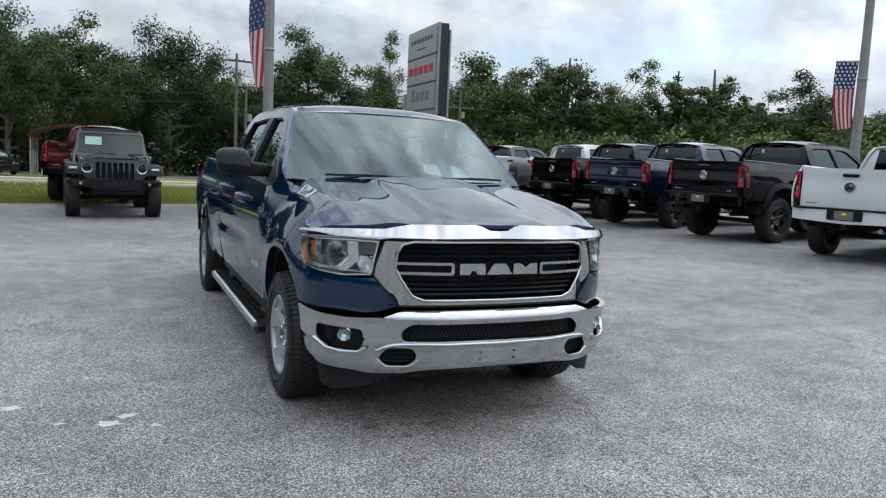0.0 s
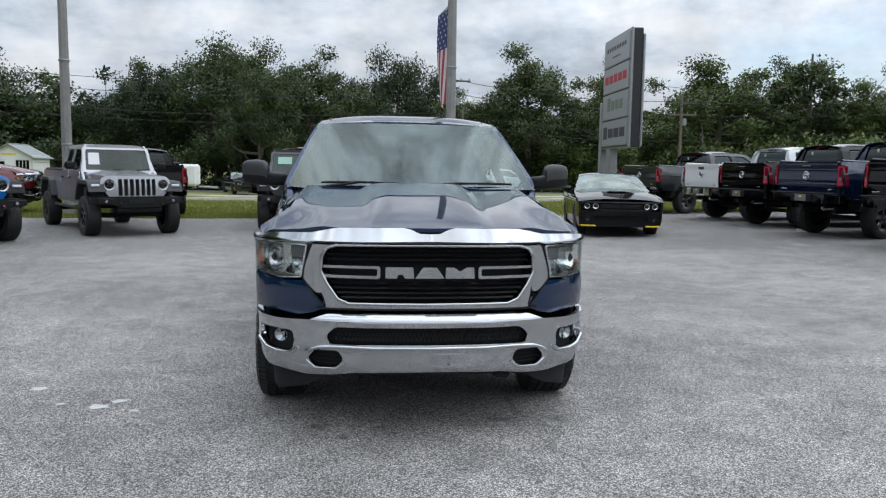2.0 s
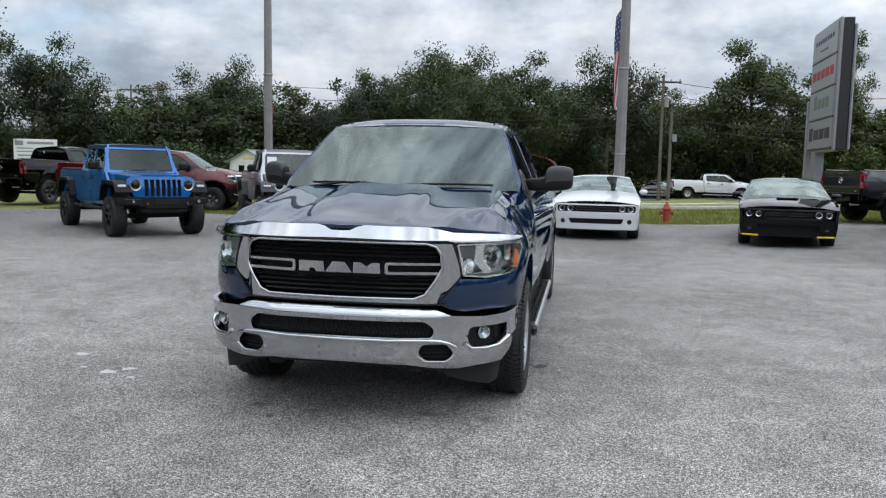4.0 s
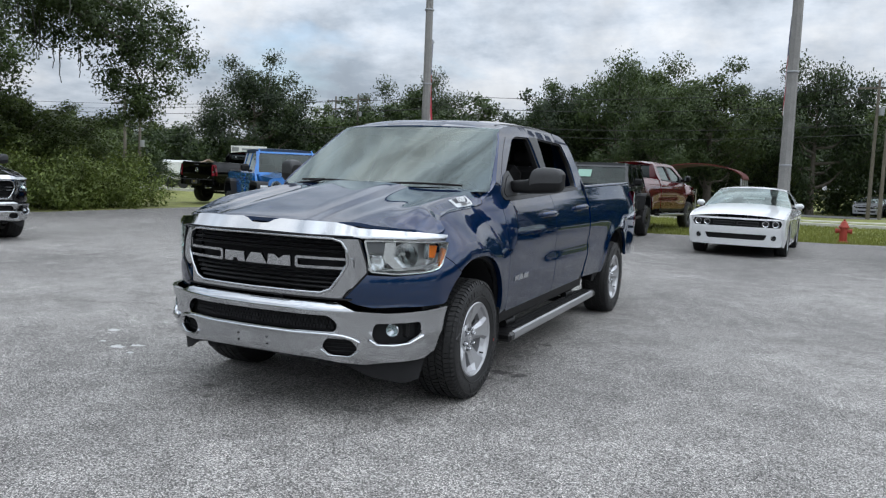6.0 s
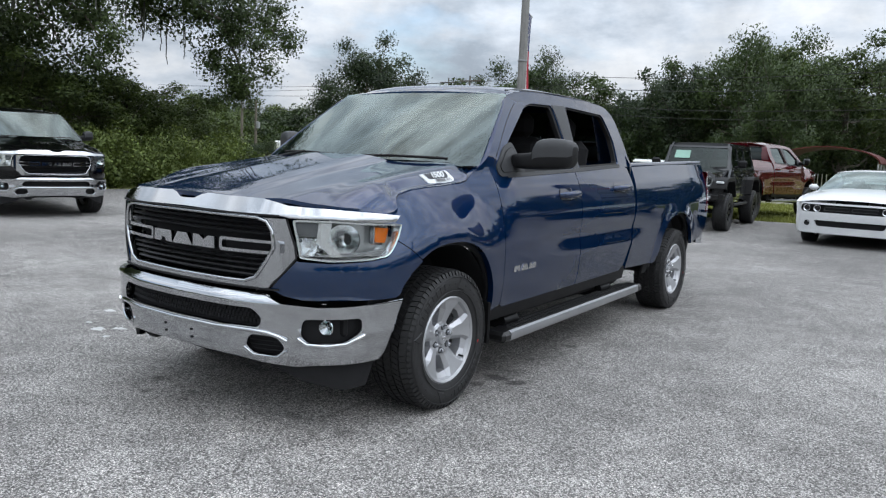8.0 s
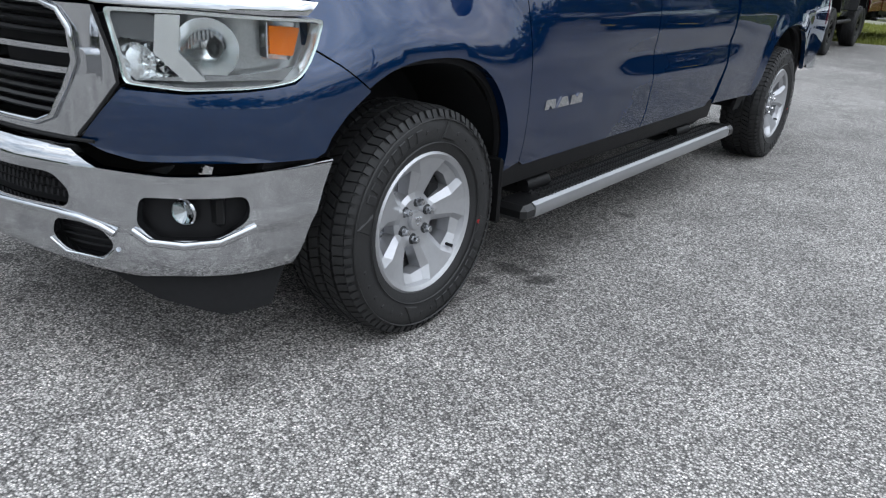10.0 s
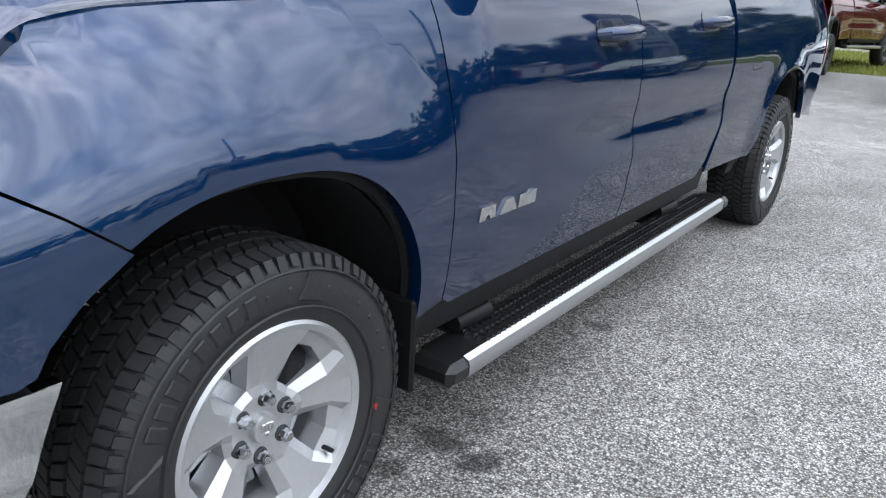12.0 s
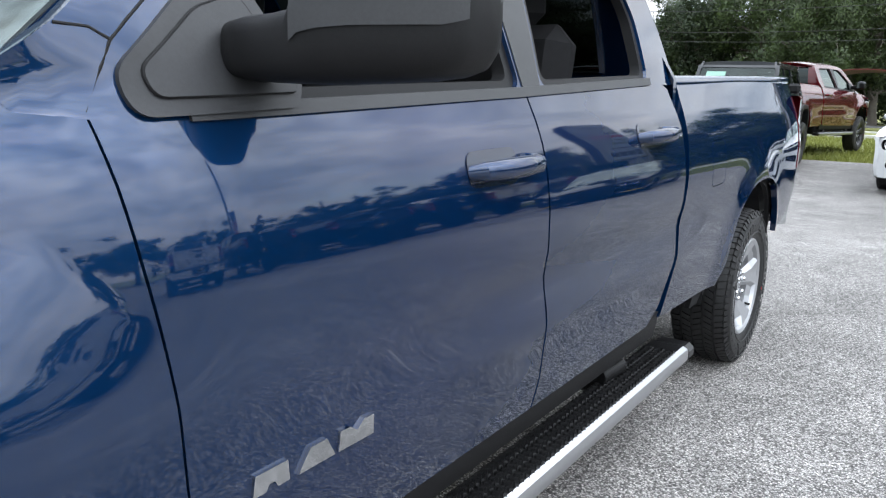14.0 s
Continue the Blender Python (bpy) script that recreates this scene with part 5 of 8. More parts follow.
        Mesh().lathe([(0.0, -0.012), (0.018, -0.004), (0.034, 0.004), (0.038, 0.0)], Matrix.Translation(p) @ Matrix.Rotation(-math.pi / 2 + g * 0.35, 4, "Z"), 24).part("fog_reflector", CHROME, fl)
        Mesh().box(p + Vector((g * 0.01, 0.075, 0)), (0.12, 0.03, 0.09), 0.012).part("fog_bezel", BLACKPL, bu)
    # air dam under the bumper
    Mesh().panel(both([(0, 0.36), (S(0.6), 0.34), (S(0.90), 0.30), (S(0.93), 0.30), (S(0.955), 0.42), (S(0.70), 0.42), (0, 0.42)]), lambda s, z, d: bump_map(s, min(max(z, 0.34), 0.7), d + 0.07), 0.05, thick=0).part("air_dam_upper", DARK, T)

    def dam(s, z, d):
        x, y = BUMP.at(s, d + 0.075 + 0.10 * (0.42 - z))
        return (x, y, z)
    Mesh().panel(both([(0, 0.375), (S(0.45), 0.365), (S(0.60), 0.335), (S(0.72), 0.275), (S(0.90), 0.228), (S(0.955), 0.235), (S(0.962), 0.42), (S(0.70), 0.42), (0, 0.42)]), dam, 0.05, thick=0.012).part("air_dam", DARK, T)
    # grille
    N = NOSE.s
    go = both([(0, 0.733)] + sx_(NOSE, [(0.545, 0.733), (0.60, 0.795), (0.668, 0.885), (0.662, 0.94), (0.625, 1.068)]) + [(0, 1.084)])
    gh = both([(0, 0.757)] + sx_(NOSE, [(0.425, 0.759), (0.485, 0.783), (0.540, 0.865), (0.572, 0.93), (0.566, 1.01), (0.540, 1.054), (0.490, 1.070)]) + [(0, 1.074)])
    def dished(s, z, d):
        k = min(1.0, max(0.0, (abs(s) - N(0.53)) / (N(0.66) - N(0.53))))
        return nose(0.012)(s, z, d + 0.020 * math.sin(math.pi * k) ** 2)
    gr = Mesh().panel(go, dished, 0.022, [gh], 0.06).part("grille_surround", CHROME, T, "chrome grille surround", 50)
    rim = [nose(0.016)(s, z, 0) for s, z in dense(gh, 0.03)]
    Mesh().tube(rim + rim[:1], 0.009, 8, False).part("grille_bead", CHROME, gr, smooth=60)
    for zt, d0 in ((1.0845, 0.024), (0.728, 0.014)):
        Mesh().tube([nose(d0)(q * N(0.60) / 12, zt, 0) for q in range(-12, 13)], 0.0055, 6).part("grille_gap_seal", DARK, gr)
    for g in (1, -1):
        edge = sx_(NOSE, [(0.628, 1.070), (0.666, 0.94), (0.672, 0.885), (0.604, 0.793), (0.548, 0.730)])
        Mesh().tube([nose(0.012)(g * s, z, 0) for k in range(len(edge) - 1) for s, z in [(edge[k][0] + (edge[k + 1][0] - edge[k][0]) * q / 5, edge[k][1] + (edge[k + 1][1] - edge[k][1]) * q / 5) for q in range(5)]], 0.005, 6).part("grille_gap_seal", DARK, gr)
    Mesh().panel(gh, nose(-0.075), 0.06, thick=0).part("grille_backing", DARK, gr)
    for z, w in ((0.786, 0.47), (0.812, 0.495), (0.838, 0.515), (0.864, 0.53), (0.990, 0.55), (1.016, 0.55), (1.042, 0.53)):
        pa = [nose(-0.012)(q * N(w) / 20, z, 0) for q in range(-20, 21)]
        sl = Mesh()
        for q in range(len(pa)):
            x, y, zz_ = pa[q]
            sl.v += [(x, y - 0.004, zz_ + 0.001), (x, y + 0.003, zz_ + 0.008), (x, y + 0.040, zz_ + 0.006), (x, y + 0.003, zz_ - 0.006)]
        for q in range(len(pa) - 1):
            for i in range(4):
                sl.f.append((q * 4 + i, q * 4 + (i + 1) % 4, q * 4 + 4 + (i + 1) % 4, q * 4 + 4 + i))
        sl.part("grille_slat", SLATBLK, gr, smooth=20)
    for g in (1, -1):
        loop = rounded([(0.262, 0.893), (0.60, 0.897), (0.60, 0.962), (0.262, 0.962)], 0.018)
        hole = rounded([(0.279, 0.909), (0.575, 0.912), (0.575, 0.948), (0.279, 0.947)], 0.011)
        lo, ho = sx_(NOSE, loop), sx_(NOSE, hole)
        if g < 0:
            lo, ho = [(-s, z) for s, z in lo], [(-s, z) for s, z in ho]
        Mesh().panel(lo, nose(0.010), 0.02, [ho], 0.03).part("grille_bar", CHROME, gr, "chrome bar loop")
    # three plain chrome blocks stand for the brand badge
    za, zb = 0.898, 0.958
    for k, (x0, x1) in enumerate(((-0.235, -0.082), (-0.078, 0.078), (0.082, 0.240))):
        c = (x0 + x1) / 2
        blk = {0: [(x0, za), (c - 0.016, za), (c - 0.010, za + 0.020), (c + 0.014, za + 0.020), (c + 0.026, za), (x1, za), (x1 - 0.008, zb), (x0, zb)],
               1: [(x0, za), (x1, za), (c + 0.036, zb), (c - 0.036, zb)],
               2: [(x0, za), (x1, za), (x1 - 0.004, zb), (c + 0.034, zb), (c, zb - 0.022), (c - 0.034, zb), (x0 + 0.004, zb)]}[k]
        Mesh().panel([(s, z) for s, z in sx_(NOSE, rounded(blk, 0.004, 2))], nose(0.020), 0.03, thick=0.02, grid=False).part("grille_badge_block", CHROME, gr)
    # chrome brow over grille and lamps
    top = [(0, 1.132)] + sx_(NOSE, [(0.055, 1.134), (0.10, 1.155), (0.14, 1.164), (0.50, 1.159), (0.565, 1.147), (0.63, 1.132), (0.80, 1.123), (0.90, 1.113), (0.945, 1.106), (0.975, 1.098)])
    bot = sx_(NOSE, [(0.966, 1.066), (0.93, 1.064), (0.80, 1.074), (0.64, 1.076), (0.60, 1.085)]) + [(0, 1.094)]
    hb = top + bot
    hb = hb[::-1]
    full = [q for q in hb] + [(-s, z) for s, z in reversed(hb) if s > 1e-9]

    def brow(s, z, d):
        x, y = NOSE.at(s, d - 0.016 + 0.55 * max(0.0, z - 1.085))
        return (x, y, z)
    Mesh().panel(full, brow, 0.02, thick=0.03).part("chrome_brow", CHROME, T, "chrome strip along the hood edge", 50)
    # lower corner panels between lamp and bumper
    def sy(y):
        a, b = 0.0, NOSE.end
        for _ in range(40):
            c = (a + b) / 2
            a, b = (c, b) if float(NOSE.y(c)) < y else (a, c)
        return a

    def corner(s_, z, d):
        x, y = NOSE.at(s_, d + 0.004 - 0.014 * max(0.0, 1 - ((z - 0.79) / 0.11) ** 2))
        k = step_(-0.60, -0.46, y)
        return (x * (1 - k) + (side_x(y, z) - d) * k, y, z)
    co = sx_(NOSE, [(0.556, 0.728), (0.62, 0.700), (0.70, 0.682), (0.93, 0.684)]) + [(sy(-0.475), 0.688), (sy(-0.447), 0.70), (sy(-0.425), 0.74), (sy(-0.37), 0.80), (sy(-0.289), 0.856), (sy(-0.383), 0.926), (sy(-0.462), 0.976), (sy(-0.473), 0.978), (sy(-0.486), 0.944), (sy(-0.506), 0.910), (sy(-0.533), 0.890)] + sx_(NOSE, [(0.93, 0.879), (0.90, 0.872), (0.80, 0.862), (0.68, 0.868), (0.672, 0.872)])
    cp = Mesh().panel(co, corner, 0.025, thick=0.02)
    pair(cp, "corner_panel", P, "", 50)
    # headlamps
    hl = sx_(NOSE, [(0.684, 0.885), (0.80, 0.872), (0.90, 0.880), (0.930, 0.887), (0.955, 0.899), (0.963, 0.917), (0.9695, 0.948), (0.975, 0.994), (0.979, 1.056), (0.93, 1.060), (0.80, 1.069), (0.650, 1.068), (0.672, 0.96)])
    hl = rounded(hl, 0.015, 3)
    for g in (1, -1):
        lens = Mesh().panel(hl, nose(0.008), 0.03, thick=0.01)
        tub = Mesh().panel(hl, nose(-0.075), 0.03, thick=-0.075)
        hm = (tub if g > 0 else tub.mirror()).part("headlamp", LAMPBACK, T, "clear headlamp with chrome reflectors and amber marker")
        ln = (lens if g > 0 else lens.mirror()).part("headlamp_lens", LENS, hm, "", 50)
        ln.visible_shadow = False
        fr_ = Mesh().panel(hl, nose(0.002), 0.02, [[tuple(np.mean(hl, axis=0) + (np.array(q) - np.mean(hl, axis=0)) * np.array((0.96, 0.915))) for q in hl]], 0.05, grid=False)
        (fr_ if g > 0 else fr_.mirror()).part("headlamp_frame", LAMPCHROME, hm)

        def bowl(x, z, rx, rz, dep, material, name, tilt=0.0):
            s0 = N(x)
            me = Mesh()
            rings, seg = 6, 28
            for i in range(rings + 1):
                t = i / rings
                for k in range(seg):
                    a = 2 * math.pi * k / seg
                    r = t
                    me.v.append(nose(-0.012)(s0 + rx * r * math.cos(a), z + rz * r * math.sin(a) + tilt * r * math.cos(a), dep * (1 - t * t)))
            for i in range(rings):
                for k in range(seg):
                    me.f.append((i * seg + k, i * seg + (k + 1) % seg, (i + 1) * seg + (k + 1) % seg, (i + 1) * seg + k))
            (me if g > 0 else me.mirror()).part(name, material, hm, smooth=50)
        bowl(0.838, 0.975, 0.082, 0.078, 0.055, LAMPCHROME, "main_reflector")
        bowl(0.715, 0.935, 0.040, 0.045, 0.045, LAMPCHROME, "low_reflector")
        bowl(0.852, 0.980, 0.020, 0.026, -0.020, GLOSSBLK, "bulb_shield")
        ribs = Mesh()
        for k in range(9):
            a = -0.9 + 0.225 * k
            ribs.box(nose(-0.055)(N(0.838) + 0.05 * math.sin(a), 0.975 + 0.035 * math.cos(a * 1.4), 0), (0.006, 0.03, 0.030), 0.002)
        (ribs if g > 0 else ribs.mirror()).part("reflector_ribs", CHROME, hm)
        sh = Mesh().panel(rounded(sx_(NOSE, [(0.672, 0.995), (0.775, 0.985), (0.745, 1.055), (0.662, 1.056)]), 0.008), nose(-0.014), 0.03, thick=0.03)
        (sh if g > 0 else sh.mirror()).part("signal_lens", INKGREY, hm)
        dv = Mesh().panel(rounded(sx_(NOSE, [(0.800, 0.893), (0.838, 0.896), (0.790, 0.968), (0.798, 1.056), (0.752, 1.056), (0.744, 0.962)]), 0.004), nose(-0.008), 0.03, thick=0.05)
        (dv if g > 0 else dv.mirror()).part("lamp_divider", LAMPCHROME, hm)
        fac = Mesh()
        rl = random.Random(5)
        for i in range(17):
            for j in range(9):
                x, z = 0.678 + 0.0165 * i, 0.898 + 0.0185 * j
                if z > 0.975 or x > 0.765:
                    continue
                b = len(fac.v)
                for u, w in ((-1, -1), (1, -1), (1, 1), (-1, 1)):
                    fac.v.append(nose(-0.050)(N(x + 0.0080 * u), z + 0.0088 * w, 0.012 * (rl.random() - 0.5)))
                fac.v.append(nose(-0.040 - 0.016 * rl.random())(N(x + 0.004 * (rl.random() - 0.5)), z + 0.004, 0))
                fac.f += [(b, b + 1, b + 4), (b + 1, b + 2, b + 4), (b + 2, b + 3, b + 4), (b + 3, b, b + 4)]
        (fac if g > 0 else fac.mirror()).part("reflector_facets", LAMPCHROME, hm, smooth=0)
        ab = Mesh().panel(rounded([(-0.592, 0.955), (-0.498, 0.945), (-0.474, 1.040), (-0.592, 1.050)], 0.006), lambda y, z, d: (0.8925 + 0.03 * (y + 0.583) - d, y, z), 0.02, thick=0.004)
        (ab if g > 0 else ab.mirror()).part("marker_backing", LAMPCHROME, hm)
        bar = Mesh().box((0.906, -0.592, 1.003), (0.030, 0.006, 0.09), 0.002)
        (bar if g > 0 else bar.mirror()).part("marker_edge", LAMPCHROME, hm)
        am = Mesh().panel(rounded([(-0.583, 0.968), (-0.508, 0.958), (-0.484, 1.030), (-0.583, 1.038)], 0.006), lambda y, z, d: (0.917 + 0.03 * (y + 0.583) - d, y, z), 0.02, thick=0.02)
        (am if g > 0 else am.mirror()).part("amber_marker", AMBER, hm, "amber side marker")
        bs_ = Mesh().panel(rounded(sx_(NOSE, [(0.70, 0.892), (0.945, 0.902), (0.957, 0.935), (0.90, 0.915), (0.78, 0.905)]), 0.004), nose(-0.012), 0.03, thick=0.03)
        (bs_ if g > 0 else bs_.mirror()).part("lower_chrome_bar", CHROME, hm)
    # mirrors
    for g in (1, -1):
        def shell(stations, e=0.0, a0=0.0, a1=2 * math.pi, seg=28):
            me = Mesh()
            for x, y0, y1, z0, z1 in stations:
                for i in range(seg):
                    t = a0 + (a1 - a0) * i / (seg if a1 - a0 > 6 else seg - 1)
                    c, s = math.cos(t), math.sin(t)
                    c, s = math.copysign(abs(c) ** 0.55, c), math.copysign(abs(s) ** 0.55, s)
                    me.v.append((x, (y0 + y1) / 2 + ((y1 - y0) / 2 + e) * c, (z0 + z1) / 2 + ((z1 - z0) / 2 + e) * s))
            for j in range(len(stations) - 1):
                for i in range(seg if a1 - a0 > 6 else seg - 1):
                    k = (i + 1) % seg
                    me.f.append((j * seg + i, j * seg + k, (j + 1) * seg + k, (j + 1) * seg + i))
            if a1 - a0 > 6:
                me.f += [tuple(reversed(range(seg))), tuple(range((len(stations) - 1) * seg, len(stations) * seg))]
            return me
        sta = [(0.895, 0.755, 0.800, 1.350, 1.416), (0.91, 0.735, 0.825, 1.342, 1.424), (0.95, 0.725, 0.850, 1.336, 1.430), (1.00, 0.728, 0.870, 1.334, 1.434), (1.038, 0.735, 0.888, 1.334, 1.442), (1.050, 0.738, 0.894, 1.334, 1.478), (1.062, 0.742, 0.902, 1.334, 1.506), (1.085, 0.752, 0.915, 1.335, 1.520),
               (1.13, 0.772, 0.940, 1.338, 1.526), (1.18, 0.802, 0.962, 1.342, 1.524), (1.215, 0.826, 0.976, 1.348, 1.518), (1.234, 0.842, 0.980, 1.356, 1.508), (1.246, 0.862, 0.976, 1.374, 1.494), (1.250, 0.885, 0.96, 1.394, 1.478)]
        me = shell(sta)
        mo = (me if g > 0 else me.mirror()).part("door_mirror", BLACKPL, T, "dark grey door mirror on a short arm", 50)
        cap = shell(sta[5:], 0.003, 0.22, math.pi + 0.05)
        (cap if g > 0 else cap.mirror()).part("mirror_cap", GREYPL, mo, "grey upper mirror cap", 50)
        gm = Mesh().panel(rounded([(1.06, 1.375), (1.225, 1.375), (1.228, 1.500), (1.07, 1.502)], 0.015), lambda x, z, d: (x, 0.905 + 0.30 * (x - 1.02) - d, z), 0.05, thick=0.004, flip=True)
        (gm if g > 0 else gm.mirror()).part("mirror_glass", CHROME, mo)
        so = rounded([(0.580, 1.284), (0.87, 1.297), (0.895, 1.345), (0.82, 1.502), (0.70, 1.462), (0.562, 1.345)], 0.03)
        sail = Mesh().panel(so, lambda y, z, d: on_side(y, z, d - 0.010), 0.05, thick=0.02)
        (sail if g > 0 else sail.mirror()).part("mirror_sail", GREYPL, mo, smooth=50)
        si = rounded([(0.612, 1.312), (0.868, 1.322), (0.870, 1.345), (0.80, 1.468), (0.712, 1.438), (0.598, 1.348)], 0.02)
        sin_ = Mesh().panel(si, lambda y, z, d: on_side(y, z, d - 0.016), 0.05, thick=0.008)
        (sin_ if g > 0 else sin_.mirror()).part("sail_cover", GREYPL, mo, smooth=50)
        bead = [on_side(y, z, -0.012) for y, z in dense(si, 0.03)]
        bd_ = Mesh().tube(bead + bead[:1], 0.0035, 6, False)
        (bd_ if g > 0 else bd_.mirror()).part("sail_gasket", DARK, mo, smooth=60)
    # wheels
    for yc in (0.0, WB):
        main_wheel(T, Matrix.Translation((0.857, yc + 0.008, TR - 0.008)) @ Matrix.Rotation(-0.16 if yc else -0.12, 4, "X"), True)
        main_wheel(T, Matrix.Translation((-0.857, yc + 0.008, TR - 0.008)) @ Matrix.Rotation(math.pi, 4, "Z"), False)
        Mesh().tube([(-0.75, yc, TR), (0.75, yc, TR)], 0.05, 10).part("axle", DARK, T)
    # seats and dash
    for x in (0.37, -0.37):
        for y, w, row in ((1.55, 0.52, 0), (2.30, 0.56, 1)):
            st = new("seat")
            st.parent = T
            Mesh().box((x, y - 0.20, 0.92), (w, 0.55, 0.20), 0.06).part("cushion", CLOTH, st)
            bk = Mesh().box((0, 0, 0.0), (w, 0.17, 0.64), 0.07).moved(Matrix.Translation((x, y + 0.12, 1.24)) @ Matrix.Rotation(-0.20, 4, "X"))
            bk.part("backrest", CLOTH, st)
            hr = Mesh().box((x, y + 0.215, 1.645), (0.27, 0.11, 0.19), 0.05)
            hr.part("headrest", CLOTH, st)
            for q in (-0.06, 0.06):
                Mesh().tube([(x + q, y + 0.19, 1.50), (x + q, y + 0.21, 1.58)], 0.008, 6).part("headrest_post", STEEL, st)
    Mesh().box((0, 0.72, 1.16), (1.62, 0.42, 0.26), 0.09).part("dashboard", BLACKPL, T, smooth=60)
    Mesh().box((0, 0.55, 1.27), (1.60, 0.50, 0.03), 0.012).part("dash_top", BLACKPL, T)
    wheel = Mesh().lathe([(0.185, -0.015), (0.200, 0.0), (0.185, 0.015), (0.170, 0.0), (0.185, -0.015)], Matrix.Translation((0.37, 1.02, 1.22)) @ Matrix.Rotation(math.pi / 2, 4, "Z") @ Matrix.Rotation(0.4, 4, "Y"), 32)
    wheel.box((0.37, 1.02, 1.22), (0.34, 0.03, 0.05), 0.012).box((0.37, 1.0, 1.20), (0.13, 0.05, 0.12), 0.03)
    wheel.part("steering_wheel", BLACKPL, T)
    Mesh().panel([(-0.17, 0.0), (0.17, 0.0), (0.16, 0.11), (-0.16, 0.11)], lambda x, z, d: (x - 0.15, 0.40 + z * 0.4, 1.297 + d * 0 + z * 0.05), 0.1, thick=0.002).part("dash_paper", PAPER, T, "white paper lying on the dash")
    return T


TRUCK = navy_pickup()

# ---- other vehicles ----
MESHES = {}


def shared(key, make, material, smooth=35):
    if key not in MESHES:
        MESHES[key] = make().data(key, material, smooth)
    return MESHES[key]


def child(name, data, parent, m=None, label=""):
    ob = new(name, data)
    ob.parent = parent
    if m is not None:
        ob.matrix_basis = m
    return tagged(ob, label)


def place(x, y, heading, z=None):
    """The pose of a vehicle whose front axle is at x, y and which faces the heading (degrees from +x)."""
    return Matrix.Translation((x, y, gz(x, y) if z is None else z)) @ Matrix.Rotation(radians(heading + 90), 4, "Z")


def place_rear(x, y, heading, wb=WB):
    return place(x, y, heading) @ Matrix.Translation((0, -wb, 0))


def repaint(ob, old, fresh):
    for o in ob.children_recursive:
        for slot in o.material_slots:
            if slot.material == old:
                slot.link = "OBJECT"
                slot.material = fresh


def pickup_copy(m, finish, label, lift=0.0, grow=1.0, black_rims=False, body_bumpers=None, group="", flares=False):
    t = copy_thing(TRUCK, m)
    tagged(t, label, "pickup truck", group)
    repaint(t, NAVY, finish)
    for k, pane in enumerate(LEFT_PANES):
        child("door_glass", shared("left_pane_%d" % k, lambda: pane, TINT, 60), t).visible_shadow = False
    if black_rims:
        repaint(t, ALLOY, DARKALLOY)
    if body_bumpers is not None:
        for o in t.children:
            if o.name.split(".")[0] in ("rear_bumper", "front_bumper"):
                o.material_slots[0].link = "OBJECT"
                o.material_slots[0].material = body_bumpers
    if flares:
        for yc in (0.0, WB):
            ring = arch(yc, 0.500, 0.495, 0.525, 0.10, math.pi - 0.10, 18) + arch(yc, 0.610, 0.600, 0.630, 0.10, math.pi - 0.10, 18)[::-1]
            for g in (1, -1):
                def make():
                    me = Mesh().panel(ring, lambda y, z, d: on_side(y, z, d - 0.055 + 0.25 * max(0.0, math.hypot(y - yc, z - 0.40) - 0.53)), 0.04, thick=0.06)
                    return me if g > 0 else me.mirror()
                child("fender_flare", shared("fender_flare_%d_%d" % (yc > 1, g), make, BLACKPL, 40), t, None, "black bolt-on fender flare")
    if lift or grow != 1.0:
        for o in t.children:
            k = o.name.split(".")[0]
            if k == "wheel":
                o.matrix_basis = Matrix.Translation((0, 0, (TR - 0.006) * (grow - 1))) @ o.matrix_basis @ Matrix.Diagonal((1.0, grow, grow, 1))
            elif k != "axle":
                o.matrix_basis = Matrix.Translation((0, 0, lift)) @ o.matrix_basis
    return t


ROW = "pickups parked in a slanted row"
pickup_copy(place_rear(10.06, 4.25, 15), WHITEP, "white pickup with white rear bumper and red tail lamps", 0.10, 1.05, True, WHITEP, ROW)
pickup_copy(place_rear(10.22, 7.60, 10), BLACKP, "lifted black pickup on large black wheels", 0.18, 1.17, True, BLACKP, ROW, True)
pickup_copy(place_rear(10.18, 10.62, 14), NAVY2, "dark navy pickup with red tail lamps and chrome emblem", 0.17, 1.06, True, BLACKP, ROW)
pickup_copy(place_rear(10.26, 13.42, 10), BLACKP, "black pickup with chrome tailgate emblem", 0.16, 1.06, True, BLACKP, ROW)
pickup_copy(place_rear(10.37, 15.97, 10), WHITEP, "white pickup with chrome rear bumper", 0.15, 1.05, True, None, ROW)
pickup_copy(place_rear(9.8, 19.6, 20), GREYP, "granite grey pickup on black wheels", 0.10, 1.05, True, BLACKP, ROW)
pickup_copy(place_rear(-2.3, 18.1, 80), REDP, "deep red lifted pickup on black wheels", 0.16, 1.10, True, BLACKP)
pickup_copy(place(-10.6, 3.9, -12), GLOSSBLACKP, "black pickup with chrome grille and chrome bumper")
pickup_copy(place_rear(-18.5, 19.4, 86), BLACKP, "black pickup with dark red sides showing its tailgate", 0.16, 1.10, True, BLACKP)
pickup_copy(place(-10.9, 19.2, 12), REDP, "maroon pickup with dark wheels beside the grass", 0.05, 1.0, True, BLACKP)
pickup_copy(place_rear(-6.6, 18.6, 110), BLACKP, "black pickup parked at the grass edge", 0.05, 1.0, False, BLACKP)
pickup_copy(place(13.0, 57.5, 0), WHITEP, "white crew cab pickup standing on the far road")


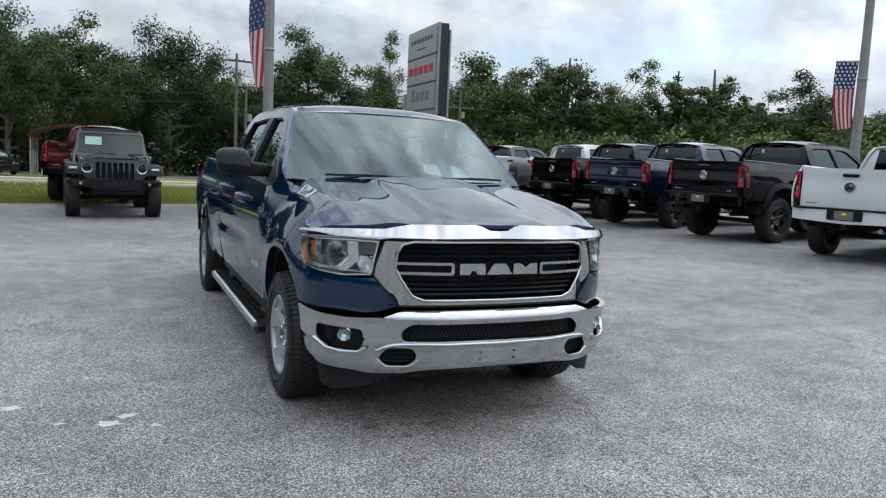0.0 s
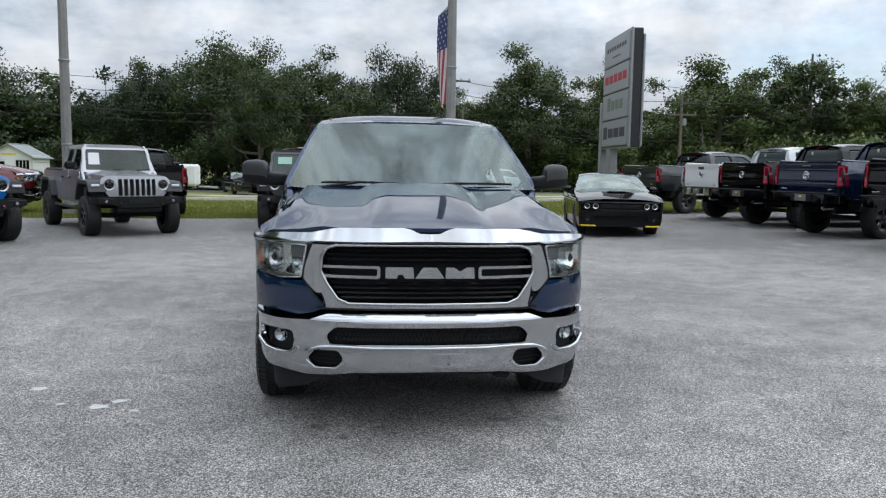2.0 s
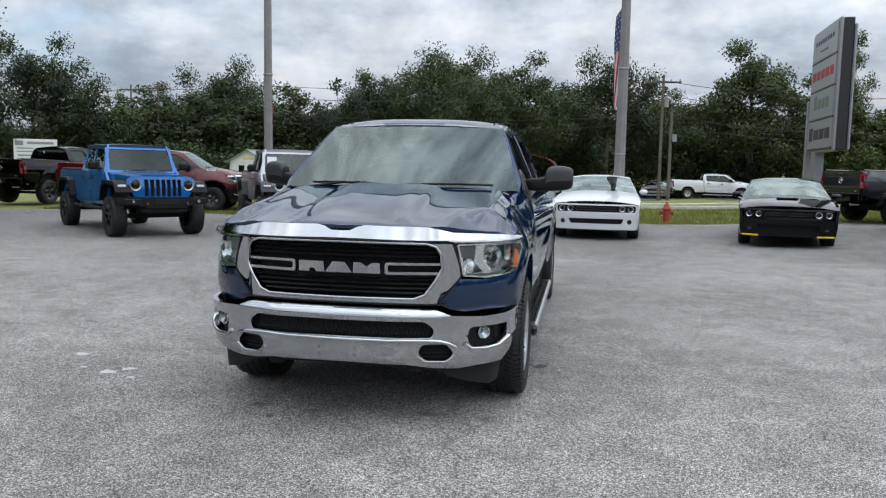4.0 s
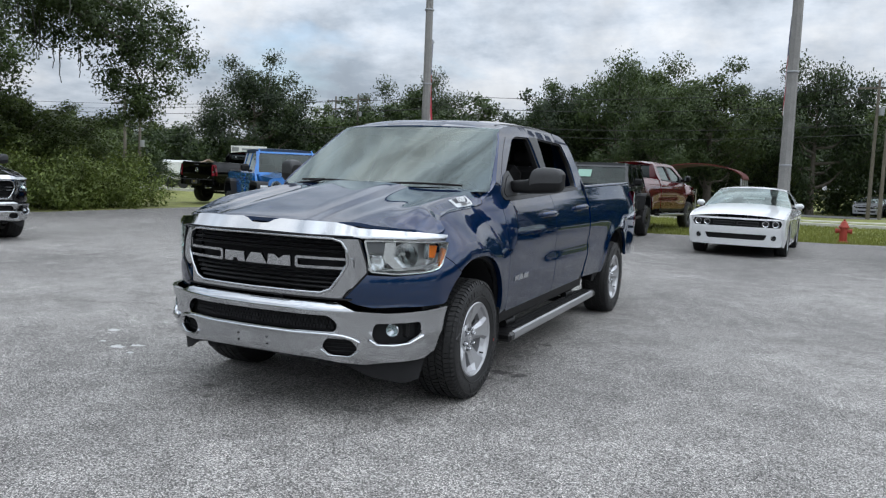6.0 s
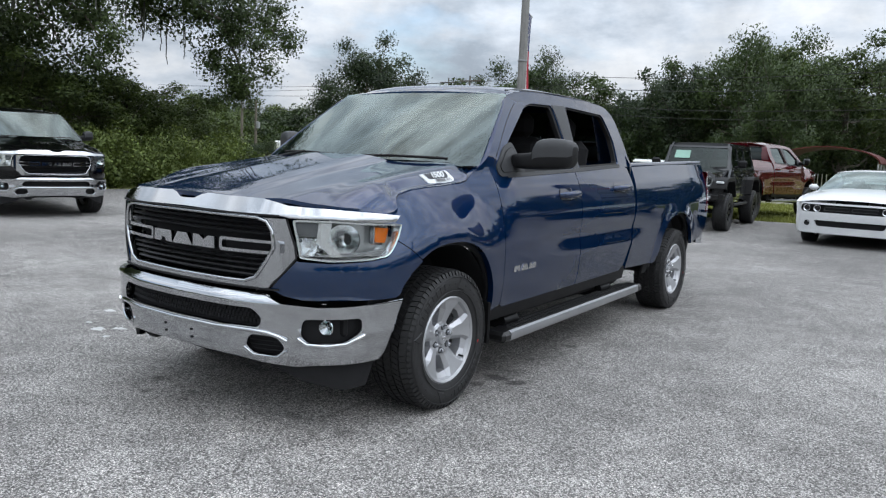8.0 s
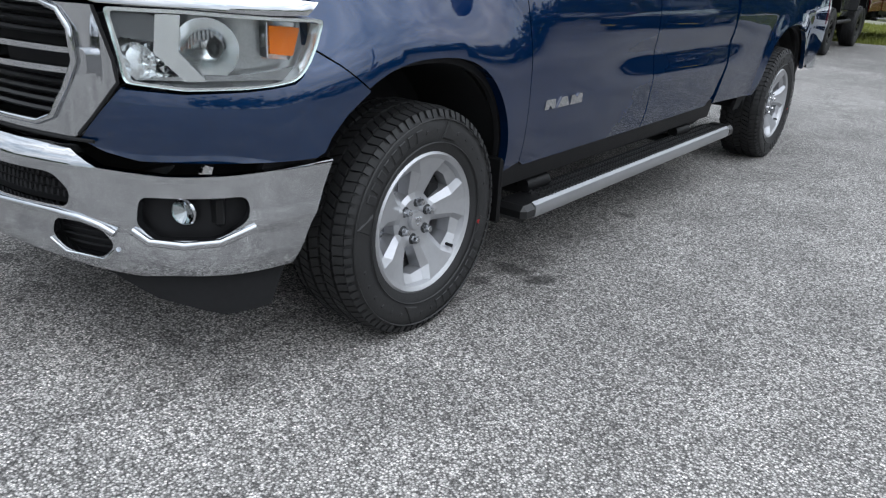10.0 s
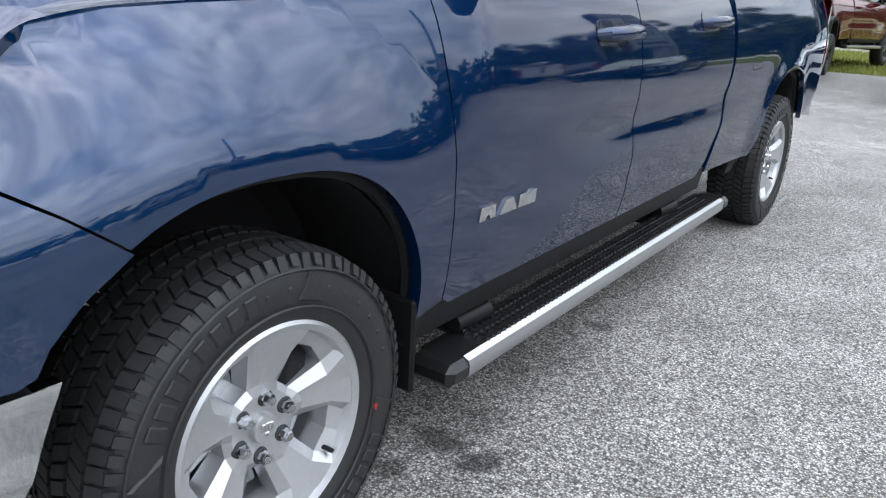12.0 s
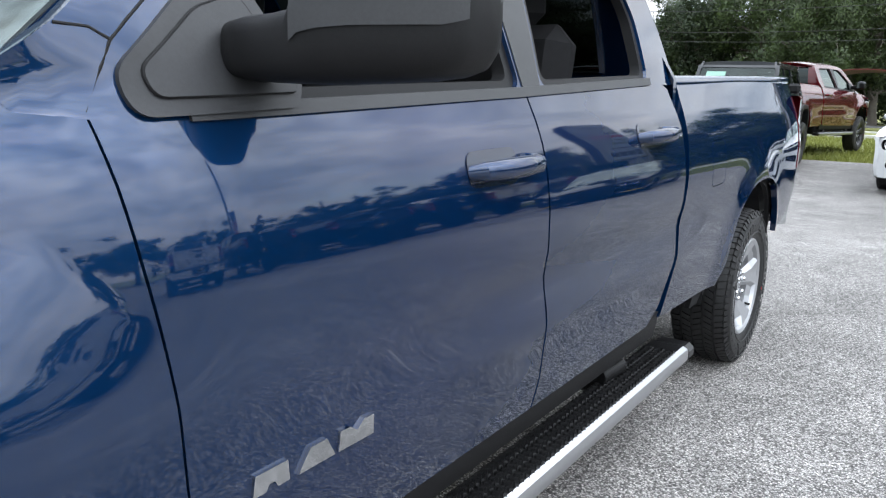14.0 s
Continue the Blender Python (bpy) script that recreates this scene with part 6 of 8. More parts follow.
def wheel(parent, x, y, r, w, rim, rim_mat, left, spokes=6):
    wh = new("wheel")
    wh.parent = parent
    wh.matrix_basis = Matrix.Translation((x, y, r - 0.006)) @ (Matrix.Identity(4) if left else Matrix.Rotation(math.pi, 4, "Z"))
    k = f"{r:.3f}_{w:.3f}_{rim:.3f}_{spokes}"
    ty = child("tyre", shared("tyre_" + k, lambda: tyre_mesh(r, w, rim), RUBBER, 50), wh)
    child("tread", shared("tread_" + k, lambda: tread_mesh(r, w, 36, 1.5), RUBBER, 20), ty)
    child("rim_barrel", shared("barrel_" + k + rim_mat.name, lambda: Mesh().lathe([(rim + 0.006, w * 0.42), (rim + 0.006, w * 0.46), (rim - 0.012, w * 0.44), (rim - 0.03, w * 0.1), (rim - 0.03, -w * 0.4)], seg=40), rim_mat), wh)

    def face():
        circ = [((rim - 0.008) * math.cos(2 * math.pi * i / 60), (rim - 0.008) * math.sin(2 * math.pi * i / 60)) for i in range(60)]
        holes = []
        for i in range(spokes):
            a = 2 * math.pi * (i + 0.5) / spokes
            q = math.pi / spokes * 0.62
            holes.append(rounded([(rr * math.cos(a + b), rr * math.sin(a + b)) for rr, b in ((rim * 0.42, -q * 0.5), (rim * 0.86, -q), (rim * 0.90, 0), (rim * 0.86, q), (rim * 0.42, q * 0.5))], 0.012, 2))
        return Mesh().panel(circ, lambda u, v, d: (w * 0.30 + 0.03 * step_(0.06, rim, math.hypot(u, v)) - d, u, v), 0.03, holes, 0.03)
    child("spoked_face", shared("face_" + k + rim_mat.name, face, rim_mat, 28), wh)
    child("hub_cap", shared("hub_" + rim_mat.name, lambda: Mesh().lathe([(0.045, 0.0), (0.042, 0.03), (0.0, 0.034)], seg=20), rim_mat), wh, Matrix.Translation((w * 0.30, 0, 0)))
    child("brake_disc", shared("disc_" + k, lambda: Mesh().lathe([(0.0, 0.01), (rim * 0.75, 0.01), (rim * 0.75, -0.01), (0.0, -0.01)], seg=30), DARK), wh)
    return wh


def jeep(m, finish, label, truck_bed, sticker=None, top=BLACKPL, rims=DARKALLOY, flare=BLACKPL, category="off-road car", roof=None):
    """A boxy off-road car: seven-slot grille, round lamps, flat flares, upright windshield."""
    T = thing("off_road_car", label, category, m)
    wb, R = (3.487 if truck_bed else 3.008), 0.415
    up = 0.06

    def pr(mesh, name, material, parent=T, lab="", smooth=35):
        mesh.part(name, material, parent, lab, smooth)
        mesh.mirror().part(name, material, parent, lab, smooth)

    # grille with slots and lamps
    slots = [rounded([(x - 0.038, 0.775), (x + 0.038, 0.775), (x + 0.040, 1.115), (x - 0.040, 1.115)], 0.018, 2) for x in [-0.333 + 0.111 * k for k in range(7)]]
    lamps = [[(sx * 0.535 + 0.112 * math.cos(2 * math.pi * k / 28), 1.0 + 0.112 * math.sin(2 * math.pi * k / 28)) for k in range(28)] for sx in (1, -1)]
    go = rounded([(-0.52, 0.735), (0.52, 0.735), (0.63, 0.86), (0.70, 1.00), (0.68, 1.12), (0.58, 1.175), (-0.58, 1.175), (-0.68, 1.12), (-0.70, 1.00), (-0.63, 0.86)], 0.04)

    def gm(x, z, d):
        return (x, -0.60 + 0.10 * (x / 0.68) ** 2 + 0.16 * max(0, z - 0.95) + d, z + up)
    gr = Mesh().panel(go, gm, 0.05, slots + lamps, 0.06).part("grille", finish, T, "seven-slot grille panel")
    Mesh().panel(go, lambda x, z, d: gm(x, z, 0.07 + d), 0.1, thick=0).part("grille_backing", DARK, gr)
    for sx in (1, -1):
        mm = Matrix.Translation(gm(sx * 0.535, 1.0, 0.0)) @ Matrix.Rotation(-math.pi / 2, 4, "Z")
        hl = Mesh().lathe([(0.0, -0.035), (0.05, -0.03), (0.092, 0.0), (0.110, 0.014), (0.112, -0.03)], mm, 28).part("headlamp", LAMPBACK, gr, "round headlamp")
        Mesh().lathe([(0.0, 0.018), (0.05, 0.014), (0.088, 0.0)], mm, 28).part("headlamp_lens", LENS, hl)
        Mesh().lathe([(0.09, -0.012), (0.085, -0.004), (0.03, 0.0), (0.0, 0.006)], mm, 20).part("projector", GLOSSBLK, hl)
    # hood
    ho = [(0.0, -0.53), (0.45, -0.51), (0.60, -0.46), (0.66, 0.10), (0.72, 0.70), (0.0, 0.74)]
    ho = ho + [(-x, y) for x, y in reversed(ho[1:-1])]

    def hz_(x, y):
        return 1.185 + 0.075 * (y + 0.53) / 1.25 + 0.028 * (1 - step_(0.34, 0.46, abs(x))) - 0.05 * (abs(x) / 0.72) ** 6 + up
    Mesh().panel(ho, lambda x, y, d: (x, y, hz_(x, y) - d), 0.06, thick=0.05).part("hood", finish, T, "", 45)
    pr(Mesh().panel([(-0.46, 0.95), (0.72, 0.95), (0.72, 1.225), (-0.46, 1.135)], lambda y, z, d: (0.61 + 0.11 * (y + 0.46) / 1.18 - d, y, z + up), 0.1, thick=0.03), "hood_side", finish)
    pr(Mesh().box((0.60, 0.28, 1.16 + up), (0.03, 0.07, 0.05), 0.01), "hood_latch", BLACKPL)
    # tub and doors
    ye = wb + (0.88 if truck_bed else 0.60)
    bed0 = 2.42 if truck_bed else ye
    tub = [(0.40, 0.56), (wb - 0.62, 0.58)] + arch(wb, 0.52, 0.52, 0.50, math.pi - 0.35, 0.35, 14, 0.42) + [(ye, 0.68), (ye, 1.26), (0.70, 1.26), (0.62, 1.20), (0.40, 1.00)]
    pr(Mesh().panel(tub, lambda y, z, d: (0.775 + 0.02 * math.sin(min(1, max(0, (z - 0.5) / 0.75)) * math.pi) - d, y, z + up), 0.08, thick=0.05), "body_side", finish)
    for y0, y1 in (((0.72, 1.68), (1.72, 2.34)) if truck_bed else ((0.72, 1.70), (1.74, 2.42))):
        d_ = Mesh().panel(rounded([(y0, 0.66), (y1, 0.66), (y1, 1.255), (y0, 1.255)], 0.05), lambda y, z, d: (0.808 - d, y, z + up), 0.1, thick=0.02)
        pr(d_, "door", finish)
        pr(Mesh().box((0.825, y1 - 0.13, 1.12 + up), (0.03, 0.15, 0.03), 0.01), "door_handle", BLACKPL)
        for zz_ in (0.85, 1.12):
            pr(Mesh().box((0.815, y0 + 0.02, zz_ + up), (0.03, 0.09, 0.05), 0.008), "door_hinge", finish)
    pr(Mesh().tube([(0.80, 0.55, 0.50 + up), (0.86, 0.75, 0.48 + up), (0.86, wb - 0.75, 0.48 + up), (0.80, wb - 0.6, 0.50 + up)], 0.035, 8), "rock_rail", BLACKPL)
    # flares
    fl = [(-0.56, 0.86), (-0.50, 1.00), (-0.38, 1.075), (0.30, 1.09), (0.44, 1.02), (0.62, 0.68), (0.56, 0.66), (0.38, 0.965), (0.28, 1.015), (-0.33, 1.0), (-0.44, 0.95), (-0.50, 0.85)]
    fm = Mesh().panel(fl, lambda y, z, d: (0.935 - d, y, z + up), 0.08, thick=0.34, back=True)
    pr(fm, "front_flare", flare)
    rl = [(wb - 0.62, 0.68), (wb - 0.46, 1.02), (wb - 0.32, 1.09), (wb + 0.32, 1.09), (wb + 0.46, 1.0), (wb + 0.60, 0.72), (wb + 0.54, 0.70), (wb + 0.40, 0.96), (wb + 0.28, 1.02), (wb - 0.28, 1.02), (wb - 0.40, 0.96), (wb - 0.56, 0.66)]
    pr(Mesh().panel(rl, lambda y, z, d: (0.935 - d, y, z + up), 0.08, thick=0.17, back=True), "rear_flare", flare)
    for sx in (1, -1):
        Mesh().box((sx * 0.80, -0.515, 0.985 + up), (0.16, 0.05, 0.05), 0.012).part("flare_lamp", WHITEPL, T)
        Mesh().box((sx * 0.66, 0.0, 0.80 + up), (0.06, 1.0, 0.45), 0.02).part("inner_fender", DARK, T)
    # bumpers
    bo = rounded([(-0.90, 0.625), (-0.50, 0.60), (-0.38, 0.545), (0.38, 0.545), (0.50, 0.60), (0.90, 0.625), (0.92, 0.73), (0.84, 0.755), (0.45, 0.765), (-0.45, 0.765), (-0.84, 0.755), (-0.92, 0.73)], 0.02)
    bh = rounded([(-0.28, 0.62), (0.28, 0.62), (0.28, 0.72), (-0.28, 0.72)], 0.02)
    fb = Mesh().panel(bo, lambda x, z, d: (x, -0.80 + 0.16 * (abs(x) / 0.92) ** 3 + d, z + up), 0.07, [], 0.16).part("front_bumper", BLACKPL, T, "black steel front bumper")
    Mesh().box((0, -0.808, 0.67 + up), (0.50, 0.012, 0.10), 0.004).part("winch_plate", DARK, fb)
    Mesh().box((0, -0.62, 0.50 + up), (0.9, 0.25, 0.12), 0.04).part("skid_plate", DARK, fb)
    for sx in (1, -1):
        mm = Matrix.Translation((sx * 0.66, -0.752, 0.68 + up)) @ Matrix.Rotation(-math.pi / 2, 4, "Z")
        Mesh().box((sx * 0.66, -0.768, 0.68 + up), (0.34, 0.014, 0.105), 0.006).part("fog_pocket", GLOSSBLK, fb)
        mm = Matrix.Translation((0, -0.022, 0)) @ mm
        Mesh().lathe([(0.0, 0.012), (0.028, 0.01), (0.032, -0.01)], mm, 18).part("fog_lamp", STEEL, fb)
        Mesh().lathe([(0.035, 0.006), (0.045, 0.012), (0.045, -0.01)], mm, 18).part("fog_ring", BLACKPL, fb)
        Mesh().tube([(sx * 0.40, -0.80, 0.60 + up), (sx * 0.40, -0.86, 0.62 + up), (sx * 0.40, -0.80, 0.66 + up)], 0.012, 6).part("tow_hook", REDP if finish == BLUEP else BLACKPL, fb)
    Mesh().box((0, ye + 0.10, 0.66 + up), (1.7, 0.18, 0.18), 0.04).part("rear_bumper", BLACKPL, T)
    # windshield and cab
    def wsm(x, v, d):
        return (x * (0.70 - 0.045 * v), 0.70 + 0.24 * v + d, 1.25 + 0.505 * v + up)
    fr_o, fr_i = [(-1.05, -0.03), (1.05, -0.03), (1.05, 1.03), (-1.05, 1.03)], rounded([(-0.96, 0.07), (0.96, 0.07), (0.955, 0.945), (-0.955, 0.945)], 0.05)
    wf = Mesh().panel(fr_o, wsm, 0.15, [fr_i], 0.05).part("windshield_frame", finish, T)
    wg = Mesh().panel(fr_i, lambda x, v, d: wsm(x, v, d + 0.015), 0.2, thick=0.004).part("windshield", JEEPGLASS, wf, "", 60)
    wg.visible_shadow = False
    for x0 in (-0.35, 0.25):
        Mesh().tube([wsm(x0 / 0.7, 0.05, -0.02), wsm((x0 + 0.42) / 0.7, 0.11, -0.03)], 0.009, 5).part("wiper", BLACKPL, T)
    if sticker:
        Mesh().panel(sticker[1], lambda x, v, d: wsm(x, v, d - 0.006), 0.2, thick=0.002).part("window_sticker", sticker[0], T, "paper price sticker inside the windshield")
    yc = bed0 if truck_bed else ye - 0.08
    cs = [(0.72, 1.26), (yc, 1.26), (yc - 0.06, 1.80), (0.98, 1.83), (0.94, 1.79)]
    w1 = rounded([(0.86, 1.30), (1.62, 1.30), (1.60, 1.74), (1.06, 1.74)], 0.04)
    w2 = rounded([(1.72, 1.30), (yc - 0.16 if truck_bed else 2.40, 1.30), (yc - 0.22 if truck_bed else 2.38, 1.74), (1.72, 1.74)], 0.04)
    hs = [w1, w2] + ([] if truck_bed else [rounded([(2.55, 1.32), (yc - 0.12, 1.32), (yc - 0.16, 1.72), (2.55, 1.72)], 0.04)])
    cm = lambda y, z, d: (0.775 - 0.14 * max(0, (z - 1.26)) / 0.55 - d, y, z + up)
    pr(Mesh().panel(cs, cm, 0.1, hs, 0.04), "cab_side", top)
    for h in hs:
        gl = Mesh().panel(h, lambda y, z, d: cm(y, z, d + 0.015), 0.2, thick=0.004)
        for q in (gl, gl.mirror()):
            q.part("side_glass", CARGLASS if truck_bed else TINT, T, "", 60).visible_shadow = False
    ro = rounded([(-0.66, 0.95), (0.66, 0.95), (0.66, yc - 0.05), (-0.66, yc - 0.05)], 0.06)
    Mesh().panel(ro, lambda x, y, d: (x, y, 1.835 - 0.035 * (abs(x) / 0.66) ** 4 + 0.02 * step_(0.95, 1.5, y) + up - d), 0.12, thick=0.085).part("hardtop", roof or top, T, "", 45)
    Mesh().panel([(-0.70, 1.26), (0.70, 1.26), (0.64, 1.82), (-0.64, 1.82)], lambda x, z, d: (x, yc - 0.06 * (z - 1.26) / 0.55 - d, z + up), 0.2, [[(-0.52, 1.34), (0.52, 1.34), (0.50, 1.72), (-0.50, 1.72)]], 0.04, flip=True).part("cab_back", top, T)
    if truck_bed:
        Mesh().box((0, (bed0 + ye) / 2 + 0.02, 1.28 + up), (1.50, ye - bed0 - 0.06, 0.05), 0.02).part("bed_cover", BLACKPL, T)
    Mesh().box((0, ye - 0.02, 0.98 + up), (1.52, 0.06, 0.58), 0.03).part("tailgate", finish, T)
    for sx in (1, -1):
        Mesh().box((sx * 0.72, ye + 0.03, 1.05 + up), (0.12, 0.05, 0.22), 0.02).part("tail_lamp", REDLENS, T)
        mo = Mesh().box((sx * 0.96, 0.86, 1.38 + up), (0.20, 0.10, 0.17), 0.04).part("door_mirror", BLACKPL, T)
        Mesh().box((sx * 0.84, 0.86, 1.31 + up), (0.10, 0.06, 0.06), 0.02).part("mirror_arm", BLACKPL, mo)
        for row, y in enumerate((1.35, 2.15)):
            Mesh().box((sx * 0.36, y + 0.18, 1.15 + up), (0.48, 0.14, 0.62), 0.05).part("seat_back", CLOTH, T)
            Mesh().box((sx * 0.36, y + 0.22, 1.56 + up), (0.24, 0.09, 0.16), 0.04).part("headrest", CLOTH, T)
    Mesh().box((0, 0.86, 1.15 + up), (1.36, 0.25, 0.22), 0.05).part("dashboard", BLACKPL, T)
    Mesh().box((0, wb / 2, 0.62 + up), (1.40, wb + 0.6, 0.12), 0.03).part("floor_pan", DARK, T)
    for y in (0, wb):
        Mesh().tube([(-0.7, y, R), (0.7, y, R)], 0.05, 8).part("axle", DARK, T)
        for sx in (1, -1):
            wheel(T, sx * 0.80, y, R, 0.285, 0.225, rims, sx > 0, 7)
    return T


jeep(place(-1.8, 13.45, -87), GREYP, "dark grey boxy off-road car with green windshield sticker", False, (MINT, [(-0.78, 0.45), (-0.28, 0.45), (-0.28, 0.80), (-0.78, 0.80)]), GREYP)
jeep(place(-5.22, 11.83, -58), SILVERP, "steel grey boxy off-road pickup with white windshield sticker", True, (PAPER, [(-0.88, 0.30), (-0.55, 0.30), (-0.55, 0.80), (-0.88, 0.80)]), SILVERP, DARKALLOY, GREYPL, "pickup truck")
jeep(place(-7.56, 9.6, -40), BLUEP, "bright blue boxy off-road pickup with dark blue roof", True, None, BLUEP, DARKALLOY, BLACKPL, "pickup truck", ROOFBLUE)


def coupe(m, finish, label, scoop, guards):
    """A wide two-door muscle coupe with four round lamps in a slot grille."""
    T = thing("coupe", label, "car", m)
    wb, R = 2.946, 0.352

    def cx(y, z):
        x = 0.945 - 0.10 * max(0, -0.45 - y) ** 1.5 - 0.05 * max(0, y - 3.3) ** 1.5
        x += 0.018 * math.exp(-((z - 0.78) / 0.08) ** 2) - 0.03 * step_(0.45, 0.22, z)
        if z > 0.90:
            x -= 0.03 * step_(0.90, 0.98, z) + 0.50 * max(0.0, z - 0.97)
        return x

    def pr(mesh, name, material, parent=T, lab="", smooth=40):
        mesh.part(name, material, parent, lab, smooth)
        mesh.mirror().part(name, material, parent, lab, smooth)
    top = [(-0.86, 0.80), (-0.55, 0.875), (0.0, 0.93), (0.55, 0.965), (0.80, 0.985), (1.10, 1.00)]
    low = [(3.2, 1.03), (3.7, 1.03), (3.92, 0.98), (3.96, 0.60), (3.90, 0.32)]
    body = top + low + arch(wb, 0.40, 0.40, 0.375, 0.0, math.pi, 16, 0.33) + [(2.4, 0.20), (0.5, 0.19)] + arch(0, 0.40, 0.40, 0.375, 0.0, math.pi, 16, 0.33) + [(-0.62, 0.22), (-0.80, 0.26), (-0.86, 0.50)]
    on = lambda y, z, d: (cx(y, z) - d, y, z)
    pr(Mesh().panel(body, on, 0.06, thick=0.05), "body_side", finish)
    line = [(0.62, 0.94), (0.64, 0.40), (0.72, 0.27), (2.02, 0.27), (2.10, 0.40), (2.12, 0.97)]
    pr(Mesh().tube([on(y, z, -0.001) for y, z in dense(line, 0.08)[:-18]], 0.004, 4), "door_seam", DARK)
    pr(Mesh().box((0.965, 1.85, 0.84), (0.025, 0.17, 0.03), 0.008), "door_handle", finish)
    # strips across from side to side
    def across(pts, name, material, crown, smooth=50, inset=0.0, lab=""):
        me, cols = Mesh(), [-1, -0.96, -0.85, -0.6, -0.3, 0, 0.3, 0.6, 0.85, 0.96, 1]
        for y, z in pts:
            w = cx(y, z) - inset
            me.v += [(c * w, y, z + crown * (1 - abs(c) ** 3)) for c in cols]
        n = len(cols)
        for i in range(len(pts) - 1):
            me.f += [(i * n + k, i * n + k + 1, (i + 1) * n + k + 1, (i + 1) * n + k) for k in range(n - 1)]
        return me.part(name, material, T, lab, smooth)
    across([(-0.86, 0.785), (-0.70, 0.825), (-0.35, 0.882), (0.1, 0.932), (0.55, 0.972), (0.74, 0.986)], "hood", finish, 0.075)
    across([(0.72, 0.985), (1.0, 1.12), (1.30, 1.25), (1.58, 1.345)], "windshield", CARGLASS, 0.06, 60).visible_shadow = False
    across([(1.56, 1.345), (1.75, 1.375), (2.1, 1.385), (2.45, 1.35)], "roof", finish, 0.055)
    across([(2.45, 1.35), (2.8, 1.22), (3.15, 1.08)], "rear_window", TINT, 0.05, 60)
    across([(3.12, 1.06), (3.5, 1.05), (3.86, 1.04), (3.95, 0.98)], "trunk_lid", finish, 0.04)
    across([(3.95, 0.98), (3.99, 0.70), (3.95, 0.35)], "rear_panel", finish, 0.0)
    gh = [(0.74, 0.985), (1.0, 1.115), (1.30, 1.245), (1.58, 1.34), (1.75, 1.37), (2.1, 1.38), (2.45, 1.345), (2.8, 1.215), (3.2, 1.035), (1.1, 1.0)]
    win = rounded([(1.12, 1.02), (2.55, 1.06), (2.45, 1.26), (2.1, 1.32), (1.75, 1.315), (1.45, 1.24)], 0.03)
    pr(Mesh().panel(gh, on, 0.06, [win], 0.03), "roof_side", finish)
    gl = Mesh().panel(win, lambda y, z, d: on(y, z, d + 0.012), 0.1, thick=0.003)
    pr(gl, "side_glass", TINT)
    # nose
    def nz(x, z, d):
        c = abs(x) / 0.91
        return (x, -0.985 + 0.15 * c ** 3 + 0.03 * abs(z - 0.60) / 0.3 + 0.18 * max(0, z - 0.76) + d, z)
    fo = rounded([(-0.86, 0.24), (0.86, 0.24), (0.90, 0.50), (0.90, 0.74), (0.87, 0.80), (-0.87, 0.80), (-0.90, 0.74), (-0.90, 0.50)], 0.03)
    slot = rounded([(-0.83, 0.625), (0.83, 0.625), (0.86, 0.70), (0.83, 0.768), (-0.83, 0.768), (-0.86, 0.70)], 0.03)
    lowg = rounded([(-0.55, 0.37), (0.55, 0.37), (0.60, 0.48), (-0.60, 0.48)], 0.03)
    fa = Mesh().panel(fo, nz, 0.05, [slot, lowg], 0.08).part("nose_panel", finish, T, "front panel with a slot grille", 45)
    Mesh().panel(fo, lambda x, z, d: nz(x, z, d + 0.07), 0.15, thick=0).part("grille_backing", DARK, fa)
    for sx in (1, -1):
        for x in (0.56, 0.745):
            mm = Matrix.Translation(nz(sx * x, 0.695, 0.01)) @ Matrix.Rotation(-math.pi / 2 + sx * 0.15, 4, "Z")
            hl = Mesh().lathe([(0.0, -0.01), (0.04, -0.005), (0.058, 0.012), (0.066, 0.012), (0.066, -0.03)], mm, 24).part("headlamp", CHROME, fa, "round headlamp")
            Mesh().lathe([(0.0, 0.006), (0.042, 0.0)], mm, 20).part("headlamp_bulb", GLOSSBLK, hl)
        mm = Matrix.Translation(nz(sx * 0.72, 0.42, -0.002)) @ Matrix.Rotation(-math.pi / 2 + sx * 0.2, 4, "Z")
        Mesh().lathe([(0.0, 0.004), (0.04, 0.002), (0.05, 0.008), (0.055, -0.01)], mm, 18).part("fog_lamp", GLOSSBLK, fa)
        Mesh().box((sx * 0.23, -0.945, 0.695), (0.40, 0.02, 0.05), 0.01).part("grille_insert", BLACKPL, fa)
        ring = [(sx * 0.23 + a * 0.205, 0.695 + b * 0.03) for a, b in ((-1, -1), (1, -1), (1, 1), (-1, 1))]
        Mesh().tube([nz(x, z, 0.02) for x, z in ring + ring[:1]], 0.005, 5).part("grille_ring", GREYPL, fa)
        if guards:
            Mesh().tube([nz(sx * x, 0.255, -0.012) for x in (0.55, 0.68, 0.78, 0.85)] + [(sx * 0.895, -0.70, 0.26)], 0.018, 6).part("lip_guard", YELLOW, fa, "yellow shipping guard")
        mo = Mesh().box((sx * 1.04, 1.02, 1.04), (0.19, 0.10, 0.12), 0.045).part("door_mirror", finish, T, smooth=60)
        Mesh().box((sx * 0.92, 1.03, 1.0), (0.12, 0.05, 0.04), 0.015).part("mirror_arm", BLACKPL, mo)
        Mesh().box((sx * 0.6, 4.0, 0.86), (0.5, 0.03, 0.10), 0.012).part("tail_lamp", REDLENS, T)
        Mesh().box((sx * 0.36, 1.9, 0.86), (0.48, 0.16, 0.55), 0.06).part("seat_back", CLOTH, T)
        Mesh().box((sx * 0.36, 1.95, 1.17), (0.24, 0.09, 0.14), 0.04).part("headrest", CLOTH, T)
        if scoop:
            continue
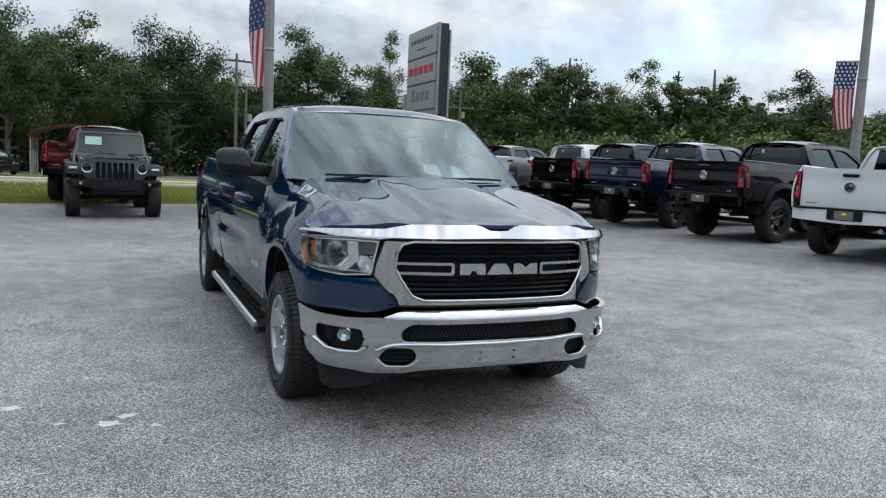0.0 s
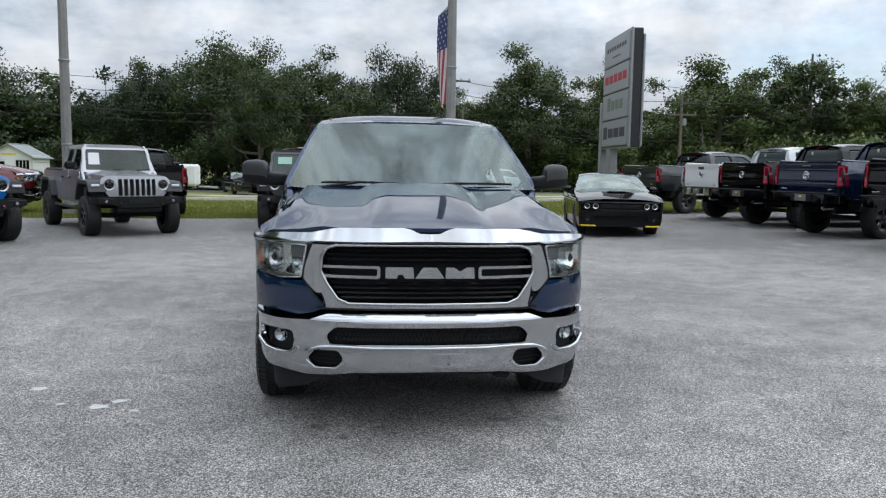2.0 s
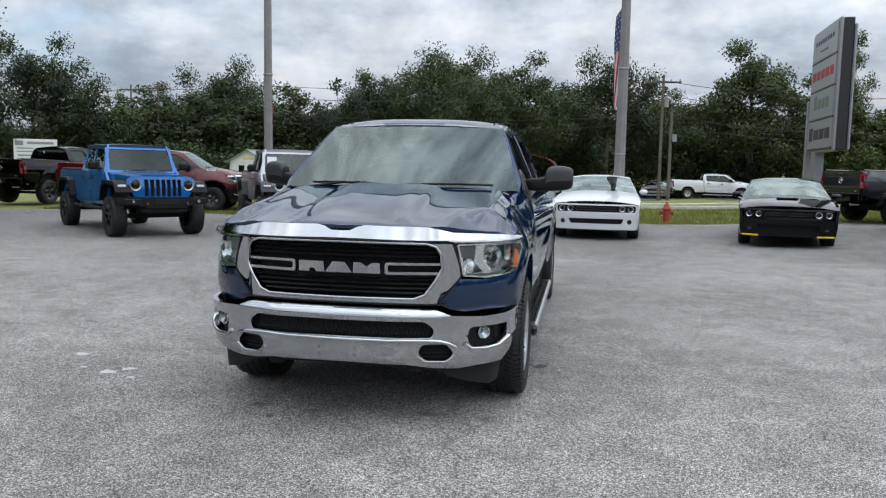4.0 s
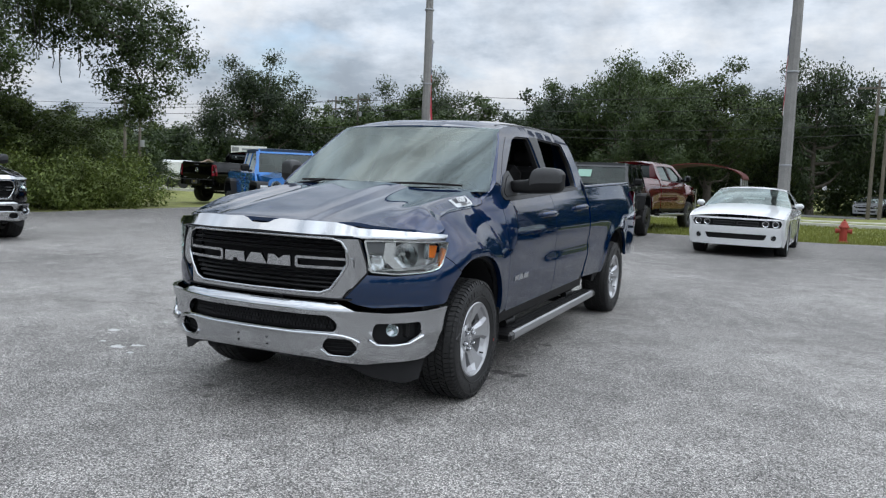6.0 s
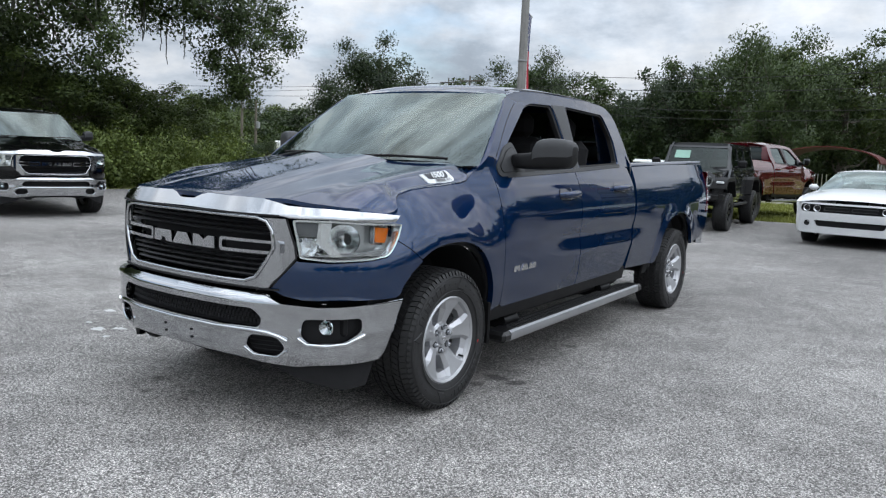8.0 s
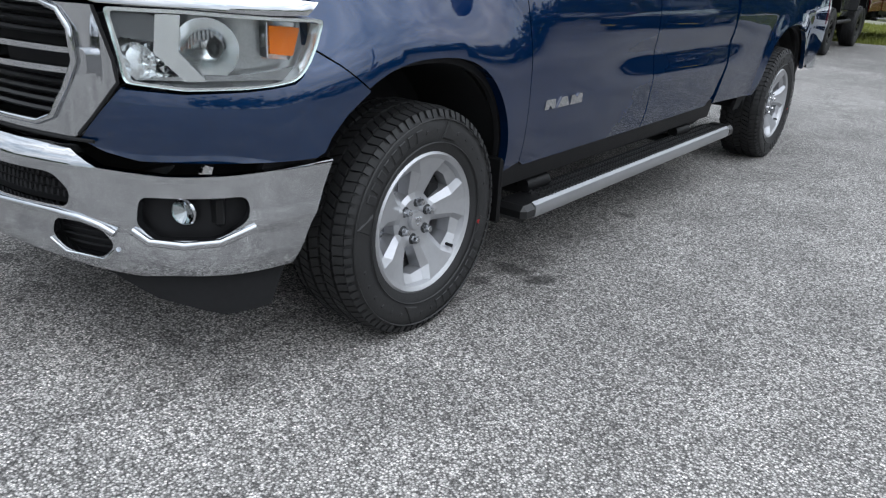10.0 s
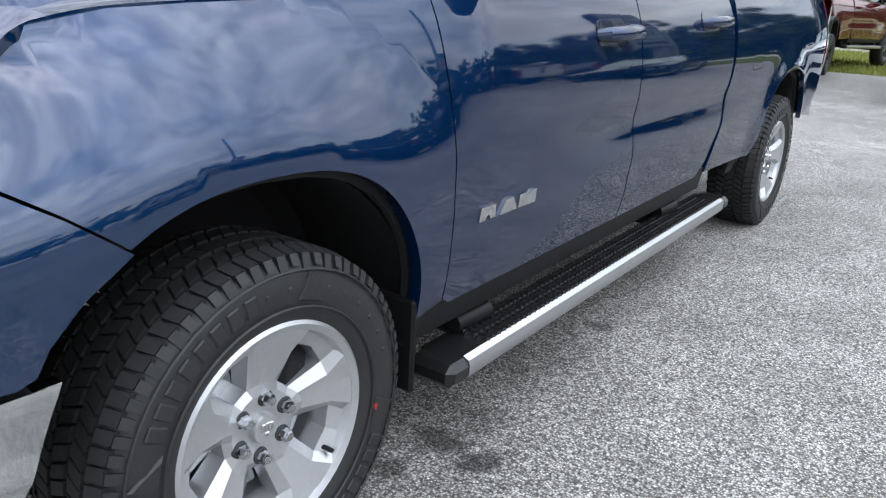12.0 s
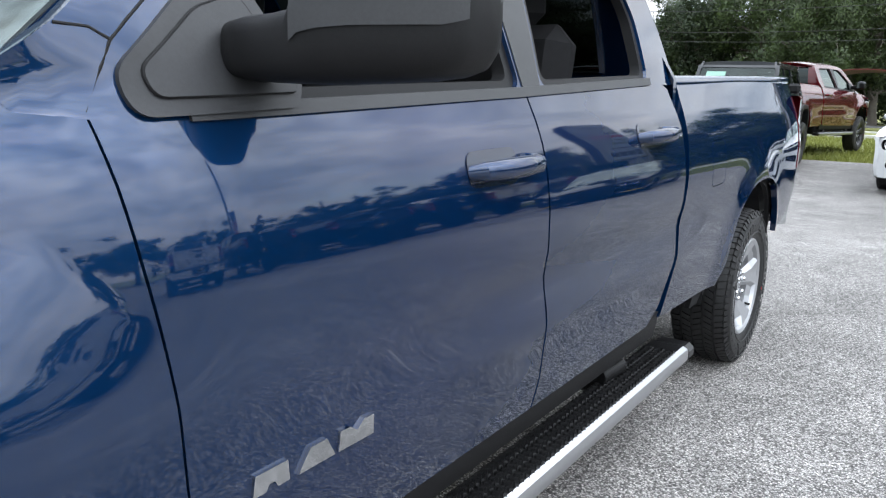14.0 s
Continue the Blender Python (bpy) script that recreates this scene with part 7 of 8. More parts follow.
        Mesh().box((sx * 0.33, 0.18, 0.995), (0.22, 0.09, 0.012), 0.004).part("hood_vent", BLACKPL, T)
    if scoop:
        sc = Mesh().box((0, 0.12, 1.0), (0.44, 0.50, 0.035), 0.016).part("hood_scoop", finish, T)
        Mesh().box((0, -0.132, 1.0), (0.36, 0.012, 0.022), 0.005).part("scoop_mouth", DARK, sc)
        for sx in (1, -1):
            Mesh().box((sx * 0.42, 0.32, 0.985), (0.16, 0.10, 0.012), 0.004).part("hood_vent", BLACKPL, T)
    Mesh().box((0, 0.95, 0.88), (1.5, 0.35, 0.14), 0.05).part("dashboard", BLACKPL, T)
    Mesh().box((0, 1.5, 0.30), (1.7, 4.6, 0.12), 0.03).part("floor_pan", DARK, T)
    Mesh().panel([(-0.9, 0.30), (-0.74, 0.30), (-0.74, 0.62), (-0.9, 0.62)], lambda x, v, d: (x * 0.75, 0.98 + 0.5 * v, 1.09 + 0.245 * v), 0.1, thick=0.002).part("window_sticker", PAPER, T)
    for y in (0, wb):
        for sx in (1, -1):
            wheel(T, sx * 0.815, y, R, 0.245, 0.25, DARKALLOY if finish != WHITEP else ALLOY, sx > 0, 5)
            ln = Mesh().lathe([(0.15, 0.0), (0.37, 0.02), (0.385, 0.40)], Matrix.Translation((0.50, y, 0.33)), 30)
            ln.f = [tuple(reversed(q)) for q in ln.f if np.mean([ln.v[i][2] for i in q]) > 0.30]
            (ln if sx > 0 else ln.mirror()).part("wheel_well", DARK, T)
    return T


coupe(place(1.63, 13.0, -92.7), WHITEP, "white two-door muscle coupe with round headlamps", False, False)
coupe(place(5.60, 12.40, -101), GLOSSBLACKP, "black muscle coupe with yellow lip guards and hood scoop", True, True)
far = coupe(place(-7.5, 45.0, -70), GREYP, "dark grey car parked far behind the verge", False, False)
for x, y, h, p, lab in ((6.9, 59.5, -100, SILVERP, "silver car standing beyond the far road"), (8.9, 60.5, -85, GREYP, "grey car standing beyond the far road")):
    c_ = copy_thing(far, place(x, y, h))
    repaint(c_, GREYP, p)
    tagged(c_, lab, "car")

# ---- poles, flags, sign ----


def flagpole(x, y, h, z0, z1, w, label, way):
    """A concrete pole with a banner flag hanging down from a short arm; way: degrees from +y, clockwise, in which the arm points."""
    T = thing("flag_pole", label, "pole", Matrix.Translation((x, y, gz(x, y))))
    Mesh().lathe([(0.165, 0.0), (0.16, 0.1), (0.125, h * 0.6), (0.105, h)], Matrix.Rotation(-math.pi / 2, 4, "Y"), 8).part("pole", CONCRETE, T, "tapered concrete pole", 20)
    for z in (2.0, 4.4, 6.8):
        Mesh().lathe([(0.150, 0.0), (0.156, 0.01), (0.156, 0.04), (0.15, 0.05)], Matrix.Translation((0, 0, z)) @ Matrix.Rotation(-math.pi / 2, 4, "Y"), 12).part("strap", GALV, T)
    fl = new("flag")
    fl.parent, fl.matrix_basis = T, Matrix.Rotation(-radians(way), 4, "Z")
    Mesh().tube([(0, 0, z1 + 0.02), (0, 0.16 + w, z1 + 0.02)], 0.018, 6).part("bracket", GALV, fl)
    L = z1 - z0

    def cloth(u, v, d):
        k, e_ = u / w, 1 - v / L
        return (0.10 * math.sin(4.4 * k + 2.6 * e_) * (0.25 + e_) + d, 0.14 + u * (1 - 0.30 * e_ ** 2) + 0.05 * math.sin(3.0 * e_), z0 + v - 0.10 * k * e_)
    c0, n = L * 0.60, 9
    for i in range(n):
        a, b = w * i / n, w * (i + 1) / n
        Mesh().panel([(a, 0), (b, 0), (b, c0), (a, c0)], cloth, 0.11, thick=0.003, back=True).part("stripe", FLAGRED if i % 2 == 0 else FLAGWHITE, fl)
    Mesh().panel([(0, c0), (w, c0), (w, L), (0, L)], cloth, 0.09, thick=0.003, back=True).part("canton", FLAGBLUE, fl)
    st = Mesh()
    for r in range(7):
        for c in range(5):
            u, v = w * (c + 0.30 + 0.4 * (r % 2)) / 5.0, c0 + (L - c0) * (r + 0.5) / 7
            st.box(cloth(u, v, 0.0), (0.020, 0.070, 0.070), 0.008)
    st.part("stars", FLAGWHITE, fl, "white dots of the canton", smooth=0)
    return T


flagpole(2.27, 17.5, 11.5, 3.45, 6.25, 1.95, "grey concrete pole with a drooping striped flag", -5)
flagpole(-8.85, 18.5, 11.5, 3.35, 6.0, 1.3, "grey concrete pole with a flag hanging behind it", -19)
flagpole(19.3, 12.1, 11.0, 2.95, 4.95, 0.62, "grey concrete pole with a small drooping flag", -40)


def dealer_sign():
    T = thing("pylon_sign", "tall silver dealer sign with four stacked panels", "sign", Matrix.Translation((8.85, 21.09, gz(8.85, 21.09))) @ Matrix.Rotation(radians(-3.0), 4, "Z"))
    w, z0, z1 = 3.4, 2.20, 6.30
    Mesh().box((0.33, w / 2, (z0 + z1) / 2), (0.36, w - 0.04, z1 - z0), 0.03).part("cabinet", SIGNDARK, T, "charcoal sign cabinet")
    Mesh().box((0.13, w / 2, (z0 + z1) / 2), (0.10, w + 0.05, z1 - z0 + 0.05), 0.03).part("frame_front", GALV, T)
    Mesh().box((0.55, w / 2, (z0 + z1) / 2 - 0.1), (0.08, w + 0.05, z1 - z0 - 0.2), 0.03).part("frame_back", GALV, T)
    Mesh().box((0.22, w + 0.16, 1.9), (0.40, 0.30, 4.2), 0.02).part("post", GALV, T, "grey metal post")
    Mesh().box((0.22, w - 0.9, 1.1), (0.30, 0.6, 2.2), 0.02).part("post", GALV, T)
    for i in range(4):
        a, b = z0 + 0.10 + i * 0.99, z0 + 1.03 + i * 0.99
        p = Mesh().box((0.068, w / 2, (a + b) / 2), (0.05, w - 0.14, b - a), 0.015).part("sign_panel", SIGNGREY, T, "silver sign panel")
        Mesh().box((0.058, w / 2, a - 0.03), (0.04, w - 0.10, 0.05), 0.01).part("panel_seam", SIGNDARK, p)
        zc = (a + b) / 2
        # brand names as plain bars in their colours
        if i == 3:
            rows, ink = [(-0.78 + 0.22 * k, 0.14, 0.15, 0.15) for k in range(8)] + [(0, -0.18, 0.7, 0.05)], INKDARK
        elif i == 2:
            rows, ink = [(-0.80 + 0.40 * k, 0.02, 0.32, 0.30) for k in range(5)], INKRED
        elif i == 1:
            rows, ink = [(-0.52 + 0.36 * k, 0.03 + (0.06 if k == 0 else 0), 0.27, 0.34 + (0.14 if k == 0 else 0)) for k in range(4)], INKGREEN
        else:
            rows, ink = [(-0.80, 0.02, 0.34, 0.46)] + [(-0.30 + 0.52 * k, 0.0, 0.44, 0.34) for k in range(3)], INKDARK
        label_bars([(x * 1.45, z, bw * 1.45, bh) for x, z, bw, bh in rows], (0.043, w / 2, zc), (0, -1, 0), (0, 0, 1), ink, "name_bar", p, 0.006, split=True)
    return T


dealer_sign()


def utility_pole(x, y, h, arms=1, lean=0.0, turn=0.0):
    T = thing("utility_pole", "weathered wooden utility pole with crossarm", "pole", Matrix.Translation((x, y, gz(x, y))) @ Matrix.Rotation(lean, 4, "Y") @ Matrix.Rotation(turn, 4, "Z"))
    Mesh().lathe([(0.125, 0), (0.105, h * 0.5), (0.08, h)], Matrix.Rotation(-math.pi / 2, 4, "Y"), 10).part("pole", WOODP, T)
    for k in range(arms):
        z = h - 0.5 - 0.9 * k
        Mesh().box((0, 0.08, z), (2.4, 0.10, 0.12), 0.01).part("crossarm", WOODP, T)
        for q in (-1.1, -0.5, 0.5, 1.1):
            Mesh().lathe([(0.03, 0), (0.05, 0.06), (0.04, 0.14), (0.0, 0.16)], Matrix.Translation((q, 0.08, z + 0.06)) @ Matrix.Rotation(-math.pi / 2, 4, "Y"), 8).part("insulator", GALV, T)
    Mesh().lathe([(0.0, 0), (0.17, 0.02), (0.17, 0.5), (0.0, 0.52)], Matrix.Translation((0.24, 0, h - 2.2)) @ Matrix.Rotation(-math.pi / 2, 4, "Y"), 12).part("transformer", GALV, T)
    return T


UP = [(-46.0, 69.0, 10.5), (-39.0, 62.5, 9.8), (6.3, 50.0, 8.6), (23.4, 50.3, 7.4), (46.0, 50.0, 8.4)]
for i, (x, y, h) in enumerate(UP):
    utility_pole(x, y, h, 2 if i in (0, 3) else 1)
utility_pole(6.9, 49.6, 6.2, 0)
utility_pole(-42.3, 36.1, 6.4, 1)
utility_pole(-42.0, 37.2, 5.0, 0)


def cable(a, b, sag, name="power_cable"):
    pts = []
    for k in range(25):
        t = k / 24
        p = Vector(a).lerp(Vector(b), t)
        p.z -= sag * 4 * t * (1 - t)
        pts.append(p)
    return tagged(Mesh().tube(pts, 0.02, 5).part(name, CABLE), "black sagging overhead power cable", "cable", "overhead cables")


line = [(-75.0, 52.0, 8.2), (-24.0, 55.5, 8.6), (6.3, 50.0, 8.2), (23.4, 50.3, 7.0), (46.0, 50.0, 8.0), (90.0, 46.0, 8.0)]
for a, b in zip(line, line[1:]):
    for dz, dy in ((0.0, 0.0), (-0.9, 0.4), (-2.3, 0.0), (-2.9, 0.2)):
        cable((a[0], a[1] + dy, gz(a[0], a[1]) + a[2] + dz), (b[0], b[1] + dy, gz(b[0], b[1]) + b[2] + dz), 0.5)
cable((-46.0, 69.0, 9.3), (-110.0, 60.0, 9.0), 1.0)
cable((-46.0, 69.0, 9.0), (-24.0, 55.5, 7.8), 0.8)


def hydrant():
    x, y = 3.84, 19.6
    T = thing("fire_hydrant", "faded red iron fire hydrant on the grass", "hydrant", Matrix.Translation((x, y, gz(x, y) - 0.05)))
    Z = Matrix.Rotation(-math.pi / 2, 4, "Y")
    Mesh().lathe([(0.15, 0), (0.15, 0.05), (0.10, 0.06), (0.10, 0.42), (0.14, 0.43), (0.14, 0.47), (0.11, 0.50), (0.07, 0.60), (0.03, 0.62), (0.03, 0.67), (0.0, 0.67)], Z, 16).part("barrel", HYDRED, T)
    for a in (0, math.pi / 2, math.pi):
        Mesh().lathe([(0.06, 0.08), (0.06, 0.17), (0.075, 0.17), (0.075, 0.21), (0.0, 0.22)], Matrix.Translation((0, 0, 0.34)) @ Matrix.Rotation(a, 4, "Z"), 10).part("nozzle", HYDRED, T)


hydrant()


def cabin():
    """A small white board office with a gabled tin roof."""
    T = thing("small_office", "small white boarded office with grey gabled roof", "building", Matrix.Translation((-22.0, 45.4, gz(-22, 45.4) + 0.25)) @ Matrix.Rotation(radians(2), 4, "Z"))
    w, d, h, g = 2.7, 2.9, 1.9, 0.75
    Mesh().box((0, d / 2, -0.14), (w - 0.1, d - 0.1, 0.32), 0.02).part("base_skirt", KERB, T)
    wl_ = Mesh().panel([(-w / 2, 0), (w / 2, 0), (w / 2, h), (0, h + g), (-w / 2, h)], lambda x, z, dd: (x, dd, z), 0.5, [[(-0.85, 0.1), (-0.15, 0.1), (-0.15, 1.75), (-0.85, 1.75)], [(0.35, 0.75), (1.15, 0.75), (1.15, 1.7), (0.35, 1.7)]], 0.12).part("wall", SIDING, T)
    for sx in (1, -1):
        Mesh().box((sx * (w / 2 - 0.06), d / 2, h / 2), (0.10, d, h), 0.01).part("wall", SIDING, T)
        for k in range(9):
            Mesh().box((sx * (w / 2 + 0.004), d / 2, 0.12 + 0.22 * k), (0.03, d, 0.20), 0.01).part("board", SIDING, wl_)
        rf = Mesh().box((0, 0, 0), (math.hypot(w / 2 + 0.3, g + 0.15), d + 0.5, 0.06), 0.01)
        rf.moved(Matrix.Translation((sx * (w / 4 + 0.08), d / 2, h + g / 2 - 0.02)) @ Matrix.Rotation(sx * math.atan2(g, w / 2), 4, "Y")).part("roof_plane", ROOFTIN, T)
    Mesh().box((0, d - 0.06, h / 2), (w, 0.1, h), 0.01).part("wall", SIDING, T)
    dr = Mesh().box((-0.5, 0.05, 0.92), (0.68, 0.05, 1.62), 0.01).part("door", SIDING, T)
    Mesh().box((-0.5, 0.02, 1.25), (0.42, 0.02, 0.7), 0.005).part("door_pane", GLOSSBLK, dr)
    wn_ = Mesh().box((0.75, 0.06, 1.22), (0.78, 0.04, 0.92), 0.01).part("window", GLOSSBLK, T)
    for k in (-0.2, 0.0, 0.2):
        Mesh().box((0.75 + k, 0.03, 1.22), (0.03, 0.02, 0.92), 0.004).part("window_bar", SIDING, wn_)
    label_bars([(-0.36 + 0.12 * k, 0, 0.09, 0.13) for k in range(7)], (0.0, -0.004, 2.05), (1, 0, 0), (0, 0, 1), YELLOW, "sign_bars", T, 0.01)


cabin()


def trailer(x, y, turn, s, label, material=SIDING):
    T = thing("box_trailer", label, "trailer", Matrix.Translation((x, y, gz(x, y))) @ Matrix.Rotation(radians(turn), 4, "Z"))
    Mesh().box((0, 0, 0.55 + s[2] / 2), s, 0.12).part("box", material, T)
    for k in range(5):
        Mesh().box((-s[0] / 2 + s[0] * (k + 0.5) / 5, -s[1] / 2 - 0.004, 0.55 + s[2] / 2), (0.03, 0.02, s[2] * 0.9), 0.004).part("rib", material, T)
    for sx in (-0.4, 0.4):
        Mesh().lathe([(0.0, -0.1), (0.33, -0.1), (0.33, 0.1), (0.0, 0.1)], Matrix.Translation((sx, -s[1] / 2 + 0.1, 0.33)) @ Matrix.Rotation(math.pi / 2, 4, "Z"), 16).part("wheel", RUBBER, T)
    Mesh().tube([(s[0] / 2, 0, 0.5), (s[0] / 2 + 1.0, 0, 0.45)], 0.06, 6).part("tow_bar", GALV, T)
    return T


trailer(-10.4, 37.5, 6, (2.8, 2.0, 1.15), "white box trailer parked on the far grass")
trailer(-35.3, 34.2, 40, (1.9, 1.6, 1.3), "white rounded tank trailer behind the bushes")
trailer(-26.6, 14.6, 35, (2.8, 1.8, 1.4), "pale camper trailer far behind the bushes")


def carport():
    T = thing("carport", "rust red metal carport with pale posts", "carport", Matrix.Translation((-3.2, 43.0, gz(0, 43))) @ Matrix.Rotation(radians(0), 4, "Z"))
    n, me = 14, Mesh()
    for k in range(n + 1):
        a = math.pi * k / n
        for y in (0, 5.0):
            me.v += [(-2.6 * math.cos(a), y, 2.1 + 0.85 * math.sin(a)), (-2.55 * math.cos(a), y, 2.06 + 0.83 * math.sin(a))]
    for k in range(n):
        a, b = k * 4, k * 4 + 4
        me.f += [(a, b, b + 2, a + 2), (a + 1, a + 3, b + 3, b + 1), (a, a + 1, b + 1, b), (a + 2, b + 2, b + 3, a + 3)]
    me.part("roof", REDTIN, T)
    for sx in (-1, 1):
        if sx < 0:
            Mesh().box((sx * 2.55, 2.5, 1.75), (0.05, 5.0, 0.75), 0.01).part("side_sheet", REDTIN, T)
        for k in range(4):
            Mesh().box((sx * 2.5, 0.1 + 1.6 * k, 1.05), (0.09, 0.09, 2.1), 0.01).part("post", GALV, T)
    for k in range(9):
        Mesh().box((-2.5 + 0.24 * k, 4.9, 0.7), (0.05, 0.05, 1.4), 0.01).part("picket", SIDING, T)


carport()


def notice_board():
    T = thing("billboard", "white notice board on wooden legs", "sign", Matrix.Translation((-41.4, 48.7, gz(-41.4, 48.7))) @ Matrix.Rotation(radians(27), 4, "Z"))
    b = Mesh().box((0, 0, 2.65), (3.1, 0.08, 2.0), 0.02).part("board", SIDING, T)
    for x in (-0.9, -0.3, 0.3, 0.9):
        Mesh().box((x, 0.08, 1.0), (0.10, 0.10, 2.0), 0.01).part("leg", WOODP, T)
    label_bars([(-1.15, 0.68, 0.6, 0.36), (0.35, 0.70, 1.9, 0.18), (-0.75, 0.28, 1.2, 0.09), (0.7, 0.28, 1.2, 0.09), (-0.75, 0.02, 1.2, 0.09), (0.7, 0.02, 1.2, 0.09), (0, -0.28, 2.6, 0.12), (-0.75, -0.55, 1.2, 0.09), (0.5, -0.55, 1.0, 0.09)], (0, -0.045, 2.65), (1, 0, 0), (0, 0, 1), GALV, "text_bars", b, 0.006)


notice_board()


def shed(x, y, turn, s, label, roof, wall):
    T = thing("shed", label, "shed", Matrix.Translation((x, y, gz(x, y))) @ Matrix.Rotation(radians(turn), 4, "Z"))
    w, d, h = s
    g = w * 0.18
    for yy in (0, d):
        Mesh().panel([(-w / 2, 0), (w / 2, 0), (w / 2, h), (0, h + g), (-w / 2, h)], lambda x_, z, dd, yy=yy: (x_, yy + dd, z), 1.0, thick=0.1, back=True).part("wall", wall, T)
    for sx in (1, -1):
        Mesh().box((sx * w / 2, d / 2, h / 2), (0.1, d, h), 0.01).part("wall", wall, T)
        Mesh().box((0, 0, 0), (math.hypot(w / 2 + 0.4, g + 0.1), d + 0.6, 0.07), 0.01).moved(Matrix.Translation((sx * (w / 4 + 0.1), d / 2, h + g / 2)) @ Matrix.Rotation(sx * math.atan2(g, w / 2), 4, "Y")).part("roof_plane", roof, T)
    return T


shed(-37.5, 39.5, 45, (2.4, 3.2, 1.6), "tan shed with a low brown roof", BROWNTIN, WOODP)
shed(-32.5, 13.5, 65, (9.0, 8.0, 3.6), "dark open barn under the big oak", ROOFTIN, DARK)

# ---- trees ----


def leaves(me, centres, radii, count, size, rng, flat_=0.75, shell=0.55, tri=False):
    """Small leaf clumps round a set of crown centres; each takes the shading of the bough that it clothes."""
    w = radii ** 2
    pick = rng.choice(len(centres), count, p=w / w.sum())
    d = rng.normal(size=(count, 3))
    d /= np.linalg.norm(d, axis=1)[:, None]
    r = radii[pick] * (shell + (1 - shell) * rng.random(count)) * (0.84 + 0.24 * rng.random(count) ** 3)
    p = centres[pick] + d * r[:, None] * np.array((1, 1, flat_))
    mid = centres.mean(axis=0)
    out = (p - mid) / (np.abs(centres - mid).max(axis=0) + radii.max())
    nrm = 0.9 * d + 0.6 * out + np.array((0, 0, 0.35)) + 0.28 * rng.normal(size=(count, 3))
    nrm /= np.linalg.norm(nrm, axis=1)[:, None]
    a = rng.normal(size=(count, 3))
    a /= np.linalg.norm(a, axis=1)[:, None]
    b = np.cross(a, rng.normal(size=(count, 3)))
    b /= np.linalg.norm(b, axis=1)[:, None]
    b *= np.where((np.cross(a, b) * nrm).sum(1) > 0, -1.0, 1.0)[:, None]
    s = size * (0.6 + 0.8 * rng.random(count))[:, None]
    if tri:
        v, k = np.stack([p - a * s, p + a * s * 0.7 + b * s * 0.75, p + a * s * 0.7 - b * s * 0.75], axis=1), 3
    else:
        v, k = np.stack([p - a * s, p + b * s * 0.62, p + a * s, p - b * s * 0.62], axis=1), 4
    o = len(me.v)
    me.v += list(map(tuple, v.reshape(-1, 3)))
    me.f += [tuple(range(o + k * i, o + k * i + k)) for i in range(count)]
    me.leaf += list(map(tuple, np.repeat(nrm, k, axis=0)))


def tree(name, seed, h, r, leaf, label, count=5200, size=0.26, bare=0.28, sparse=False, pine=False):
    """A tree of height h and crown radius r at the origin: tapered trunk, limbs, uneven leafy crown."""
    rng = np.random.default_rng(seed)
    T = thing(name, label, "tree")
    trunk, cr, rad = Mesh(), [], []
    bend = rng.normal(size=2) * 0.02 * h
    top = 0.93 if (pine or sparse) else 0.72
    pts = [(bend[0] * (k / 8) ** 2, bend[1] * (k / 8) ** 2, h * top * k / 8) for k in range(9)]
    tr_ = 0.030 * h
    trunk.tube(pts, [tr_ * (1.35 if k == 0 else 1 - 0.80 * k / 8) for k in range(9)], 9)
    n = 17 if not pine else 14
    for k in range(n):
        f = (k + 0.5) / n
        z0 = h * (bare + (top - bare) * f * 0.95)
        a = k * 2.4 + rng.random() * 0.8
        if pine:
            out, zz_ = r * (1.0 - 0.75 * f) * (0.75 + 0.5 * rng.random()), z0 + h * 0.03
            br = r * (0.38 - 0.15 * f)
        else:
            prof = math.sin(math.pi * min(1.0, 0.18 + 0.80 * f)) ** 0.7
            out = r * prof * (0.55 + 0.45 * rng.random())
            zz_ = h * (bare + 0.08) + (h * 0.90 - h * (bare + 0.08)) * (f * 0.85 + 0.25 * rng.random() * (1 - f))
            br = r * (0.34 + 0.20 * rng.random()) * (0.62 if sparse else 1.0)
        e_ = Vector((out * math.cos(a), out * math.sin(a), zz_))
        s_ = Vector((bend[0] * f, bend[1] * f, min(z0, zz_ - 0.1)))
        mid = s_.lerp(e_, 0.5) + Vector((0, 0, -0.04 * h if not pine else 0.0))
        trunk.tube([s_, mid, e_], [tr_ * (0.45 - 0.25 * f), tr_ * 0.26, tr_ * 0.08], 6)
        cr.append(tuple(e_))
        rad.append(br)
        for _ in range(2):
            q = e_ + Vector(rng.normal(size=3)) * br * 0.8
            trunk.tube([mid.lerp(e_, 0.6), q], [tr_ * 0.12, tr_ * 0.04], 4)
            cr.append(tuple(q))
            rad.append(br * (0.55 + 0.3 * rng.random()))
    if not pine:
        for k in range(5):
            cr.append((rng.normal() * r * 0.25, rng.normal() * r * 0.25, h * (0.86 - 0.09 * k)))
            rad.append(r * (0.30 if not sparse else 0.16))
    trunk.part("trunk", BARK, T, "", 50)
    me = Mesh()
    leaves(me, np.array(cr), np.array(rad), count, size, rng, 0.45 if pine else 0.8, 0.2, tri=True)
    me.part("crown", leaf, T, "uneven leafy crown with gaps", 0)
    return T


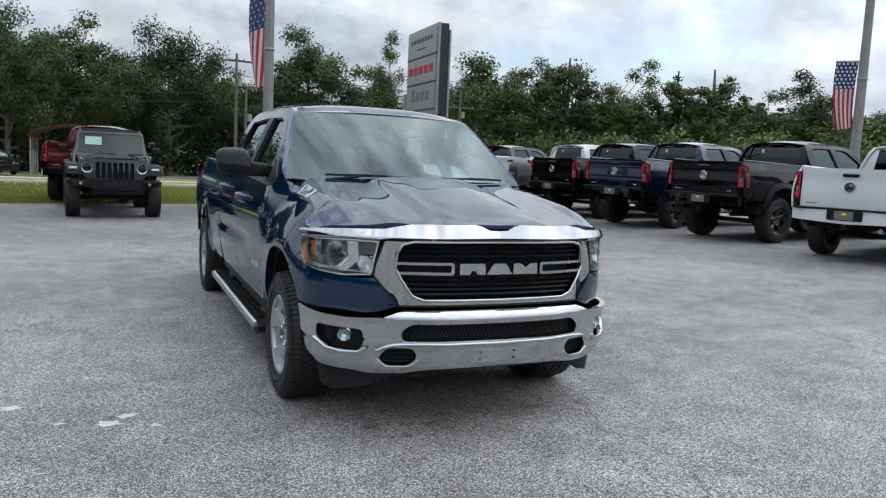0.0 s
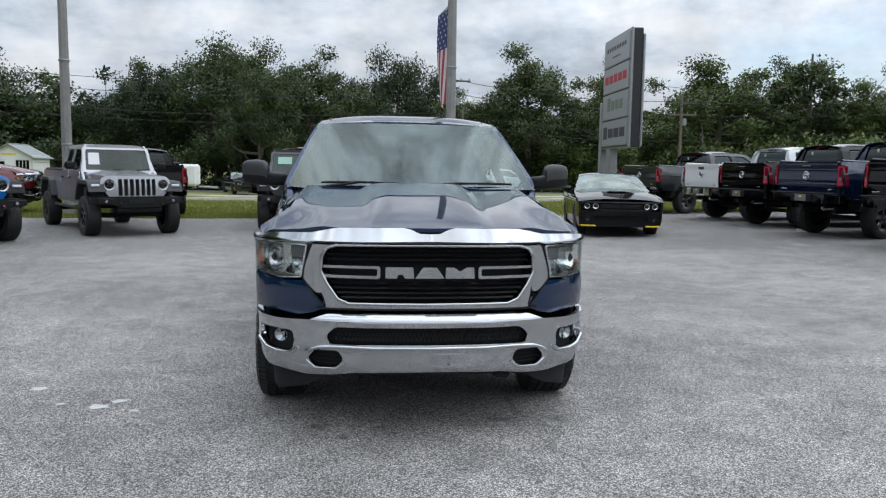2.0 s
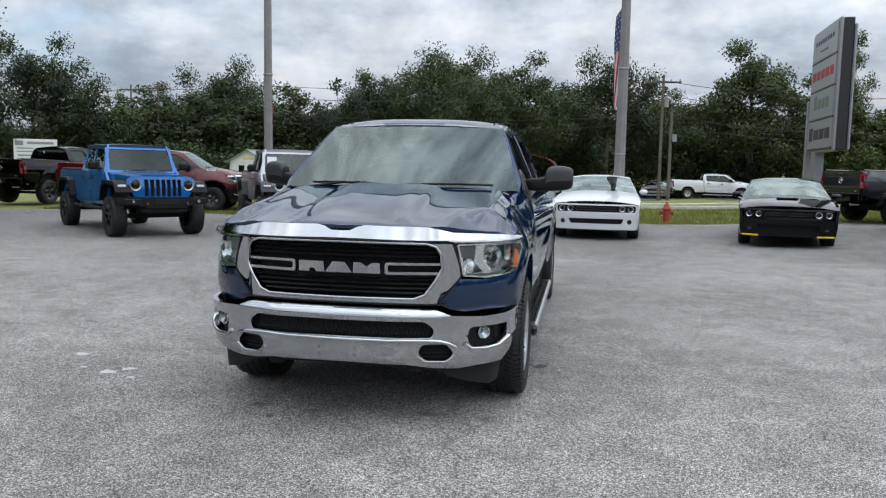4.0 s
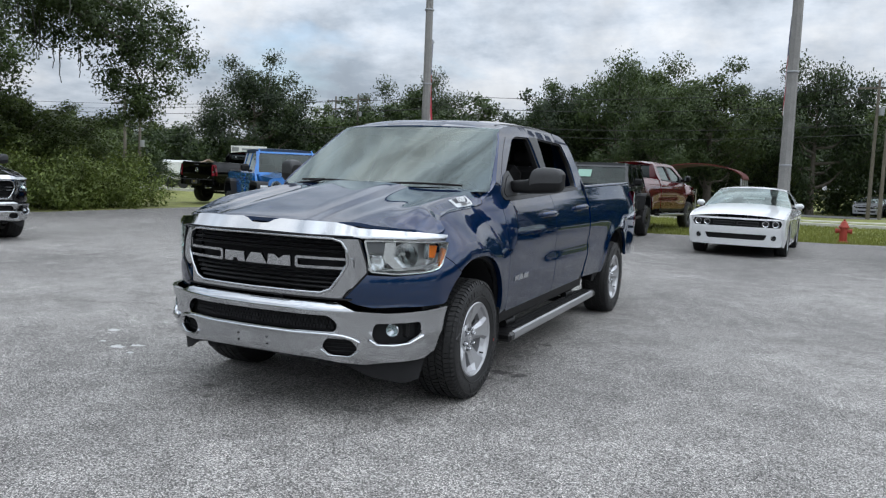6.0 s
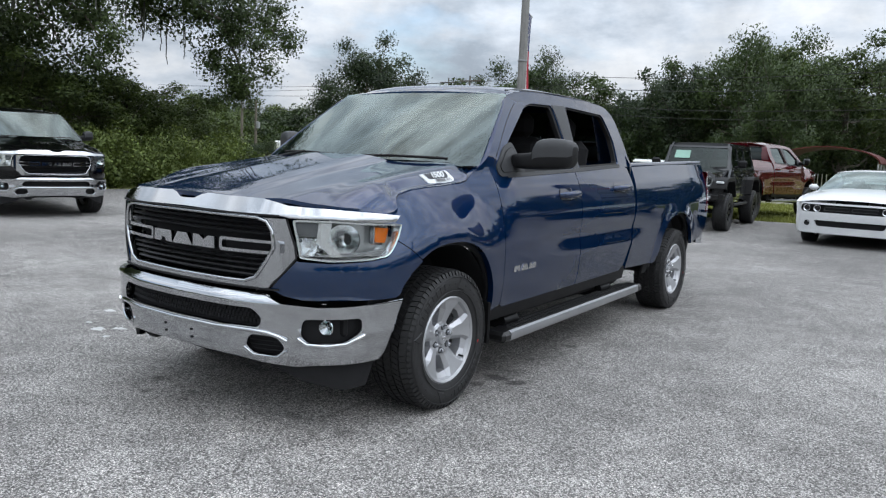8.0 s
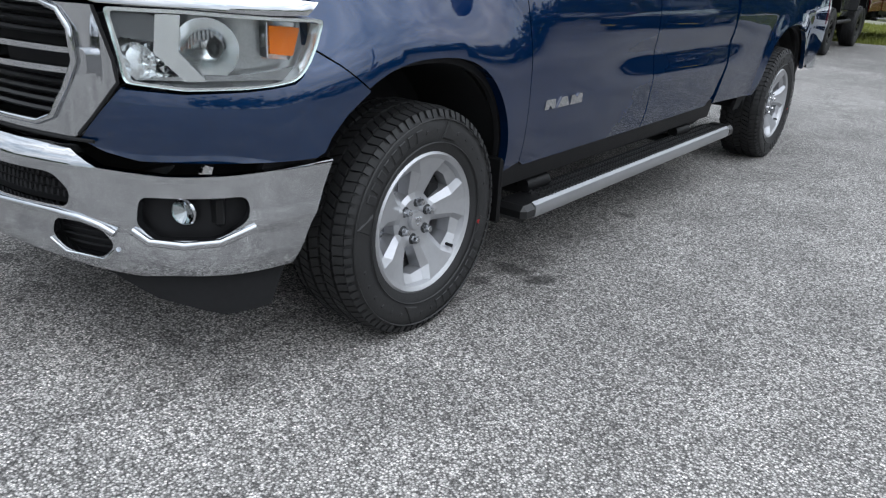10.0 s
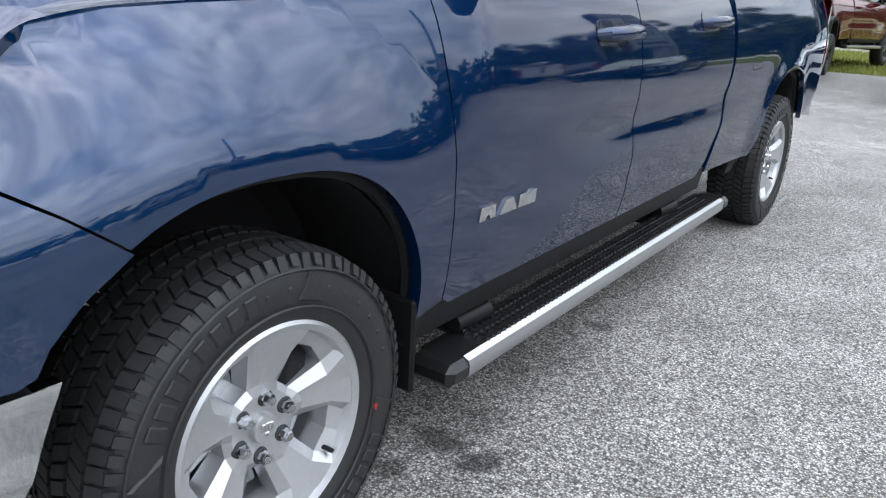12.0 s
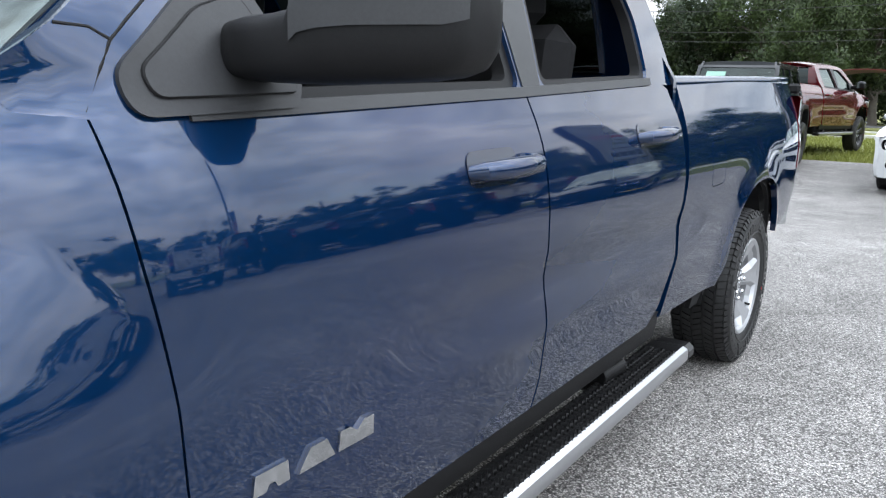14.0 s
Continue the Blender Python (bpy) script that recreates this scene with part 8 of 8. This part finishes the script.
OAKS = [tree("oak_tree", 11 + k, 12.0, 5.2, LEAF_OAK, "broad dark green oak standing beyond the road", 34000, 0.105, 0.14) for k in range(4)]
MIXED = [tree("leafy_tree", 31 + k, 12.0, 4.2, LEAF_MIX, "green leafy tree in the roadside woods", 28000, 0.105, 0.10) for k in range(4)]
THIN = [tree("thin_tree", 51 + k, 12.0, 3.4, LEAF_MIX, "thin open tree with light green leaves", 8000, 0.12, 0.18, sparse=True) for k in range(2)]
PINES = [tree("pine_tree", 61 + k, 12.0, 3.3, LEAF_PINE, "tall dark pine with layered needles", 18000, 0.12, 0.35, pine=True) for k in range(2)]
FAROAK = [tree("far_oak_tree", 81 + k, 12.0, 5.2, LEAF_OAK, "dark green oak deep in the woods", 11000, 0.19, 0.10) for k in range(3)]
FARMIX = [tree("far_leafy_tree", 91 + k, 12.0, 4.2, LEAF_MIX, "green tree deep in the roadside woods", 9500, 0.185, 0.08) for k in range(3)]
used = set()


def plant(kind, x, y, top, r, i):
    base = gz(x, y) - 0.05
    src = kind[i % len(kind)]
    h = top - base
    rad = {id(OAKS): 5.2, id(MIXED): 4.2, id(THIN): 3.4, id(PINES): 3.3, id(FAROAK): 5.2, id(FARMIX): 4.2}[id(kind)]
    k = h / 12.0
    kr = max(0.55 * k, min(1.7 * k, r / rad * 1.25))
    m = Matrix.Translation((x, y, base)) @ Matrix.Rotation(i * 1.9, 4, "Z")
    t = src if src.name not in used else copy_thing(src, Matrix.Identity(4))
    used.add(src.name)
    t.matrix_basis = m @ Matrix.Diagonal((kr, kr, k, 1))
    return t


W1 = [(-8.1, 56.1, 9.9, 2.8), (-4.6, 61.1, 11.4, 3.6), (-0.7, 68.5, 8.6, 2.4), (3.0, 64.7, 12.2, 3.3), (9.0, 70.2, 8.9, 2.6), (15.4, 66.4, 13.0, 3.8), (25.9, 76.1, 12.8, 2.6), (32.3, 62.8, 12.4, 4.7)]
W2 = [(39.0, 64.6, 12.1, 2.9), (38.8, 59.0, 12.9, 3.1), (45.7, 60.2, 10.9, 3.3), (45.2, 51.3, 11.4, 2.7), (47.8, 49.1, 11.6, 3.3), (59.0, 55.2, 9.7, 2.9), (62.5, 51.4, 10.8, 3.5), (70.7, 51.0, 9.2, 2.7)]
W3 = [(-49.0, 78.6, 7.8, 4.0), (-43.6, 74.8, 7.8, 3.7), (-38.0, 73.9, 12.9, 3.7), (-35.5, 79.0, 9.1, 3.0), (-30.0, 77.2, 8.6, 2.9), (-19.9, 67.7, 10.9, 3.6), (-13.2, 66.8, 13.3, 4.3), (-9.5, 69.9, 11.8, 3.1)]
W4 = [(-45.0, 54.0, 11.7, 3.9), (-55.0, 81.6, 10.2, 2.3), (-53.8, 89.6, 10.1, 4.0), (-101.6, 97.8, 9.2, 6.5), (-105.6, 93.7, 8.0, 4.3), (-96.0, 103.5, 6.0, 5.3)]
n_ = 0
for rows, kinds in ((W1, "OMMOMMMM"), (W2, "MTMTTMMM"), (W3, "MMOMMOOM"), (W4, "OMMMMM")):
    for (x, y, top, r), k in zip(rows, kinds):
        plant({"O": OAKS, "M": MIXED, "T": THIN, "P": PINES}[k], x, y, top, r, n_)
        n_ += 1
# fuller second rank behind and between, so that the wood closes
rng = np.random.default_rng(5)
for k in range(46):
    a = radians(-58 + 112 * k / 45 + rng.normal() * 0.8)
    dist = 80 + 14 * rng.random()
    x, y = dist * math.sin(a), dist * math.cos(a) - 5
    plant(FARMIX if k % 3 and a > 0.1 else FAROAK, x, y, 7.6 + 2.4 * rng.random() - 3.4 * step_(-30, -42, math.degrees(a)), 4.5, k)
for k in range(10):
    a = radians(60 + 9 * k)
    plant(FARMIX, 58 * math.sin(a), 58 * math.cos(a), 8 + 3 * rng.random(), 4.2, k + 3)
    a = radians(-70 - 9 * k)
    plant(FAROAK, 52 * math.sin(a), 52 * math.cos(a), 8 + 3 * rng.random(), 4.2, k + 1)

# undergrowth along the wood's edge: dark oak scrub to the west, lighter brush to the east
for a0, a1, leaf, lab in ((-66, 14, LEAF_OAK, "dark oak scrub along the edge of the woods"), (14, 66, LEAF_BRUSH, "light green brush along the edge of the woods")):
    me, c, rr = Mesh(), [], []
    for k in range(int(2.5 * (a1 - a0))):
        a = radians(a0 + k / 2.5)
        dist = 70 + 6 * rng.random() - (16 * step_(18, 40, math.degrees(a)))
        x, y = dist * math.sin(a), dist * math.cos(a) - 4
        for z in (0.6, 1.9, 3.1):
            c.append((x + rng.normal() * 0.8, y + rng.normal(), gz(x, y) + z + rng.normal() * 0.4))
            rr.append(1.2 + 0.5 * rng.random())
    leaves(me, np.array(c), np.array(rr), 1000 * (a1 - a0), 0.145, rng, 0.9, 0.3, tri=True)
    tagged(me.part("wood_undergrowth", leaf, smooth=0), lab, "undergrowth", kind="stuff")

# hedge and scrub along the west side
me = Mesh()
c, rr = [], []
for k in range(150):
    t = k / 149
    x, y = -17.0 - 0.9 * rng.random() - 1.5 * t * rng.random(), 3.0 + 12.3 * t
    hh = 0.75 + 0.3 * math.sin(k * 0.37) + 0.25 * rng.random()
    for z in (0.25, 0.7 * hh, 1.2 * hh):
        c.append((x + rng.normal() * 0.35, y + rng.normal() * 0.3, z))
        rr.append(0.42 + 0.22 * rng.random())
leaves(me, np.array(c), np.array(rr), 62000, 0.045, rng, 1.0, 0.2)
tagged(me.part("scrub_hedge", LEAF_BUSH, smooth=0), "wild green scrub hedge at the asphalt edge", "hedge", kind="stuff")
for k, (x, y, h, r) in enumerate(((-21.0, 12.4, 3.8, 1.6), (-21.4, 14.6, 3.4, 1.4), (-20.5, 9.3, 4.0, 1.7), (-23.5, 17.3, 1.9, 1.1), (-29.0, 26.0, 1.7, 1.2), (-24.5, 7.0, 5.0, 2.2))):
    plant(MIXED if k < 3 or k % 2 else OAKS, x, y, h, r, k + 7)
# dark trees crowding behind the great oak
for k, (x, y, h, r) in enumerate(((-27.5, 9.6, 9.5, 1.9), (-30.0, 6.5, 11.0, 4.2), (-23.5, 4.0, 9.5, 3.4), (-28.5, 3.0, 12.0, 4.5))):
    plant(OAKS, x, y, h, r, k + 2)
# wide gap fillers far to the west
for k in range(9):
    plant(FARMIX, -48 - 5 * k * 0.8, 36 + 5 * k, 4.8 + 1.2 * rng.random(), 4.2, k)


def mossy_oak():
    """The great oak by the west edge, with grey moss hanging from its boughs."""
    T = tree("mossy_oak_tree", 77, 13.5, 6.2, LEAF_OAK, "great spreading oak hung with grey moss", 82000, 0.062, 0.42)
    T.matrix_basis = Matrix.Translation((-22.0, 7.2, -0.05))
    r2 = np.random.default_rng(9)
    boughs, me, ms = Mesh(), Mesh(), Mesh()
    c, rr = [], []
    for k in range(13):
        a = radians(-75 + 165 * k / 12) + r2.normal() * 0.08
        z1 = 5.0 + 3.8 * r2.random()
        L = 5.4 + 2.4 * r2.random() + 1.6 * step_(0, 50, math.degrees(a))
        p = [Vector((0, 0, 3.4 + 0.2 * k)), Vector((L * 0.5 * math.cos(a), L * 0.5 * math.sin(a), z1 + 0.8)), Vector((L * math.cos(a), L * math.sin(a), z1 + 0.3))]
        boughs.tube(p, [0.20, 0.12, 0.04], 7)
        for j in range(7):
            q = p[1].lerp(p[2], j / 6) + Vector(r2.normal(size=3)) * 0.6
            c.append(tuple(q))
            rr.append(0.7 + 0.5 * r2.random())
            x, y, z = q
            for _ in range(2):
                xx, yy, z0 = x + r2.normal() * 0.7, y + r2.normal() * 0.7, z - 0.2
                ln = 0.5 + 1.2 * r2.random()
                for s in range(5):
                    f0, f1 = s / 5, (s + 1) / 5
                    w0, w1 = 0.022 * (1 - f0), 0.022 * (1 - f1) + 0.003
                    dx = r2.normal() * 0.04
                    o = len(ms.v)
                    ms.v += [(xx - w0, yy, z0 - ln * f0), (xx + w0, yy + 0.03, z0 - ln * f0), (xx + w1 + dx, yy + 0.03, z0 - ln * f1), (xx - w1 + dx, yy, z0 - ln * f1)]
                    ms.f.append((o, o + 1, o + 2, o + 3))
    # low boughs that hang out over the lot's edge
    for pa in (((2.0, 2.2, 6.4), (4.0, 5.2, 6.9), (4.6, 7.6, 6.1), (4.9, 8.8, 5.1)), ((3.4, 4.4, 6.6), (4.8, 6.2, 5.4), (5.0, 6.9, 3.9), (5.0, 7.2, 2.9)), ((1.5, -0.5, 6.2), (3.6, 0.6, 5.8), (5.0, 1.4, 4.8), (5.4, 1.8, 3.9))):
        pv = [Vector(q) for q in pa]
        boughs.tube(pv, [0.09, 0.06, 0.035, 0.012], 6)
        for i in range(3):
            for j in range(7):
                c.append(tuple(pv[i].lerp(pv[i + 1], j / 7) + Vector(r2.normal(size=3)) * 0.45))
                rr.append(0.62 + 0.4 * r2.random())
    leaves(me, np.array(c), np.array(rr), 100000, 0.048, r2, 0.8, 0.1, tri=True)
    boughs.part("bough", BARK, T, "", 50)
    me.part("bough_leaves", LEAF_OAK, T, "", 0)
    ms.part("hanging_moss", MOSS, T, "grey hanging moss", 0)


mossy_oak()

# grass blades on the verge, nearest strip
me = Mesh()
cnt = 60000
xs, ys = rng.uniform(-16, 17, cnt), 17.0 + 12.5 * rng.random(cnt) ** 1.6
keep = ~inside(lot, np.stack([xs, ys], 1))
for x, y in zip(xs[keep], ys[keep]):
    z, a, h = gz(x, y) - 0.05, rng.random() * 6.28, 0.05 + 0.07 * rng.random()
    dx, dy = 0.03 * math.cos(a), 0.03 * math.sin(a)
    o = len(me.v)
    me.v += [(x - dx, y - dy, z), (x + dx, y + dy, z), (x + dx * 0.6 + rng.normal() * 0.02, y + rng.normal() * 0.02, z + h)]
    me.f.append((o, o + 1, o + 2))
tagged(me.part("verge_grass", GRASSB, smooth=0), "short patchy grass on the roadside verge", "grass", kind="stuff")

# ---- marks on the asphalt ----


def blot(x, y, sx, sy, seed, material, name, label, turn=0.0):
    r2 = np.random.default_rng(seed)
    n = 26
    ph = r2.random(3) * 6
    pts = []
    for k in range(n):
        a = 2 * math.pi * k / n
        r = 1 + 0.25 * math.sin(2 * a + ph[0]) + 0.18 * math.sin(5 * a + ph[1]) + 0.12 * r2.normal()
        u, v = sx * r * math.cos(a), sy * r * math.sin(a)
        pts.append((x + u * math.cos(turn) - v * math.sin(turn), y + u * math.sin(turn) + v * math.cos(turn)))
    m = Mesh().panel(pts, lambda a, b, d: (a, b, gz(a, b) + 0.004 - d), 0.5, thick=0.002, grid=False)
    return tagged(m.part(name, material), label, "stain")


for src in OAKS + MIXED + THIN + PINES + FAROAK + FARMIX:
    if src.name not in used:
        src.matrix_basis = Matrix.Translation((30 + 3 * len(used), 74, -1.0))
        used.add(src.name)
for k, (x, y, sx, sy) in enumerate(((-1.956, -0.27, 0.07, 0.035), (-1.86, -0.16, 0.05, 0.03), (-2.46, 0.14, 0.06, 0.03), (-1.72, -0.36, 0.03, 0.02), (-2.2, -0.2, 0.02, 0.02))):
    blot(x, y, sx, sy, 40 + k, CHALK, "paint_speck", "white paint speck on the asphalt")
